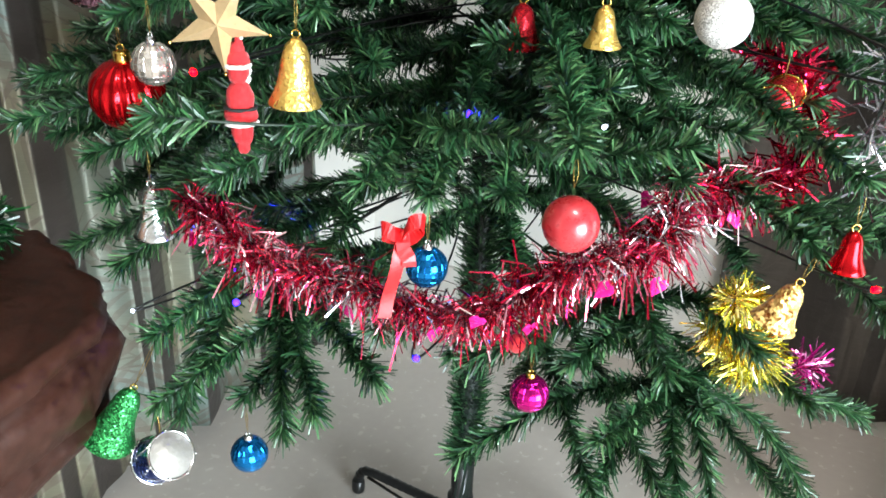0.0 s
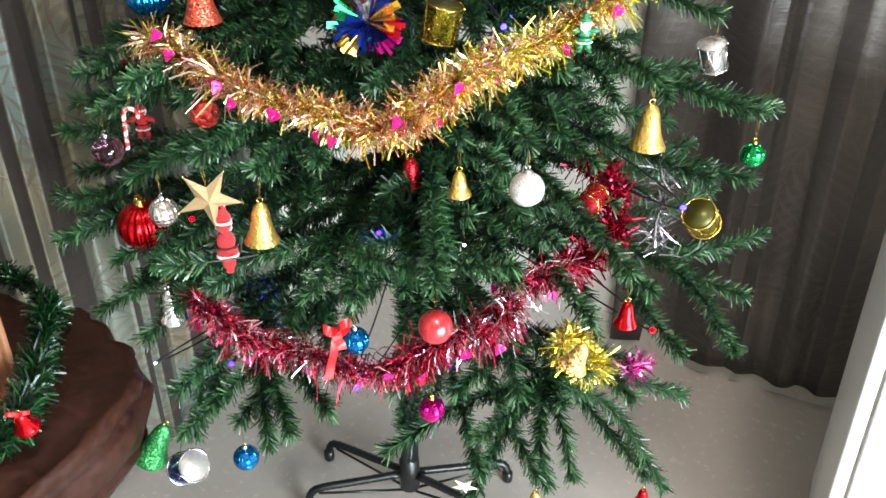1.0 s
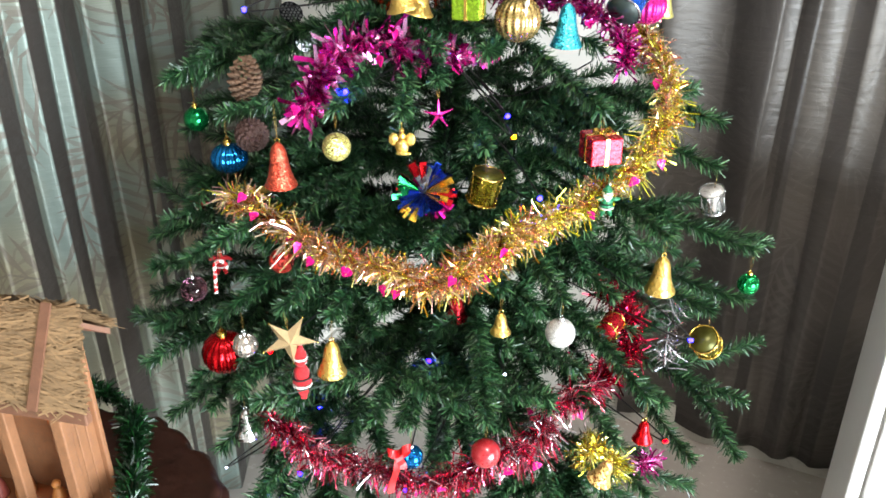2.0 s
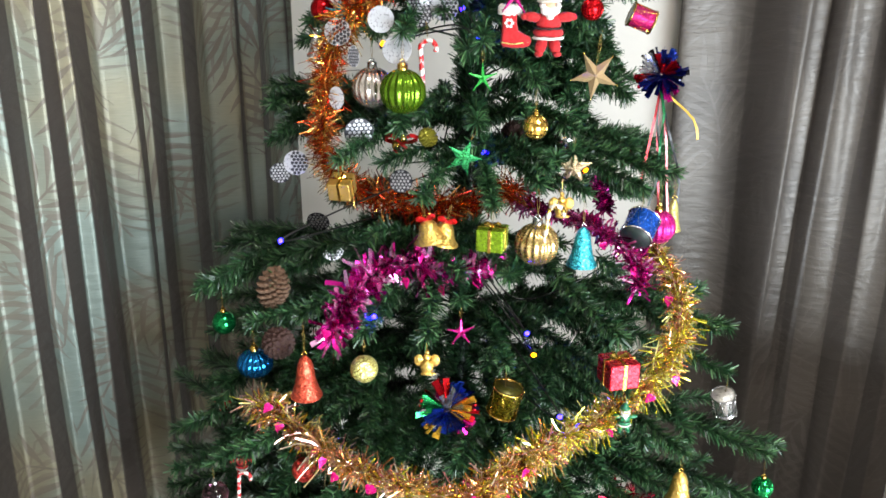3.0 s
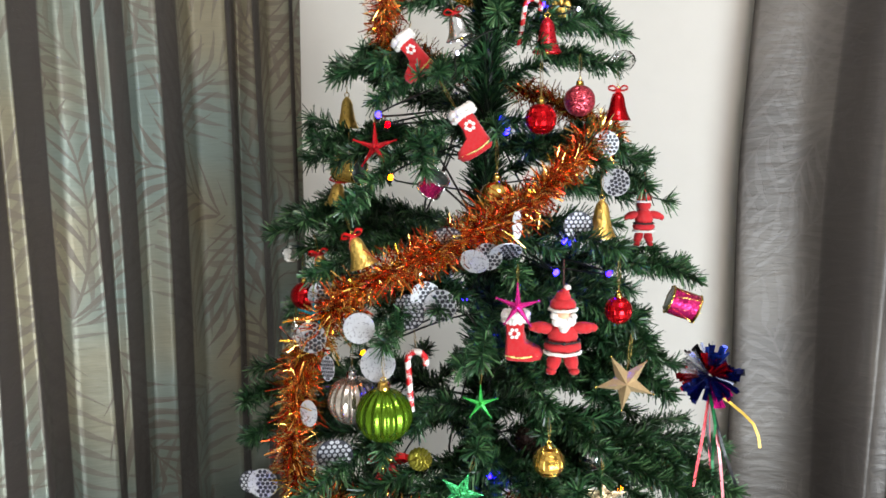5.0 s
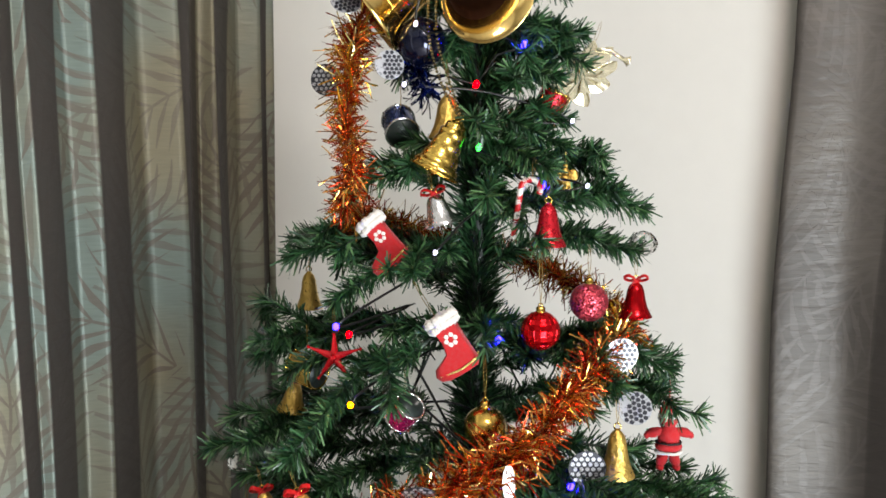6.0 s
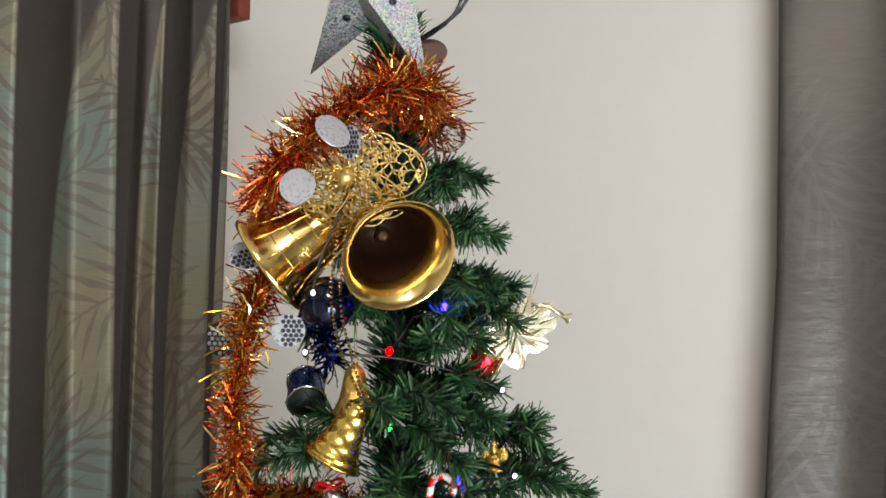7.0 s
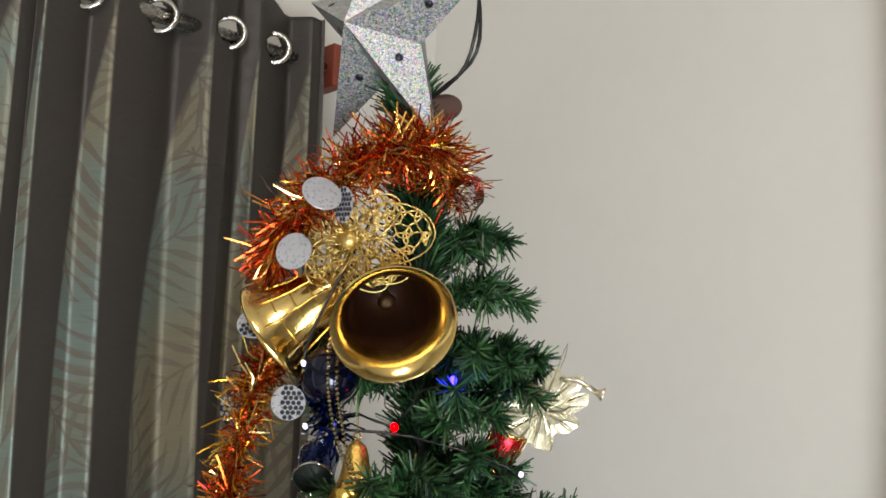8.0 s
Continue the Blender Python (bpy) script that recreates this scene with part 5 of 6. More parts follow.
# ---- green tinsel wreath laid round the hut ----
wreath = tinsel("green tinsel wreath laid on the table round the hut", [(-0.474, -0.55, 0.705), (-0.414, -0.505, 0.71), (-0.354, -0.498, 0.71), (-0.277, -0.52, 0.71), (-0.21, -0.582, 0.71), (-0.15, -0.645, 0.71), (-0.111, -0.7, 0.71), (-0.099, -0.745, 0.71), (-0.134, -0.775, 0.705)], 0.021,
                [GARLAND_GREEN], 7000, 0.0022, None, 31, name="tinsel_wreath")
wreath["group"] = "things on the table"
wreath_bell = bell("small red bell with a red ribbon bow on the wreath", (-0.062, -0.722, 0.745), 0.028, 0.014, RED_M, 0.0, 35, 20, 0, bow=RIB_R)
wreath_bell["group"] = "things on the table"


# ---- garlands ----
tinsel("crimson and silver tinsel garland with pink hearts on lower branches",
       [(-0.028, -0.495, 0.772), (0.017, -0.504, 0.764), (0.051, -0.504, 0.746), (0.084, -0.497, 0.739), (0.118, -0.487, 0.738), (0.148, -0.482, 0.732), (0.176, -0.473, 0.725), (0.204, -0.463, 0.721), (0.230, -0.450, 0.728), (0.256, -0.439, 0.746), (0.281, -0.430, 0.768), (0.303, -0.413, 0.778), (0.327, -0.397, 0.781), (0.336, -0.375, 0.797), (0.330, -0.350, 0.816), (0.349, -0.310, 0.807), (0.366, -0.245, 0.788)],
       0.027, [T_RED, T_CRIM, T_RED, T_CRIM, T_BLUSH, T_CRIM, T_SIL], 7400, 0.0014, hearts=(HEART, 12), seed=3, droop=1.0)
tinsel("dark red tinsel garland hanging from the side branches", [(0.329, -0.204, 0.772), (0.357, -0.191, 0.766), (0.381, -0.168, 0.783), (0.389, -0.148, 0.811), (0.382, -0.134, 0.843), (0.359, -0.132, 0.872), (0.334, -0.139, 0.885)], 0.026, [T_CRIM, T_RED], 5600, seed=5)
tinsel("gold and copper tinsel garland with pink hearts sagging across",
       [(-0.142, -0.392, 1.051), (-0.087, -0.406, 1.047), (-0.028, -0.421, 1.037), (0.023, -0.430, 1.026), (0.069, -0.433, 1.020), (0.113, -0.428, 1.016), (0.155, -0.420, 1.008), (0.187, -0.411, 0.999), (0.209, -0.398, 1.003), (0.231, -0.375, 1.022), (0.255, -0.348, 1.040), (0.282, -0.317, 1.055)],
       0.027, [T_GOLD, T_ROSE, T_PALE, T_PALE, T_LIME], 7600, 0.0017, hearts=(HEART, 16), seed=7, droop=0.35)
tinsel("lime gold tinsel garland with pink hearts rising to the side", [(0.208, -0.394, 1.002), (0.230, -0.374, 1.024), (0.259, -0.349, 1.046), (0.291, -0.311, 1.064), (0.323, -0.268, 1.075), (0.350, -0.229, 1.094), (0.380, -0.188, 1.121), (0.399, -0.154, 1.158), (0.394, -0.118, 1.196), (0.375, -0.093, 1.227), (0.346, -0.062, 1.244), (0.295, 0.011, 1.235)],
       0.026, [T_LIME, T_LIME, T_PALE, T_ROSE], 7600, 0.0017, hearts=(HEART, 10), seed=9, droop=0.35)
tinsel("magenta tinsel garland with film hearts among the branches", [(0.012, -0.415, 1.195), (0.022, -0.38, 1.235), (0.037, -0.34, 1.262), (0.062, -0.294, 1.265), (0.10, -0.24, 1.24), (0.14, -0.12, 1.22)],
       0.03, [T_MAG], 1900, 0.0065, (HEART, 9), seed=11)
tinsel("magenta tinsel garland behind the drum ornament", [(0.345, -0.17, 1.235), (0.33, -0.15, 1.27), (0.267, -0.13, 1.30), (0.192, -0.055, 1.285), (0.08, 0.04, 1.27)], 0.018, [T_MAG], 3200, 0.0032, (HEART, 6), seed=13)
tinsel("bushy copper red tinsel garland round the treetop",
       [(0.058, 0.001, 2.217), (0.066, -0.035, 2.248), (0.057, -0.063, 2.243), (0.042, -0.086, 2.233), (0.023, -0.103, 2.213), (-0.003, -0.115, 2.192), (-0.030, -0.116, 2.165), (-0.055, -0.109, 2.139)], 0.027, [T_COP, T_COP, T_COP, T_GOLD], 12000, 0.0014, seed=15)
tinsel("copper orange tinsel garland winding down from the treetop",
       [(-0.075, -0.075, 2.09), (-0.06, -0.11, 2.055), (-0.05, -0.128, 2.02), (-0.045, -0.14, 1.985), (-0.03, -0.15, 1.945), (-0.055, -0.12, 1.895),
        (-0.06, 0.0, 1.87), (0.02, 0.09, 1.84), (0.11, 0.1, 1.80), (0.16, 0.06, 1.782), (0.176, -0.01, 1.772), (0.176, -0.07, 1.757), (0.172, -0.11, 1.735)],
       0.021, [T_COP, T_COP, T_COP, T_GOLD], 8500, 0.0013, seed=16)
tinsel("copper orange tinsel garland slanting across the tree and down its side",
       [(0.172, -0.11, 1.745), (0.155, -0.145, 1.712), (0.12, -0.185, 1.685), (0.079, -0.216, 1.66), (0.025, -0.249, 1.632), (-0.023, -0.269, 1.597), (-0.06, -0.273, 1.548), (-0.07, -0.281, 1.495), (-0.07, -0.292, 1.443), (-0.075, -0.28, 1.39), (-0.06, -0.235, 1.34)],
       0.025, [T_COP, T_COP, T_COP, T_GOLD], 10000, 0.0013, seed=17)
tinsel("dark copper tinsel garland inside the tree", [(-0.06, -0.235, 1.34), (0.0, -0.19, 1.315), (0.06, -0.16, 1.31), (0.12, -0.05, 1.32)], 0.026, [T_COP], 5000, 0.0016, seed=19)
tinsel("bunched yellow gold tinsel on a low branch", [(0.375, -0.294, 0.710), (0.375, -0.241, 0.683), (0.354, -0.220, 0.641), (0.391, -0.188, 0.609), (0.365, -0.151, 0.567)], 0.023, [T_GOLD, T_LIME], 13000, 0.0013, seed=21)
tinsel("crumpled silver tinsel wisp on a side branch", [(0.43, -0.13, 0.90), (0.44, -0.11, 0.86), (0.435, -0.12, 0.80), (0.44, -0.10, 0.75)], 0.028, [T_SIL], 700, 0.002, seed=25)
tinsel("small magenta tinsel tuft on a low branch", [(0.42, -0.115, 0.56), (0.435, -0.08, 0.55)], 0.025, [T_MAG], 4200, seed=23)

# ---- ornaments of the lower tree ----
ball("red fluted bauble on a low branch", (-0.118, -0.469, 0.841), 0.031, RED_M, "fluted", 0.02, turn=40, tilt=8)
ball("clear mirrored disco bauble", (-0.065, -0.483, 0.877), 0.0175, SILV_M, "disco", 0.03, SILVER)
star("pale gold five-pointed star with knobbed tips", (0.026, -0.500, 0.922), 0.037, GOLDF_M, 40, 0, -4, 0.03, GOLD, 0.3, True)
doll("red felt Santa doll turned to the tree", (0.033, -0.491, 0.868), 0.084, FELT_R, FELT_W, 35, back=True, arms=False)
bell("crinkled gold foil bell", (0.066, -0.466, 0.887), 0.05, 0.02, GOLD_FOIL, 0.03, lean=3)
bell("crinkled silver foil bell on a thread", (-0.066, -0.500, 0.756), 0.044, 0.019, SILVER_FOIL, 0.03, cap=SILVER)
ball("blue mirrored disco bauble with silver cap", (0.178, -0.458, 0.754), 0.0158, BLUE_M, "disco", 0.03, SILVER)
ball("coral red round bauble", (0.299, -0.488, 0.830), 0.018, CORAL, "plain", 0.02, None)
ball("magenta mirrored bauble with gold cap", (0.243, -0.394, 0.627), 0.0165, MAG_M, "disco", 0.025)
ball("white pearl glitter bauble", (0.342, -0.358, 0.941), 0.019, PEARL, "plain", 0.02, SILVER)
bell("matt gold foil bell on a side branch", (0.434, -0.226, 0.983), 0.052, 0.0205, GOLD_FOIL, 0.02)
ball("green mirrored bauble hanging from a branch tip", (0.529, -0.028, 0.890), 0.0165, GREEN_M, "disco", 0.03)
drum("green and gold toy drum with pale skins", (0.493, -0.131, 0.835), 0.021, 0.034, paint("lime_metallic", "7c7a1c", 0.2, 0.9), GOLD, -0.55, 0.55, 0.6, head=paint("olive_drum_skin", "4a4818", 0.35, 0.5))
drum("silver toy drum hanging from a branch tip", (0.456, -0.008, 1.007), 0.018, 0.034, SILVER_FOIL, SILVER, -0.3, 0.9, 0.25)
ball("blue mirrored disco bauble hanging low", (0.009, -0.489, 0.525), 0.0172, BLUE_M, "disco", 0.035, SILVER)
bell("crimson foil bell under the gold garland", (0.177, -0.317, 0.912), 0.036, 0.018, RED_FOIL, 0.03)
bell("small ornate gold bell", (0.256, -0.346, 0.925), 0.03, 0.014, GOLD_FOIL, 0.03)
drum("small red toy drum with gold rims", (0.362, -0.175, 0.852), 0.016, 0.028, RED_FOIL, GOLD, -0.6, -0.35, 0.7, head=RED_FOIL)
bell("small red bell with a yellow loop", (0.449, -0.292, 0.775), 0.032, 0.0145, RED_M, 0.03)
long_bow("red satin ribbon bow with one long tail", (0.187, -0.506, 0.8), 0.016, RIB_R, 25)
bell("green glitter bell with gold cap", (-0.055, -0.571, 0.595), 0.062, 0.023, GLIT_GR, 0.05, turn=25, lean=28)
drum("navy toy drum with a silver head turned outwards", (-0.024, -0.559, 0.554), 0.0205, 0.034, NAVY, SILVER, 0.75, 0.5, 0.75, head=paint("pale_drum_skin", "9a968f", 0.35, 0.4, bump=0.4, bump_scale=200))
bell("orange gold netted bell on the bunched tinsel", (0.420, -0.375, 0.758), 0.034, 0.017, glitter("orange_gold_net", "c8803a", "ffc070", 500), 0.02, lean=20)
cane("red and white candy cane", (-0.095, -0.479, 0.974), 0.05, 25, 4)
ball("small red berry bauble with white dots", (-0.042, -0.415, 0.981), 0.017, glitter("red_dotted", "b01414", "f04030", 300, 0.3, 0.3), "disco", 0.02, None)
doll("tiny red Santa figure on a side branch", (-0.244, -0.344, 0.998), 0.035, FELT_R, FELT_W)
bow_thing("gold foil bow at the end of the garland", (-0.119, -0.355, 1.046), 0.018, GOLD_FOIL, 0.5)

# ---- ornaments of the middle ----
ball("blue fluted bauble with gold cap", (-0.168, -0.352, 1.088), 0.0255, BLUE_M, "fluted", 0.03, squash=0.85)
bell("red glitter bell", (-0.054, -0.384, 1.110), 0.062, 0.022, GLIT_R, 0.05)
ball("gold glitter bauble", (0.064, -0.420, 1.165), 0.0175, GLIT_GO, "plain", 0.02, None)
doll("small red Santa figure beside the candy cane", (-0.174, -0.392, 0.942), 0.05, FELT_R, FELT_W, 30, back=True)
trinket("small gold reindeer trinket with a red bow", (0.127, -0.370, 1.166), 0.034, GOLD_FOIL)
pompom("many-coloured foil pompom", (0.149, -0.355, 1.096), 0.04, 4)
drum("gold and green toy drum with gold cords", (0.200, -0.279, 1.084), 0.021, 0.04, paint("lime_gold", "8a8024", 0.25, 0.9), GOLD, 0.2, 0.95, 0.15, head=paint("olive_drum_skin", "4a4818", 0.35, 0.5))
gift("red foil gift box with gold cord", (0.351, -0.278, 1.164), 0.04, RED_FOIL, GOLD, 40)
doll("tiny green Santa figure", (0.358, -0.251, 1.084), 0.042, paint("green_enamel", "0e6a44", 0.4), FELT_W)
ball("dark green mirrored bauble with gold cap", (-0.247, -0.323, 1.126), 0.0185, GREEN_M, "plain", 0.03)
pine_cone("brown natural pine cone tied to a branch", (-0.166, -0.301, 1.190), 0.025, 0.062, 0, 8, 20)
spiky("small pink spiky star", (0.139, -0.294, 1.179), 0.019, PINK_M, 40)
gift("lime green foil gift box with a bow", (0.184, -0.301, 1.322), 0.034, paint("lime_foil", "7a9a20", 0.28, 0.7, bump=0.8, bump_scale=260), GOLD, 10)
ball("pale gold fluted bauble", (0.214, -0.218, 1.293), 0.029, paint("champagne_fluted", "d8b878", 0.25, 0.9), "fluted", 0.04, SILVER)
cane("white and gold candy cane beside the fluted bauble", (0.241, -0.231, 1.323), 0.06, 25, 6, GOLD)
trinket("small gold angel trinket", (0.231, -0.173, 1.338), 0.035, GOLD_FOIL)
bell("teal glitter bell with silver cap", (0.259, -0.156, 1.278), 0.056, 0.0215, GLIT_TE, 0.04, cap=SILVER)
drum("blue toy drum with silver rims and cords", (0.332, -0.137, 1.310), 0.022, 0.036, paint("blue_foil", "1a5ac0", 0.25, 0.7), SILVER, -0.45, -0.6, 0.6, head=paint("dark_drum_skin", "26302e", 0.4, 0.2))
ball("pink fluted bauble", (0.342, -0.070, 1.294), 0.0245, PINK_M, "fluted", 0.04)
bell("gold bell with a red bow", (0.111, -0.334, 1.331), 0.028, 0.022, GOLD_FOIL, 0.02, lean=-14, bow=RIB_R)
bell("gold bell with a red bow", (0.124, -0.316, 1.325), 0.028, 0.022, GOLD_FOIL, 0.02, lean=14, bow=RIB_R)
gift("crumpled gold foil parcel", (-0.017, -0.333, 1.371), 0.03, GOLD_FOIL, GOLD, 15, 20)
star("gold glitter star", (0.230, -0.126, 1.379), 0.028, glitter("bronze_glitter", "a8825a", "e8c8a0", 900), 20, 0, 0, 0.02, None, 0.2)
ball("small silver bauble", (0.209, -0.101, 1.414), 0.0165, SILVER, "plain", 0.02, SILVER)
star("green glitter star on a branch", (0.118, -0.247, 1.406), 0.025, glitter("deep_green_glitter", "08582c", "28b868", 900), 30, 0, 22, 0.02, None, 0.2)
ball("gold mirrored bauble with gold cap", (0.207, -0.222, 1.451), 0.016, GOLD, "disco", 0.03)
bow_thing("red and gold ribbon bow with little bells", (0.016, -0.232, 1.415), 0.022, RIB_R, 0.8)
ball("tiny gold jingle bell", (0.014, -0.243, 1.411), 0.006, GOLD, "plain", 0.008, None)
ball("tiny gold jingle bell", (0.021, -0.236, 1.421), 0.006, GOLD, "plain", 0.008, None)
pine_cone("small olive foil cone on a branch", (0.055, -0.227, 1.424), 0.013, 0.03, 0, 60, 10, paint("olive_foil", "8a8430", 0.3, 0.7))
ball("olive green fluted bauble with gold cap", (0.051, -0.289, 1.494), 0.0285, OLIVE_M, "fluted", 0.03)
ball("silver fluted bauble", (-0.011, -0.260, 1.491), 0.027, SILV_M, "fluted", 0.03, SILVER)
cane("red and white candy cane", (0.070, -0.252, 1.522), 0.066, 10, -4)
BODIES.append((0.077, -0.262, 1.522, 0.03))
spiky("small green spiky star", (0.147, -0.257, 1.513), 0.018, paint("bright_green_plastic", "2aa848", 0.25, 0.5), 25)
boot("red felt boot with white plush cuff", (0.162, -0.202, 1.570), 0.05, 20)
spiky("pink spiky star stuck in the boot", (0.176, -0.233, 1.611), 0.023, PINK_M, 10)
doll("red felt Santa doll with raised arms", (0.208, -0.193, 1.580), 0.088, FELT_R, FELT_W, 28)
ball("red mirrored bauble with gold cap", (0.241, -0.119, 1.592), 0.0148, RED_M, "disco", 0.04)
star("pale gold five-pointed star with knobbed tips", (0.240, -0.084, 1.502), 0.034, GOLDF_M, 25, 0, 6, 0.05, GOLD, 0.3, True)
drum("pink toy drum lying on a branch tip", (0.270, 0.036, 1.572), 0.017, 0.034, paint("pink_foil", "c8246a", 0.25, 0.7, bump=0.6, bump_scale=240), GOLD, 0.85, -0.4, 0.2, 0.0)
POM_DARK = [POM[0], foil("foil_petals_black", ["16161c", "2a2a34"], 0.2), POM[1], POM[3], POM[2], POM[3], POM[6]]
tassel = pompom("many-coloured foil pompom with hanging ribbons", (0.312, 0.007, 1.497), 0.038, 8, films=POM_DARK)
ball("red bauble with gold cap", (-0.128, -0.198, 1.585), 0.017, RED_M, "plain", 0.03)
bell("gold bell with star and red bow", (0.003, -0.262, 1.658), 0.034, 0.016, GOLD_FOIL, 0.02, lean=-20, bow=RIB_R)
bell("small silver bell", (-0.138, -0.203, 1.536), 0.034, 0.014, SILVER_FOIL, 0.03, cap=SILVER)

# ---- ornaments of the upper tree ----
bell("gold bell with red bow", (-0.133, -0.122, 1.703), 0.032, 0.016, GOLD_FOIL, 0.03, lean=8, bow=RIB_R)
drum("gold toy drum with a dark skin", (-0.109, -0.127, 1.736), 0.017, 0.03, GOLD_FOIL, GOLD, 0.75, -0.3, 0.55, head=paint("dark_drum_skin", "26302e", 0.4, 0.2))
spiky("red spiky star with knobbed tips", (-0.041, -0.167, 1.765), 0.027, paint("red_plastic", "c01a22", 0.25, 0.3), 20)
ball("gold bauble with gold cap", (0.099, -0.128, 1.709), 0.0195, GOLD, "plain", 0.04)
bell("crinkled gold foil bell", (0.198, -0.058, 1.683), 0.044, 0.0165, GOLD_FOIL, 0.03)
drum("pink toy drum with a dark skin", (0.041, -0.171, 1.725), 0.0135, 0.022, paint("pink_foil", "c8246a", 0.25, 0.7), SILVER, 0.5, 0.55, 0.65, 0.03, head=paint("dark_drum_skin", "26302e", 0.4, 0.2))
doll("red felt Santa doll hanging from a branch tip", (0.218, 0.037, 1.676), 0.072, FELT_R, FELT_W, 30, back=True)
boot("red felt boot with white plush cuff and snowflake", (0.069, -0.133, 1.781), 0.054, 205, 0, 32, 0.04)
boot("red felt boot with white plush cuff and snowflake", (-0.013, -0.124, 1.870), 0.05, 205, 0, 40, 0.03)
ball("red mirrored bauble with gold cap", (0.138, -0.096, 1.796), 0.0175, RED_M, "disco", 0.05)
bell("red bell with a red bow", (0.185, 0.025, 1.812), 0.036, 0.0165, RED_M, 0.02, bow=RIB_R)
ball("maroon glitter bauble", (0.164, -0.046, 1.817), 0.018, glitter("maroon_glitter", "7a1020", "c03848", 800), "plain", 0.03)
crystal("clear faceted crystal drop", (0.188, 0.036, 1.866), 0.0145)
bell("crinkled gold foil bell", (-0.155, -0.068, 1.807), 0.042, 0.015, GOLD_FOIL, 0.03)
bell("crimson foil bell", (0.135, -0.075, 1.890), 0.04, 0.0165, RED_FOIL, 0.02)
cane("red and white candy cane", (0.116, -0.079, 1.903), 0.056, 25, 8)
trinket("small gold walnut trinket", (0.116, 0.008, 1.932), 0.026, GOLD_FOIL)
drum("navy toy drum with silver rims", (-0.033, -0.066, 1.983), 0.0165, 0.03, NAVY, SILVER, 0.1, -0.6, 0.75, 0.03, head=paint("dark_drum_skin", "26302e", 0.4, 0.2))
drum("crimson toy drum with gold cords", (0.086, 0.032, 2.004), 0.015, 0.032, RED_FOIL, GOLD, 0.4, 0.85, 0.1)
bell("gold foil bell behind the bead chain", (0.026, -0.072, 1.991), 0.042, 0.0185, GOLD_FOIL, 0.03)
bell("gold bell with red bow inside the tree", (0.038, -0.109, 1.903), 0.03, 0.018, SILVER_FOIL, 0.02, lean=-15, bow=RIB_R)
crystal("clear faceted crystal drop", (0.069, -0.001, 2.214), 0.0185)
crystal("clear faceted crystal drop", (0.045, -0.012, 2.218), 0.015)
crystal("clear faceted crystal drop", (-0.202, -0.135, 1.623), 0.013)

# ---- further ornaments ----
ball("dark navy glass bauble behind the gold bells", (0.006, -0.086, 2.061), 0.024, paint("navy_glass", "070d26", 0.12, 0.6, coat=0.5), "plain", 0.02, None)
tinsel("small dark blue tinsel tuft behind the gold bells", [(-0.01, -0.09, 2.06), (0.0, -0.085, 2.035), (0.01, -0.08, 2.01)], 0.02, [foil("navy_tinsel", ["0a1440", "142a7a", "060a20"], 0.25)], 5000, 0.002, seed=29)
pine_cone("dark brown natural pine cone on a branch", (-0.129, -0.344, 1.126), 0.024, 0.055, 40, 70, 30, paint("dark_cone_scale", "3a2018", 0.7, vary=0.4, scale=60, bump=0.3))
pine_cone("dark reddish pine cone inside the tree", (0.121, -0.074, 1.406), 0.022, 0.05, 20, 60, 10, paint("dark_cone_scale", "3a2018", 0.7))
tuft = tinsel("purple tinsel ball beside the drum", [(0.255, -0.10, 1.35), (0.268, -0.105, 1.338), (0.275, -0.11, 1.322)], 0.018, [foil("purple_tinsel", ["a0187a", "6a0e52", "d04aa0"], 0.25)], 12000, 0.0035, seed=27, name="tinsel_ball")
spiky("small teal spiky star", (-0.046, -0.280, 1.587), 0.018, paint("teal_plastic", "127a8a", 0.25, 0.4), 20)
ball("pink clear glass bauble on a side branch", (-0.172, -0.455, 0.924), 0.019, clear("pink_glass", "e8a0c0"), "plain", 0.02, SILVER)
star("cream card star on a low branch", (0.281, -0.375, 0.493), 0.02, paint("cream_card", "cfc6ae", 0.6), 30, 20, 30, 0.02, None, 0.25)
bell("small gold bell on the lowest branch", (0.360, -0.311, 0.446), 0.03, 0.014, GOLD_FOIL, 0.02)
bell("small red bell on the lowest branch", (0.474, -0.124, 0.333), 0.03, 0.014, RED_M, 0.02)
ball("red felt ball hanging under the garland", (0.231, -0.401, 0.675), 0.008, FELT_R, "plain", 0.015, None)
bell("small gold bell with red bow on the side", (-0.086, -0.215, 1.627), 0.03, 0.014, GOLD_FOIL, 0.02, lean=-12, bow=RIB_R)

# sequin discs strung on the copper garland
sequin("silver sequin disc on the copper garland", (0.048, -0.133, 2.197), 0.0175, 60, -30, 20, False, 1.0)
sequin("silver sequin disc with honeycomb holes", (0.050, -0.114, 2.191), 0.016, 20, 0, 0, True, 0.6)
sequin("silver sequin disc on the copper garland", (0.007, -0.127, 2.157), 0.017, 30, -10, 0, False)
sequin("silver sequin disc with honeycomb holes", (-0.064, -0.113, 2.102), 0.017, 20, -40, 35, True)
sequin("dark honeycomb sequin disc", (-0.092, -0.110, 2.029), 0.018, 25)
sequin("silver sequin disc with honeycomb holes", (-0.015, -0.110, 2.039), 0.016, 40)
sequin("silver sequin disc with honeycomb holes", (0.191, -0.030, 1.767), 0.018, 35, 0, 0)
sequin("silver sequin disc with honeycomb holes", (0.211, -0.050, 1.724), 0.018, 20, 0, 20)
sequin("dark honeycomb sequin disc", (0.186, -0.100, 1.678), 0.019, 30)
sequin("silver sequin disc with honeycomb holes", (0.143, -0.194, 1.658), 0.02, 40, 50)
sequin("silver sequin disc on the copper garland", (0.114, -0.209, 1.648), 0.018, 15, 30, 0, False)
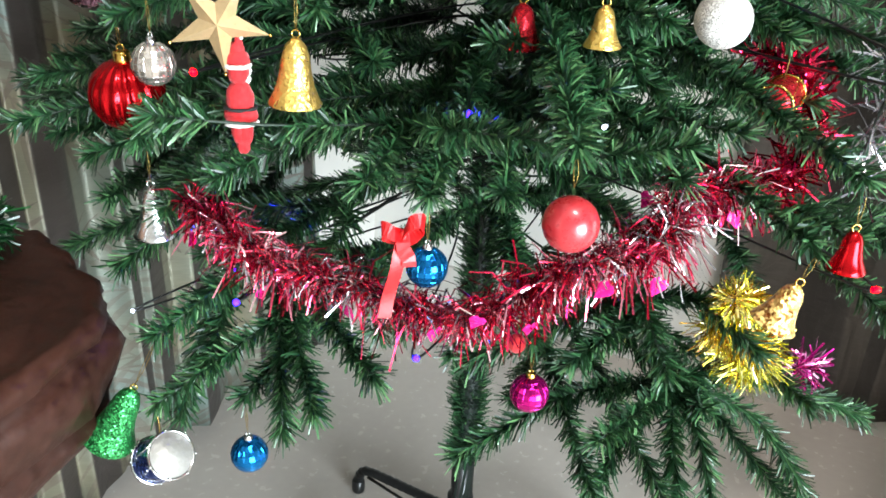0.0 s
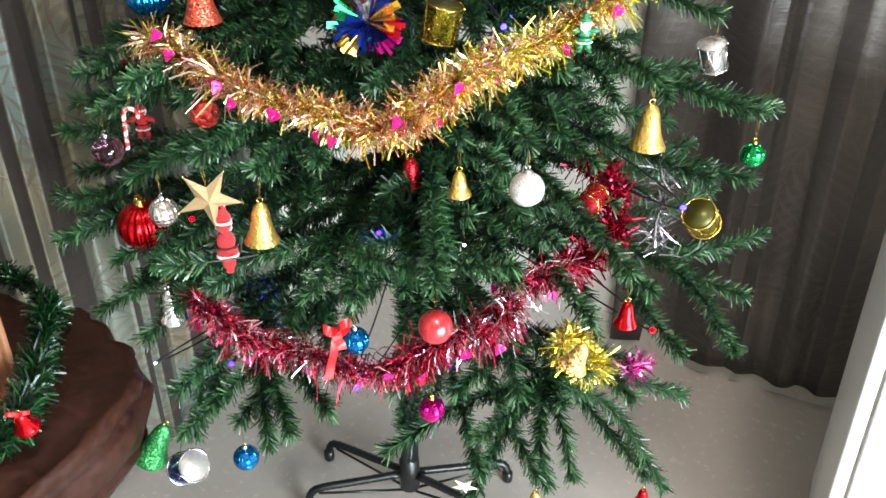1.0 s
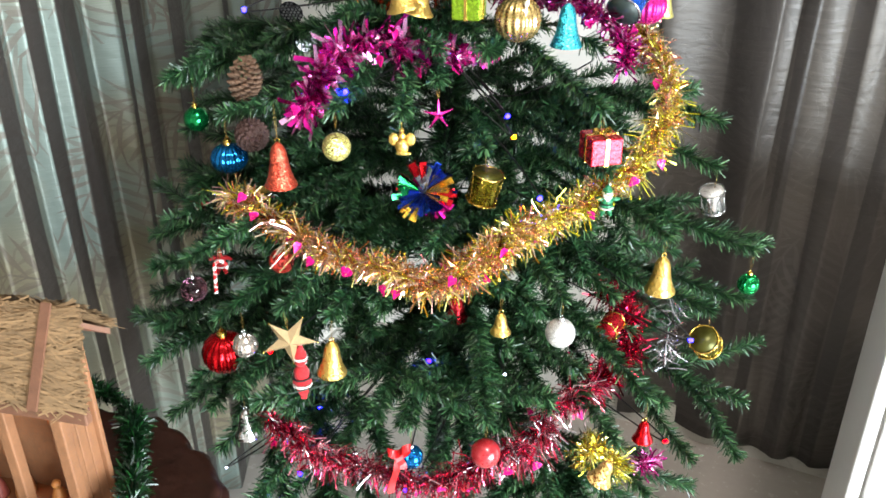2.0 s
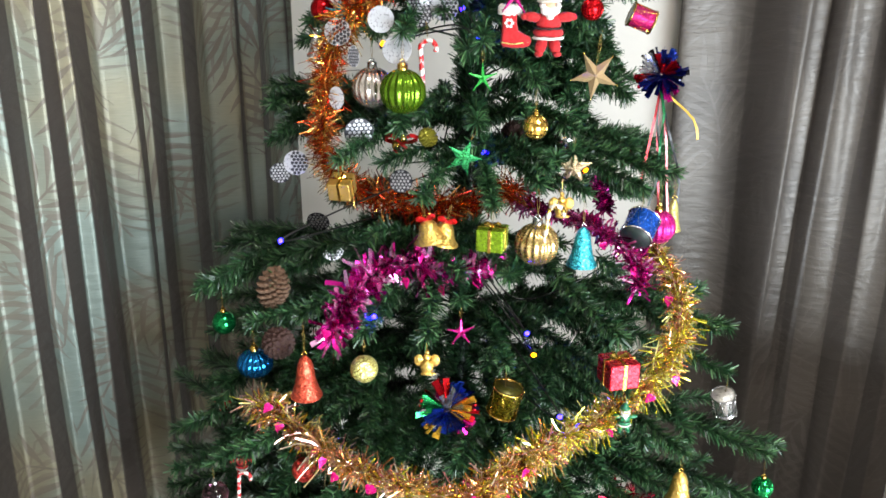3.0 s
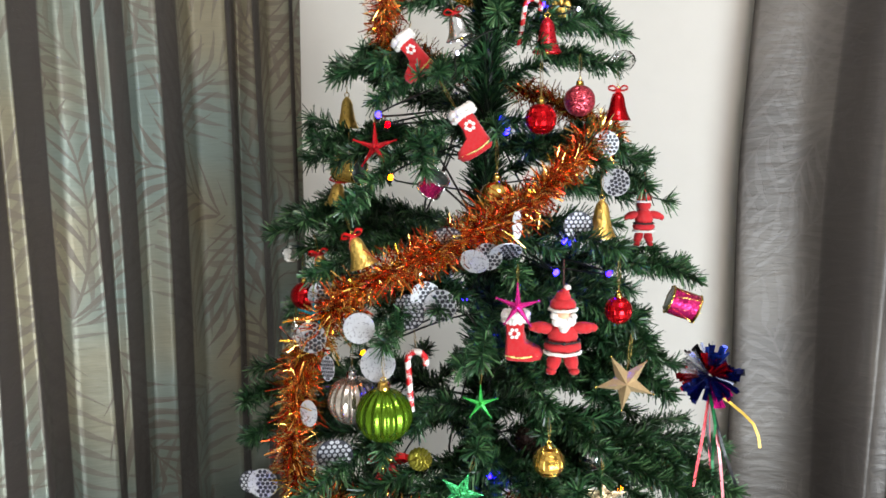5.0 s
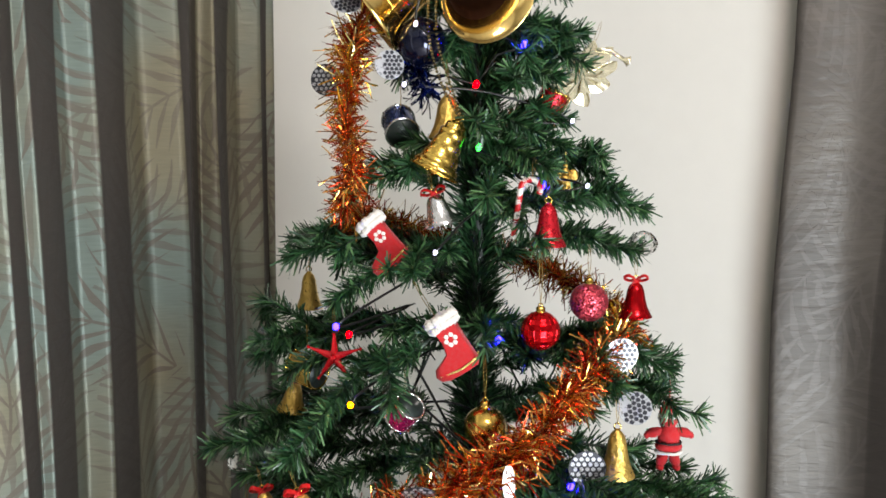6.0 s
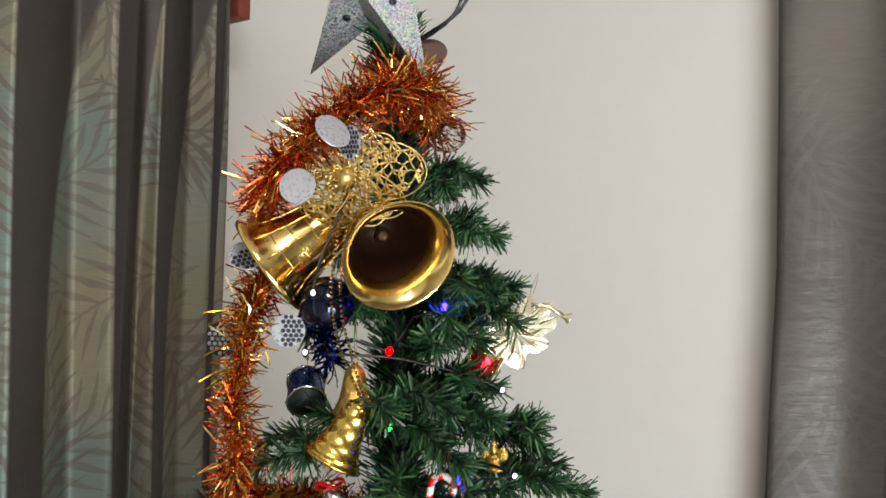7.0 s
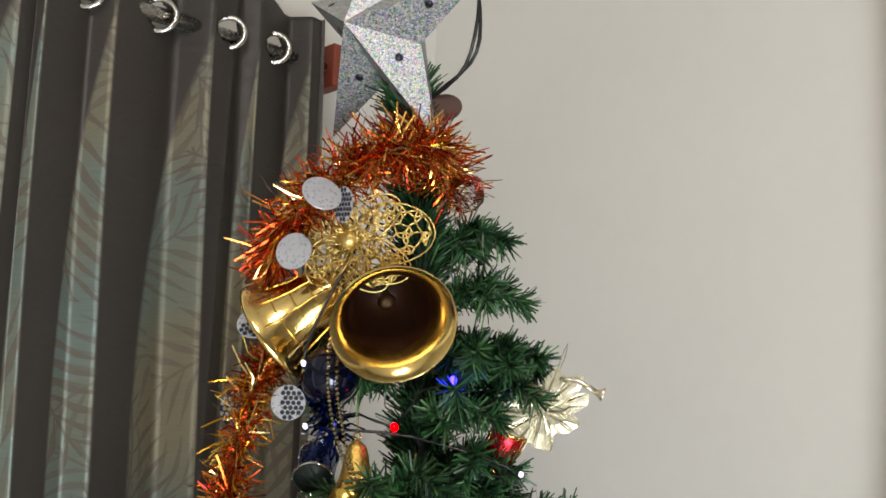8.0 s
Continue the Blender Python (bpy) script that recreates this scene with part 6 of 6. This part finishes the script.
sequin("dark honeycomb sequin disc", (0.086, -0.218, 1.673), 0.018, 30, 40)
sequin("silver sequin disc with honeycomb holes", (0.065, -0.198, 1.593), 0.021, 30)
sequin("silver sequin disc on the copper garland", (0.019, -0.286, 1.581), 0.019, 30, 0, 0, False)
sequin("silver sequin disc with honeycomb holes", (-0.048, -0.261, 1.605), 0.019, 40)
sequin("silver sequin disc with honeycomb holes", (-0.046, -0.286, 1.563), 0.02, 20, 0, 30)
sequin("silver sequin disc with honeycomb holes", (-0.019, -0.292, 1.534), 0.016, 20, 0, 0, True, 0.55)
sequin("silver sequin disc with honeycomb holes", (-0.049, -0.290, 1.478), 0.0175, 10, 0, 0, False, 0.7)
sequin("silver sequin disc with honeycomb holes", (-0.116, -0.295, 1.384), 0.02, 30)
sequin("dark honeycomb sequin disc", (-0.187, -0.240, 1.349), 0.018, 35)
sequin("dark honeycomb sequin disc", (-0.152, -0.198, 1.266), 0.02, 20, 20)
sequin("silver sequin disc on the copper garland", (0.151, -0.183, 1.686), 0.0173, 40, -5, 0, False, 0.35)
sequin("silver sequin disc with honeycomb holes", (0.126, -0.201, 1.653), 0.0173, 20, 10)
sequin("silver sequin disc with honeycomb holes", (0.050, -0.204, 1.603), 0.0194, 35, 0)
sequin("dark honeycomb sequin disc", (0.037, -0.216, 1.583), 0.0184, 29, -15)
sequin("silver sequin disc on the copper garland", (0.040, -0.283, 1.545), 0.0216, 20, -20, 0, False)
sequin("silver sequin disc with honeycomb holes", (-0.094, -0.276, 1.413), 0.0151, 40, -20)
sequin("dark honeycomb sequin disc", (-0.019, -0.284, 1.434), 0.0227, 40, 10)
sequin("silver sequin disc on the copper garland", (-0.165, -0.212, 1.237), 0.0130, 24, 15, 0, False)
sequin("dark honeycomb sequin disc", (0.024, -0.249, 1.364), 0.0184, 25, -15)
sequin("dark honeycomb sequin disc", (0.033, -0.216, 1.591), 0.0173, 30, -10)
sequin("silver sequin disc with honeycomb holes", (-0.108, -0.226, 1.235), 0.019, 40, 0, 0)

# ribbons of the side pompom
for k, (c, dx, dy, dz) in enumerate((("b01420", -0.02, -0.01, -0.17), ("141a18", 0.0, 0.01, -0.2), ("0c6a3c", 0.01, 0.0, -0.15), ("c8a040", 0.07, 0.03, -0.1), ("d07a80", 0.03, -0.01, -0.24), ("1a1a1e", 0.04, 0.0, -0.22), ("c04050", 0.02, 0.02, -0.23))):
    pts = smooth_path([(0, 0, -0.02), (dx * 0.3, dy - 0.012 * (k % 3), dz * 0.35), (dx * 0.7 + 0.012 * (k % 2), dy, dz * 0.7), (dx, dy, dz)], 0.015)
    part("ribbon", strip("ribbon", pts, 0.0035, (1, 0.3, 0)), paint("ribbon_" + c, c, 0.35, 0.3), tassel)
bell("gold glitter bell under the ribbons", (0.346, 0.016, 1.289), 0.05, 0.014, GLIT_GO, 0.03)

# ---- the big pair of bells with its filigree bow ----
BELL_GOLD = paint("polished_gold", "ecca80", 0.16, 1.0)
# dark brown puts the shade of the hollow and clapper into colour
BELL_SHADE = paint("bell_hollow_shade", "2a1408", 0.35, 0.3)
big_bells = thing("bell_pair", "pair of polished gold bells with filigree bow and bead chains", "bell ornament", None, GROUP)


def big_bell(mouth, axis, h, r):
    axis = Vector(axis).normalized()
    for f in (0.0, 0.4, 0.8):
        c = Vector(mouth) - axis * (h * f)
        BODIES.append((c.x, c.y, c.z, r * (1.1 - 0.4 * f)))
    m = Matrix.Translation(Vector(mouth)) @ (-axis).to_track_quat("Z", "Y").to_matrix().to_4x4()
    prof = [(r, 0), (r * 1.02, h * 0.015), (r * 1.0, h * 0.05), (r * 0.9, h * 0.1), (r * 0.76, h * 0.24), (r * 0.66, h * 0.42), (r * 0.6, h * 0.6), (r * 0.54, h * 0.74), (r * 0.42, h * 0.86), (r * 0.2, h * 0.95), (r * 0.05, h)]
    outer = spin_mesh("w", prof, 48, cap=False)
    outer.transform(m)
    body = part("bell_body", outer, BELL_GOLD, big_bells)
    inner = spin_mesh("w", [(r, 0), (r * 0.955, h * 0.012), (r * 0.86, h * 0.07), (r * 0.75, h * 0.17), (r * 0.68, h * 0.28)], 48, cap=False)
    inner.transform(m)
    part("lip", inner, BELL_GOLD, body)
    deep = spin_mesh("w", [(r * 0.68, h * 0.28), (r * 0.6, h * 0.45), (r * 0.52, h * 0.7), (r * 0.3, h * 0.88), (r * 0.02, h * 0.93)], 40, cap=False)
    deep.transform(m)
    part("inside", deep, BELL_SHADE, body, "hollow inside with its shade in the colour")
    lines = []
    for k in range(12):
        a = 2 * math.pi * k / 12
        lines.append((tube_mesh("w", [(q * math.cos(a) * 1.005, q * math.sin(a) * 1.005, z) for q, z in prof[3:9]], 0.0007, 4), 0))
    for q, z in prof[4:8]:
        ring = torus_mesh("w", q * 1.005, 0.0007, 40, 4)
        ring.transform(Matrix.Translation((0, 0, z)))
        lines.append((ring, 0))
    me = join_meshes("w", lines)
    me.transform(m)
    tagged(part("embossing", me, GOLD, body), kind="stuff")
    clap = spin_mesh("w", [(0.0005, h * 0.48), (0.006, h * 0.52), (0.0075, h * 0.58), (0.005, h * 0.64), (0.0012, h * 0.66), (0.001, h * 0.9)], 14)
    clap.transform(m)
    part("clapper", clap, BELL_SHADE, body)


big_bell((0.08, -0.085, 2.1), (0.76, -0.48, -0.45), 0.08, 0.0475)
big_bell((-0.048, -0.102, 2.093), (-0.62, -0.42, -0.55), 0.085, 0.0465)
frng = random.Random(9)
FILIGREE = paint("filigree_gold", "dcc07a", 0.36, 0.9)


def wire_leaf(length, width):
    """A leaf of bent gold wire: its outline, and a net of uneven meshes inside."""
    def lift(x, y):
        return 0.012 * math.sin(math.pi * min(1, max(0, x / length)))

    rim = [(length * (0.5 - 0.5 * math.cos(a)), width / 2 * math.sin(a)) for a in [2 * math.pi * k / 28 for k in range(29)]]
    pieces = [(tube_mesh("w", [(x, y, lift(x, y)) for x, y in rim], 0.0008, 5), 0)]
    step, pts = 0.0068, []
    for i in range(int(length / step) + 1):
        for j in range(-6, 7):
            x = (i + 0.5 * (j % 2)) * step + frng.uniform(-0.0016, 0.0016)
            y = j * step * 0.87 + frng.uniform(-0.0016, 0.0016)
            if ((x - length / 2) / (length / 2)) ** 2 + (y / (width / 2)) ** 2 < 1.0:
                pts.append((x, y))
    for i, p in enumerate(pts):
        near = sorted((math.dist(p, q), j) for j, q in enumerate(pts) if j != i)[:4]
        for d, j in near:
            q = pts[j]
            if j > i or frng.random() < 0.2:
                mid = ((p[0] + q[0]) / 2 + frng.uniform(-0.001, 0.001), (p[1] + q[1]) / 2 + frng.uniform(-0.001, 0.001))
                pieces.append((tube_mesh("w", [(x, y, lift(x, y) + frng.uniform(0, 0.0012)) for x, y in (p, mid, q)], 0.00085, 4), 0))
    return join_meshes("filigree_leaf", pieces)


for k, (a, long, wide) in enumerate(((6, 0.07, 0.05), (-28, 0.058, 0.036), (38, 0.052, 0.032), (150, 0.046, 0.04), (190, 0.046, 0.034), (232, 0.046, 0.032), (268, 0.044, 0.032), (308, 0.05, 0.034), (100, 0.034, 0.03))):
    m = pose(0.016, -0.078, 2.170, 0, 0, 35) @ pose(0, -0.004 * (k % 3), 0, 90, 0, 0) @ pose(0, 0, 0, 0, 0, a) @ pose(0, 0, 0, frng.uniform(-18, 18), 0, 0)
    me = wire_leaf(long, wide)
    me.transform(m)
    part("filigree_leaf", me, FILIGREE, big_bells, "gold wire filigree leaf")
part("filigree_heart", spin_mesh("filigree_heart", [(0.0005, -0.011), (0.0075, -0.008), (0.011, 0), (0.0075, 0.008), (0.0005, 0.011)], 18), FILIGREE, big_bells
     ).matrix_basis = pose(0.02, -0.083, 2.169)


def beads(ob, pts, r, material):
    path = smooth_path(pts, r * 2.1)
    bm = bmesh.new()
    for q in path:
        bmesh.ops.create_icosphere(bm, subdivisions=1, radius=r, matrix=Matrix.Translation(q))
    part("bead_chain", bm, material, ob)


CHAIN = paint("bead_metal", "a89a70", 0.25, 1.0)
beads(big_bells, [(0.02, -0.082, 2.16), (0.022, -0.1, 2.08), (0.035, -0.105, 2.03), (0.055, -0.101, 1.988)], 0.0017, CHAIN)
beads(big_bells, [(0.024, -0.08, 2.16), (0.03, -0.098, 2.07), (0.048, -0.104, 2.02), (0.058, -0.1, 1.988)], 0.0017, CHAIN)
bell("ribbed gold bell hanging on the bead chain", (0.042, -0.1, 1.962), 0.056, 0.0245, paint("satin_gold", "d8b45a", 0.25, 1.0), 0.0, 35, 0, 27, 8)

# flat cast gold ornament on the side
cast = thing("flat_gold_ornament", "flat pale gold pierced metal ornament on a branch tip", "trinket", spot((0.115, 0.05, 2.035), 38, 0, 20), GROUP)
outline = []
for k in range(64):
    a = 2 * math.pi * k / 64
    q = 1 + 0.16 * math.cos(9 * a + 0.5) + 0.06 * math.sin(17 * a)
    outline.append((0.027 * q * math.cos(a) + 0.012 * math.sin(a), 0.036 * q * math.sin(a)))
verts = [(x, y, z) for y in (-0.0012, 0.0012) for x, z in outline] + [(0.0, -0.0022, 0.0), (0, 0.0022, 0.0)]
ring = [(x * 0.6, -0.0026 if k % 6 < 3 else -0.0012, z * 0.6) for k, (x, z) in enumerate(outline)]
n0 = len(outline)
verts += ring
faces = [(k, n0 + k, n0 + (k + 1) % n0, (k + 1) % n0) for k in range(n0)] + [(n0 + k, 2 * n0 + 1, n0 + (k + 1) % n0) for k in range(n0)]
faces += [(k, (k + 1) % n0, 2 * n0 + 2 + (k + 1) % n0, 2 * n0 + 2 + k) for k in range(n0) if k % 8 not in (0, 1)]
faces += [(2 * n0 + 2 + k, 2 * n0 + 2 + (k + 1) % n0, 2 * n0) for k in range(n0) if k % 12 not in (3, 4, 5)]
CHAMPAGNE = paint("champagne_gold", "e0d6b8", 0.22, 0.75)
part("plate", raw("plate", verts, faces), CHAMPAGNE, cast)
part("horn", tube_mesh("horn", smooth_path([(0.004, -0.002, 0.03), (0.018, -0.003, 0.034), (0.034, -0.003, 0.031)], 0.006), 0.0024, 8), CHAMPAGNE, cast)
part("horn_mouth", spin_mesh("horn_mouth", [(0.002, 0), (0.004, 0.004), (0.006, 0.006), (0.0055, 0.0065)], 14, cap=False), CHAMPAGNE, cast).matrix_basis = pose(0.034, -0.003, 0.031, 0, 90, 0)
hanger(cast, 0.03, 0.03)

# ---- the star on top ----
top_star = thing("treetop_star", "silver holographic film star with punched holes on the treetop", "tree topper", pose(0.025, -0.055, 2.352, 7.7, 9.4, 2.1), GROUP)
part("film", star_mesh("film", 0.112, 0.047, 0.40), HOLO, top_star)
STAR_R, STAR_D, STAR_IN = 0.112, 0.047, 0.40
for k in range(5):
    a = math.pi / 2 + 2 * math.pi * k / 5
    tip = Vector((STAR_R * math.cos(a), 0, STAR_R * math.sin(a)))
    for s in (-1, 1):
        b = a + s * math.pi / 5
        dip = Vector((STAR_R * STAR_IN * math.cos(b), 0, STAR_R * STAR_IN * math.sin(b)))
        peak = Vector((0, -STAR_D, 0))
        nrm = (tip - peak).cross(dip - peak).normalized()
        nrm = nrm if nrm.y < 0 else -nrm
        for u, v in (((0.22, 0.45),) if s > 0 else ((0.5, 0.22),)):
            c = peak + (tip - peak) * u + (dip - peak) * v
            # dark disc laid on the facet, for the shade inside a punched opening
            hole_disc = spin_mesh("hole_disc", [(0.0034, -0.0004), (0.0034, 0.0006)], 16)
            hole_disc.transform(Matrix.Translation(c) @ nrm.to_track_quat("Z", "Y").to_matrix().to_4x4())
            part("hole_disc", hole_disc, DISC_D, top_star)
loop = smooth_path([(0.03, 0.02, 0.05), (0.06, 0.02, 0.062), (0.085, 0.02, 0.03), (0.075, 0.02, -0.03), (0.03, 0.02, -0.06), (-0.01, 0.03, -0.08)], 0.012)
for dx, dy in ((0, 0), (0.0035, 0.003)):
    part("cable_loop", tube_mesh("cable_loop", [Vector(q) + Vector((dx * math.cos(k * 0.7), dy, dx * math.sin(k * 0.7))) for k, q in enumerate(loop)], 0.0016, 6), BLACK, top_star, "black cable loop")
sequin("brown film disc beside the star", (0.064, -0.022, 2.285), 0.0135, 30, 0, 0, False, 1.3, film=paint("brown_film", "4a342e", 0.4, 0.3))

limbs()


# ---- the string of lights ----
LED = {"blue": glow("led_blue", "0306ff", 260), "violet": glow("led_violet", "0c04ff", 120), "white": glow("led_white", "d8dcff", 8), "red": glow("led_red", "ff0204", 40),
       "yellow": glow("led_yellow", "ff7a04", 30), "green": glow("led_green", "02e048", 14)}
lights = thing("string_lights", "string of small coloured LED lights on dark cable, lit", "string lights")
BULBS = []


def bulb(colour, x, y, z):
    BULBS.append((x, y, z))
    ob = part("bulb", spin_mesh("bulb", [(0.0008, -0.0042), (0.0026, -0.003), (0.0029, 0.0012), (0.002, 0.004), (0.0004, 0.0052)], 10), LED[colour], lights)
    ob.matrix_basis = pose(x, y, z, 60, 20, 30) @ Matrix.Scale(0.65 if colour == "white" else 1.0, 4)
    part("socket", spin_mesh("socket", [(0.0028, -0.013), (0.0032, -0.008), (0.0028, -0.003)], 8), BLACK, ob)


bulb("blue", 0.065, -0.395, 1.227)
bulb("blue", 0.217, -0.249, 1.175)
bulb("blue", 0.287, -0.306, 1.095)
bulb("blue", 0.188, -0.165, 1.636)
bulb("blue", 0.172, -0.102, 1.660)
bulb("blue", 0.104, -0.171, 1.553)
bulb("blue", -0.049, -0.427, 1.320)
bulb("white", -0.005, -0.100, 2.021)
bulb("white", 0.065, -0.157, 1.868)
bulb("blue", 0.093, -0.091, 1.782)
bulb("blue", -0.043, -0.357, 0.688)
bulb("white", 0.026, -0.127, 2.071)
bulb("blue", 0.124, -0.064, 1.925)
bulb("blue", 0.086, -0.027, 2.060)
bulb("violet", 0.020, -0.500, 0.694)
bulb("violet", 0.133, -0.398, 0.624)
bulb("violet", 0.062, -0.137, 1.588)
bulb("violet", 0.119, -0.185, 1.402)
bulb("violet", 0.159, -0.367, 0.847)
bulb("white", 0.202, -0.129, 1.543)
bulb("white", 0.270, -0.360, 0.855)
bulb("white", 0.118, 0.019, 1.988)
bulb("white", 0.149, -0.016, 1.924)
bulb("red", 0.047, -0.052, 2.022)
bulb("red", -0.014, -0.179, 1.791)
bulb("red", 0.473, -0.240, 0.725)
bulb("red", -0.026, -0.479, 0.875)
bulb("yellow", 0.236, -0.272, 1.157)
bulb("yellow", 0.012, -0.270, 1.550)
bulb("yellow", 0.003, -0.200, 1.733)
bulb("yellow", 0.225, -0.048, 1.358)
bulb("green", 0.059, -0.068, 1.961)
bulb("blue", -0.012, -0.200, 1.802)
bulb("violet", 0.226, -0.108, 1.629)
bulb("blue", 0.483, -0.219, 0.888)
bulb("white", -0.138, -0.481, 0.627)
BULBS.sort(key=lambda b: b[2])
run = [(0.05, 0.1, 0.6)]
for b0, b1 in zip(BULBS, BULBS[1:] + [(0.03, 0.0, 2.3)]):
    run.append(b0)
    mid = [(b0[i] + b1[i]) / 2 for i in range(3)]
    q = math.hypot(mid[0], mid[1])
    f = min(1.0, 0.06 / max(q, 0.01) + 0.12)
    run.append((mid[0] * f, mid[1] * f, mid[2] + 0.01))
part("cable", tube_mesh("cable", smooth_path(run, 0.02), 0.0013, 5), BLACK, lights)
wrng = random.Random(12)
for z, reach_out in ((0.72, 0.3), (0.84, 0.28), (1.16, 0.24), (1.2, 0.22), (1.38, 0.18), (1.4, 0.17), (1.7, 0.12), (1.72, 0.12), (1.73, 0.11)):
    a = math.radians(wrng.uniform(-130, 20))
    b = a + math.radians(wrng.uniform(30, 80))
    pts = [(0.03 * math.cos(a), 0.03 * math.sin(a), z + 0.06), (reach_out * 0.6 * math.cos(a), reach_out * 0.6 * math.sin(a), z - 0.02),
           (reach_out * math.cos((a + b) / 2), reach_out * math.sin((a + b) / 2), z + wrng.uniform(-0.01, 0.05)), (reach_out * math.cos(b), reach_out * math.sin(b), z + wrng.uniform(-0.06, 0.05))]
    part("cable", tube_mesh("cable", smooth_path(pts, 0.015), 0.0014, 5), BLACK, lights)
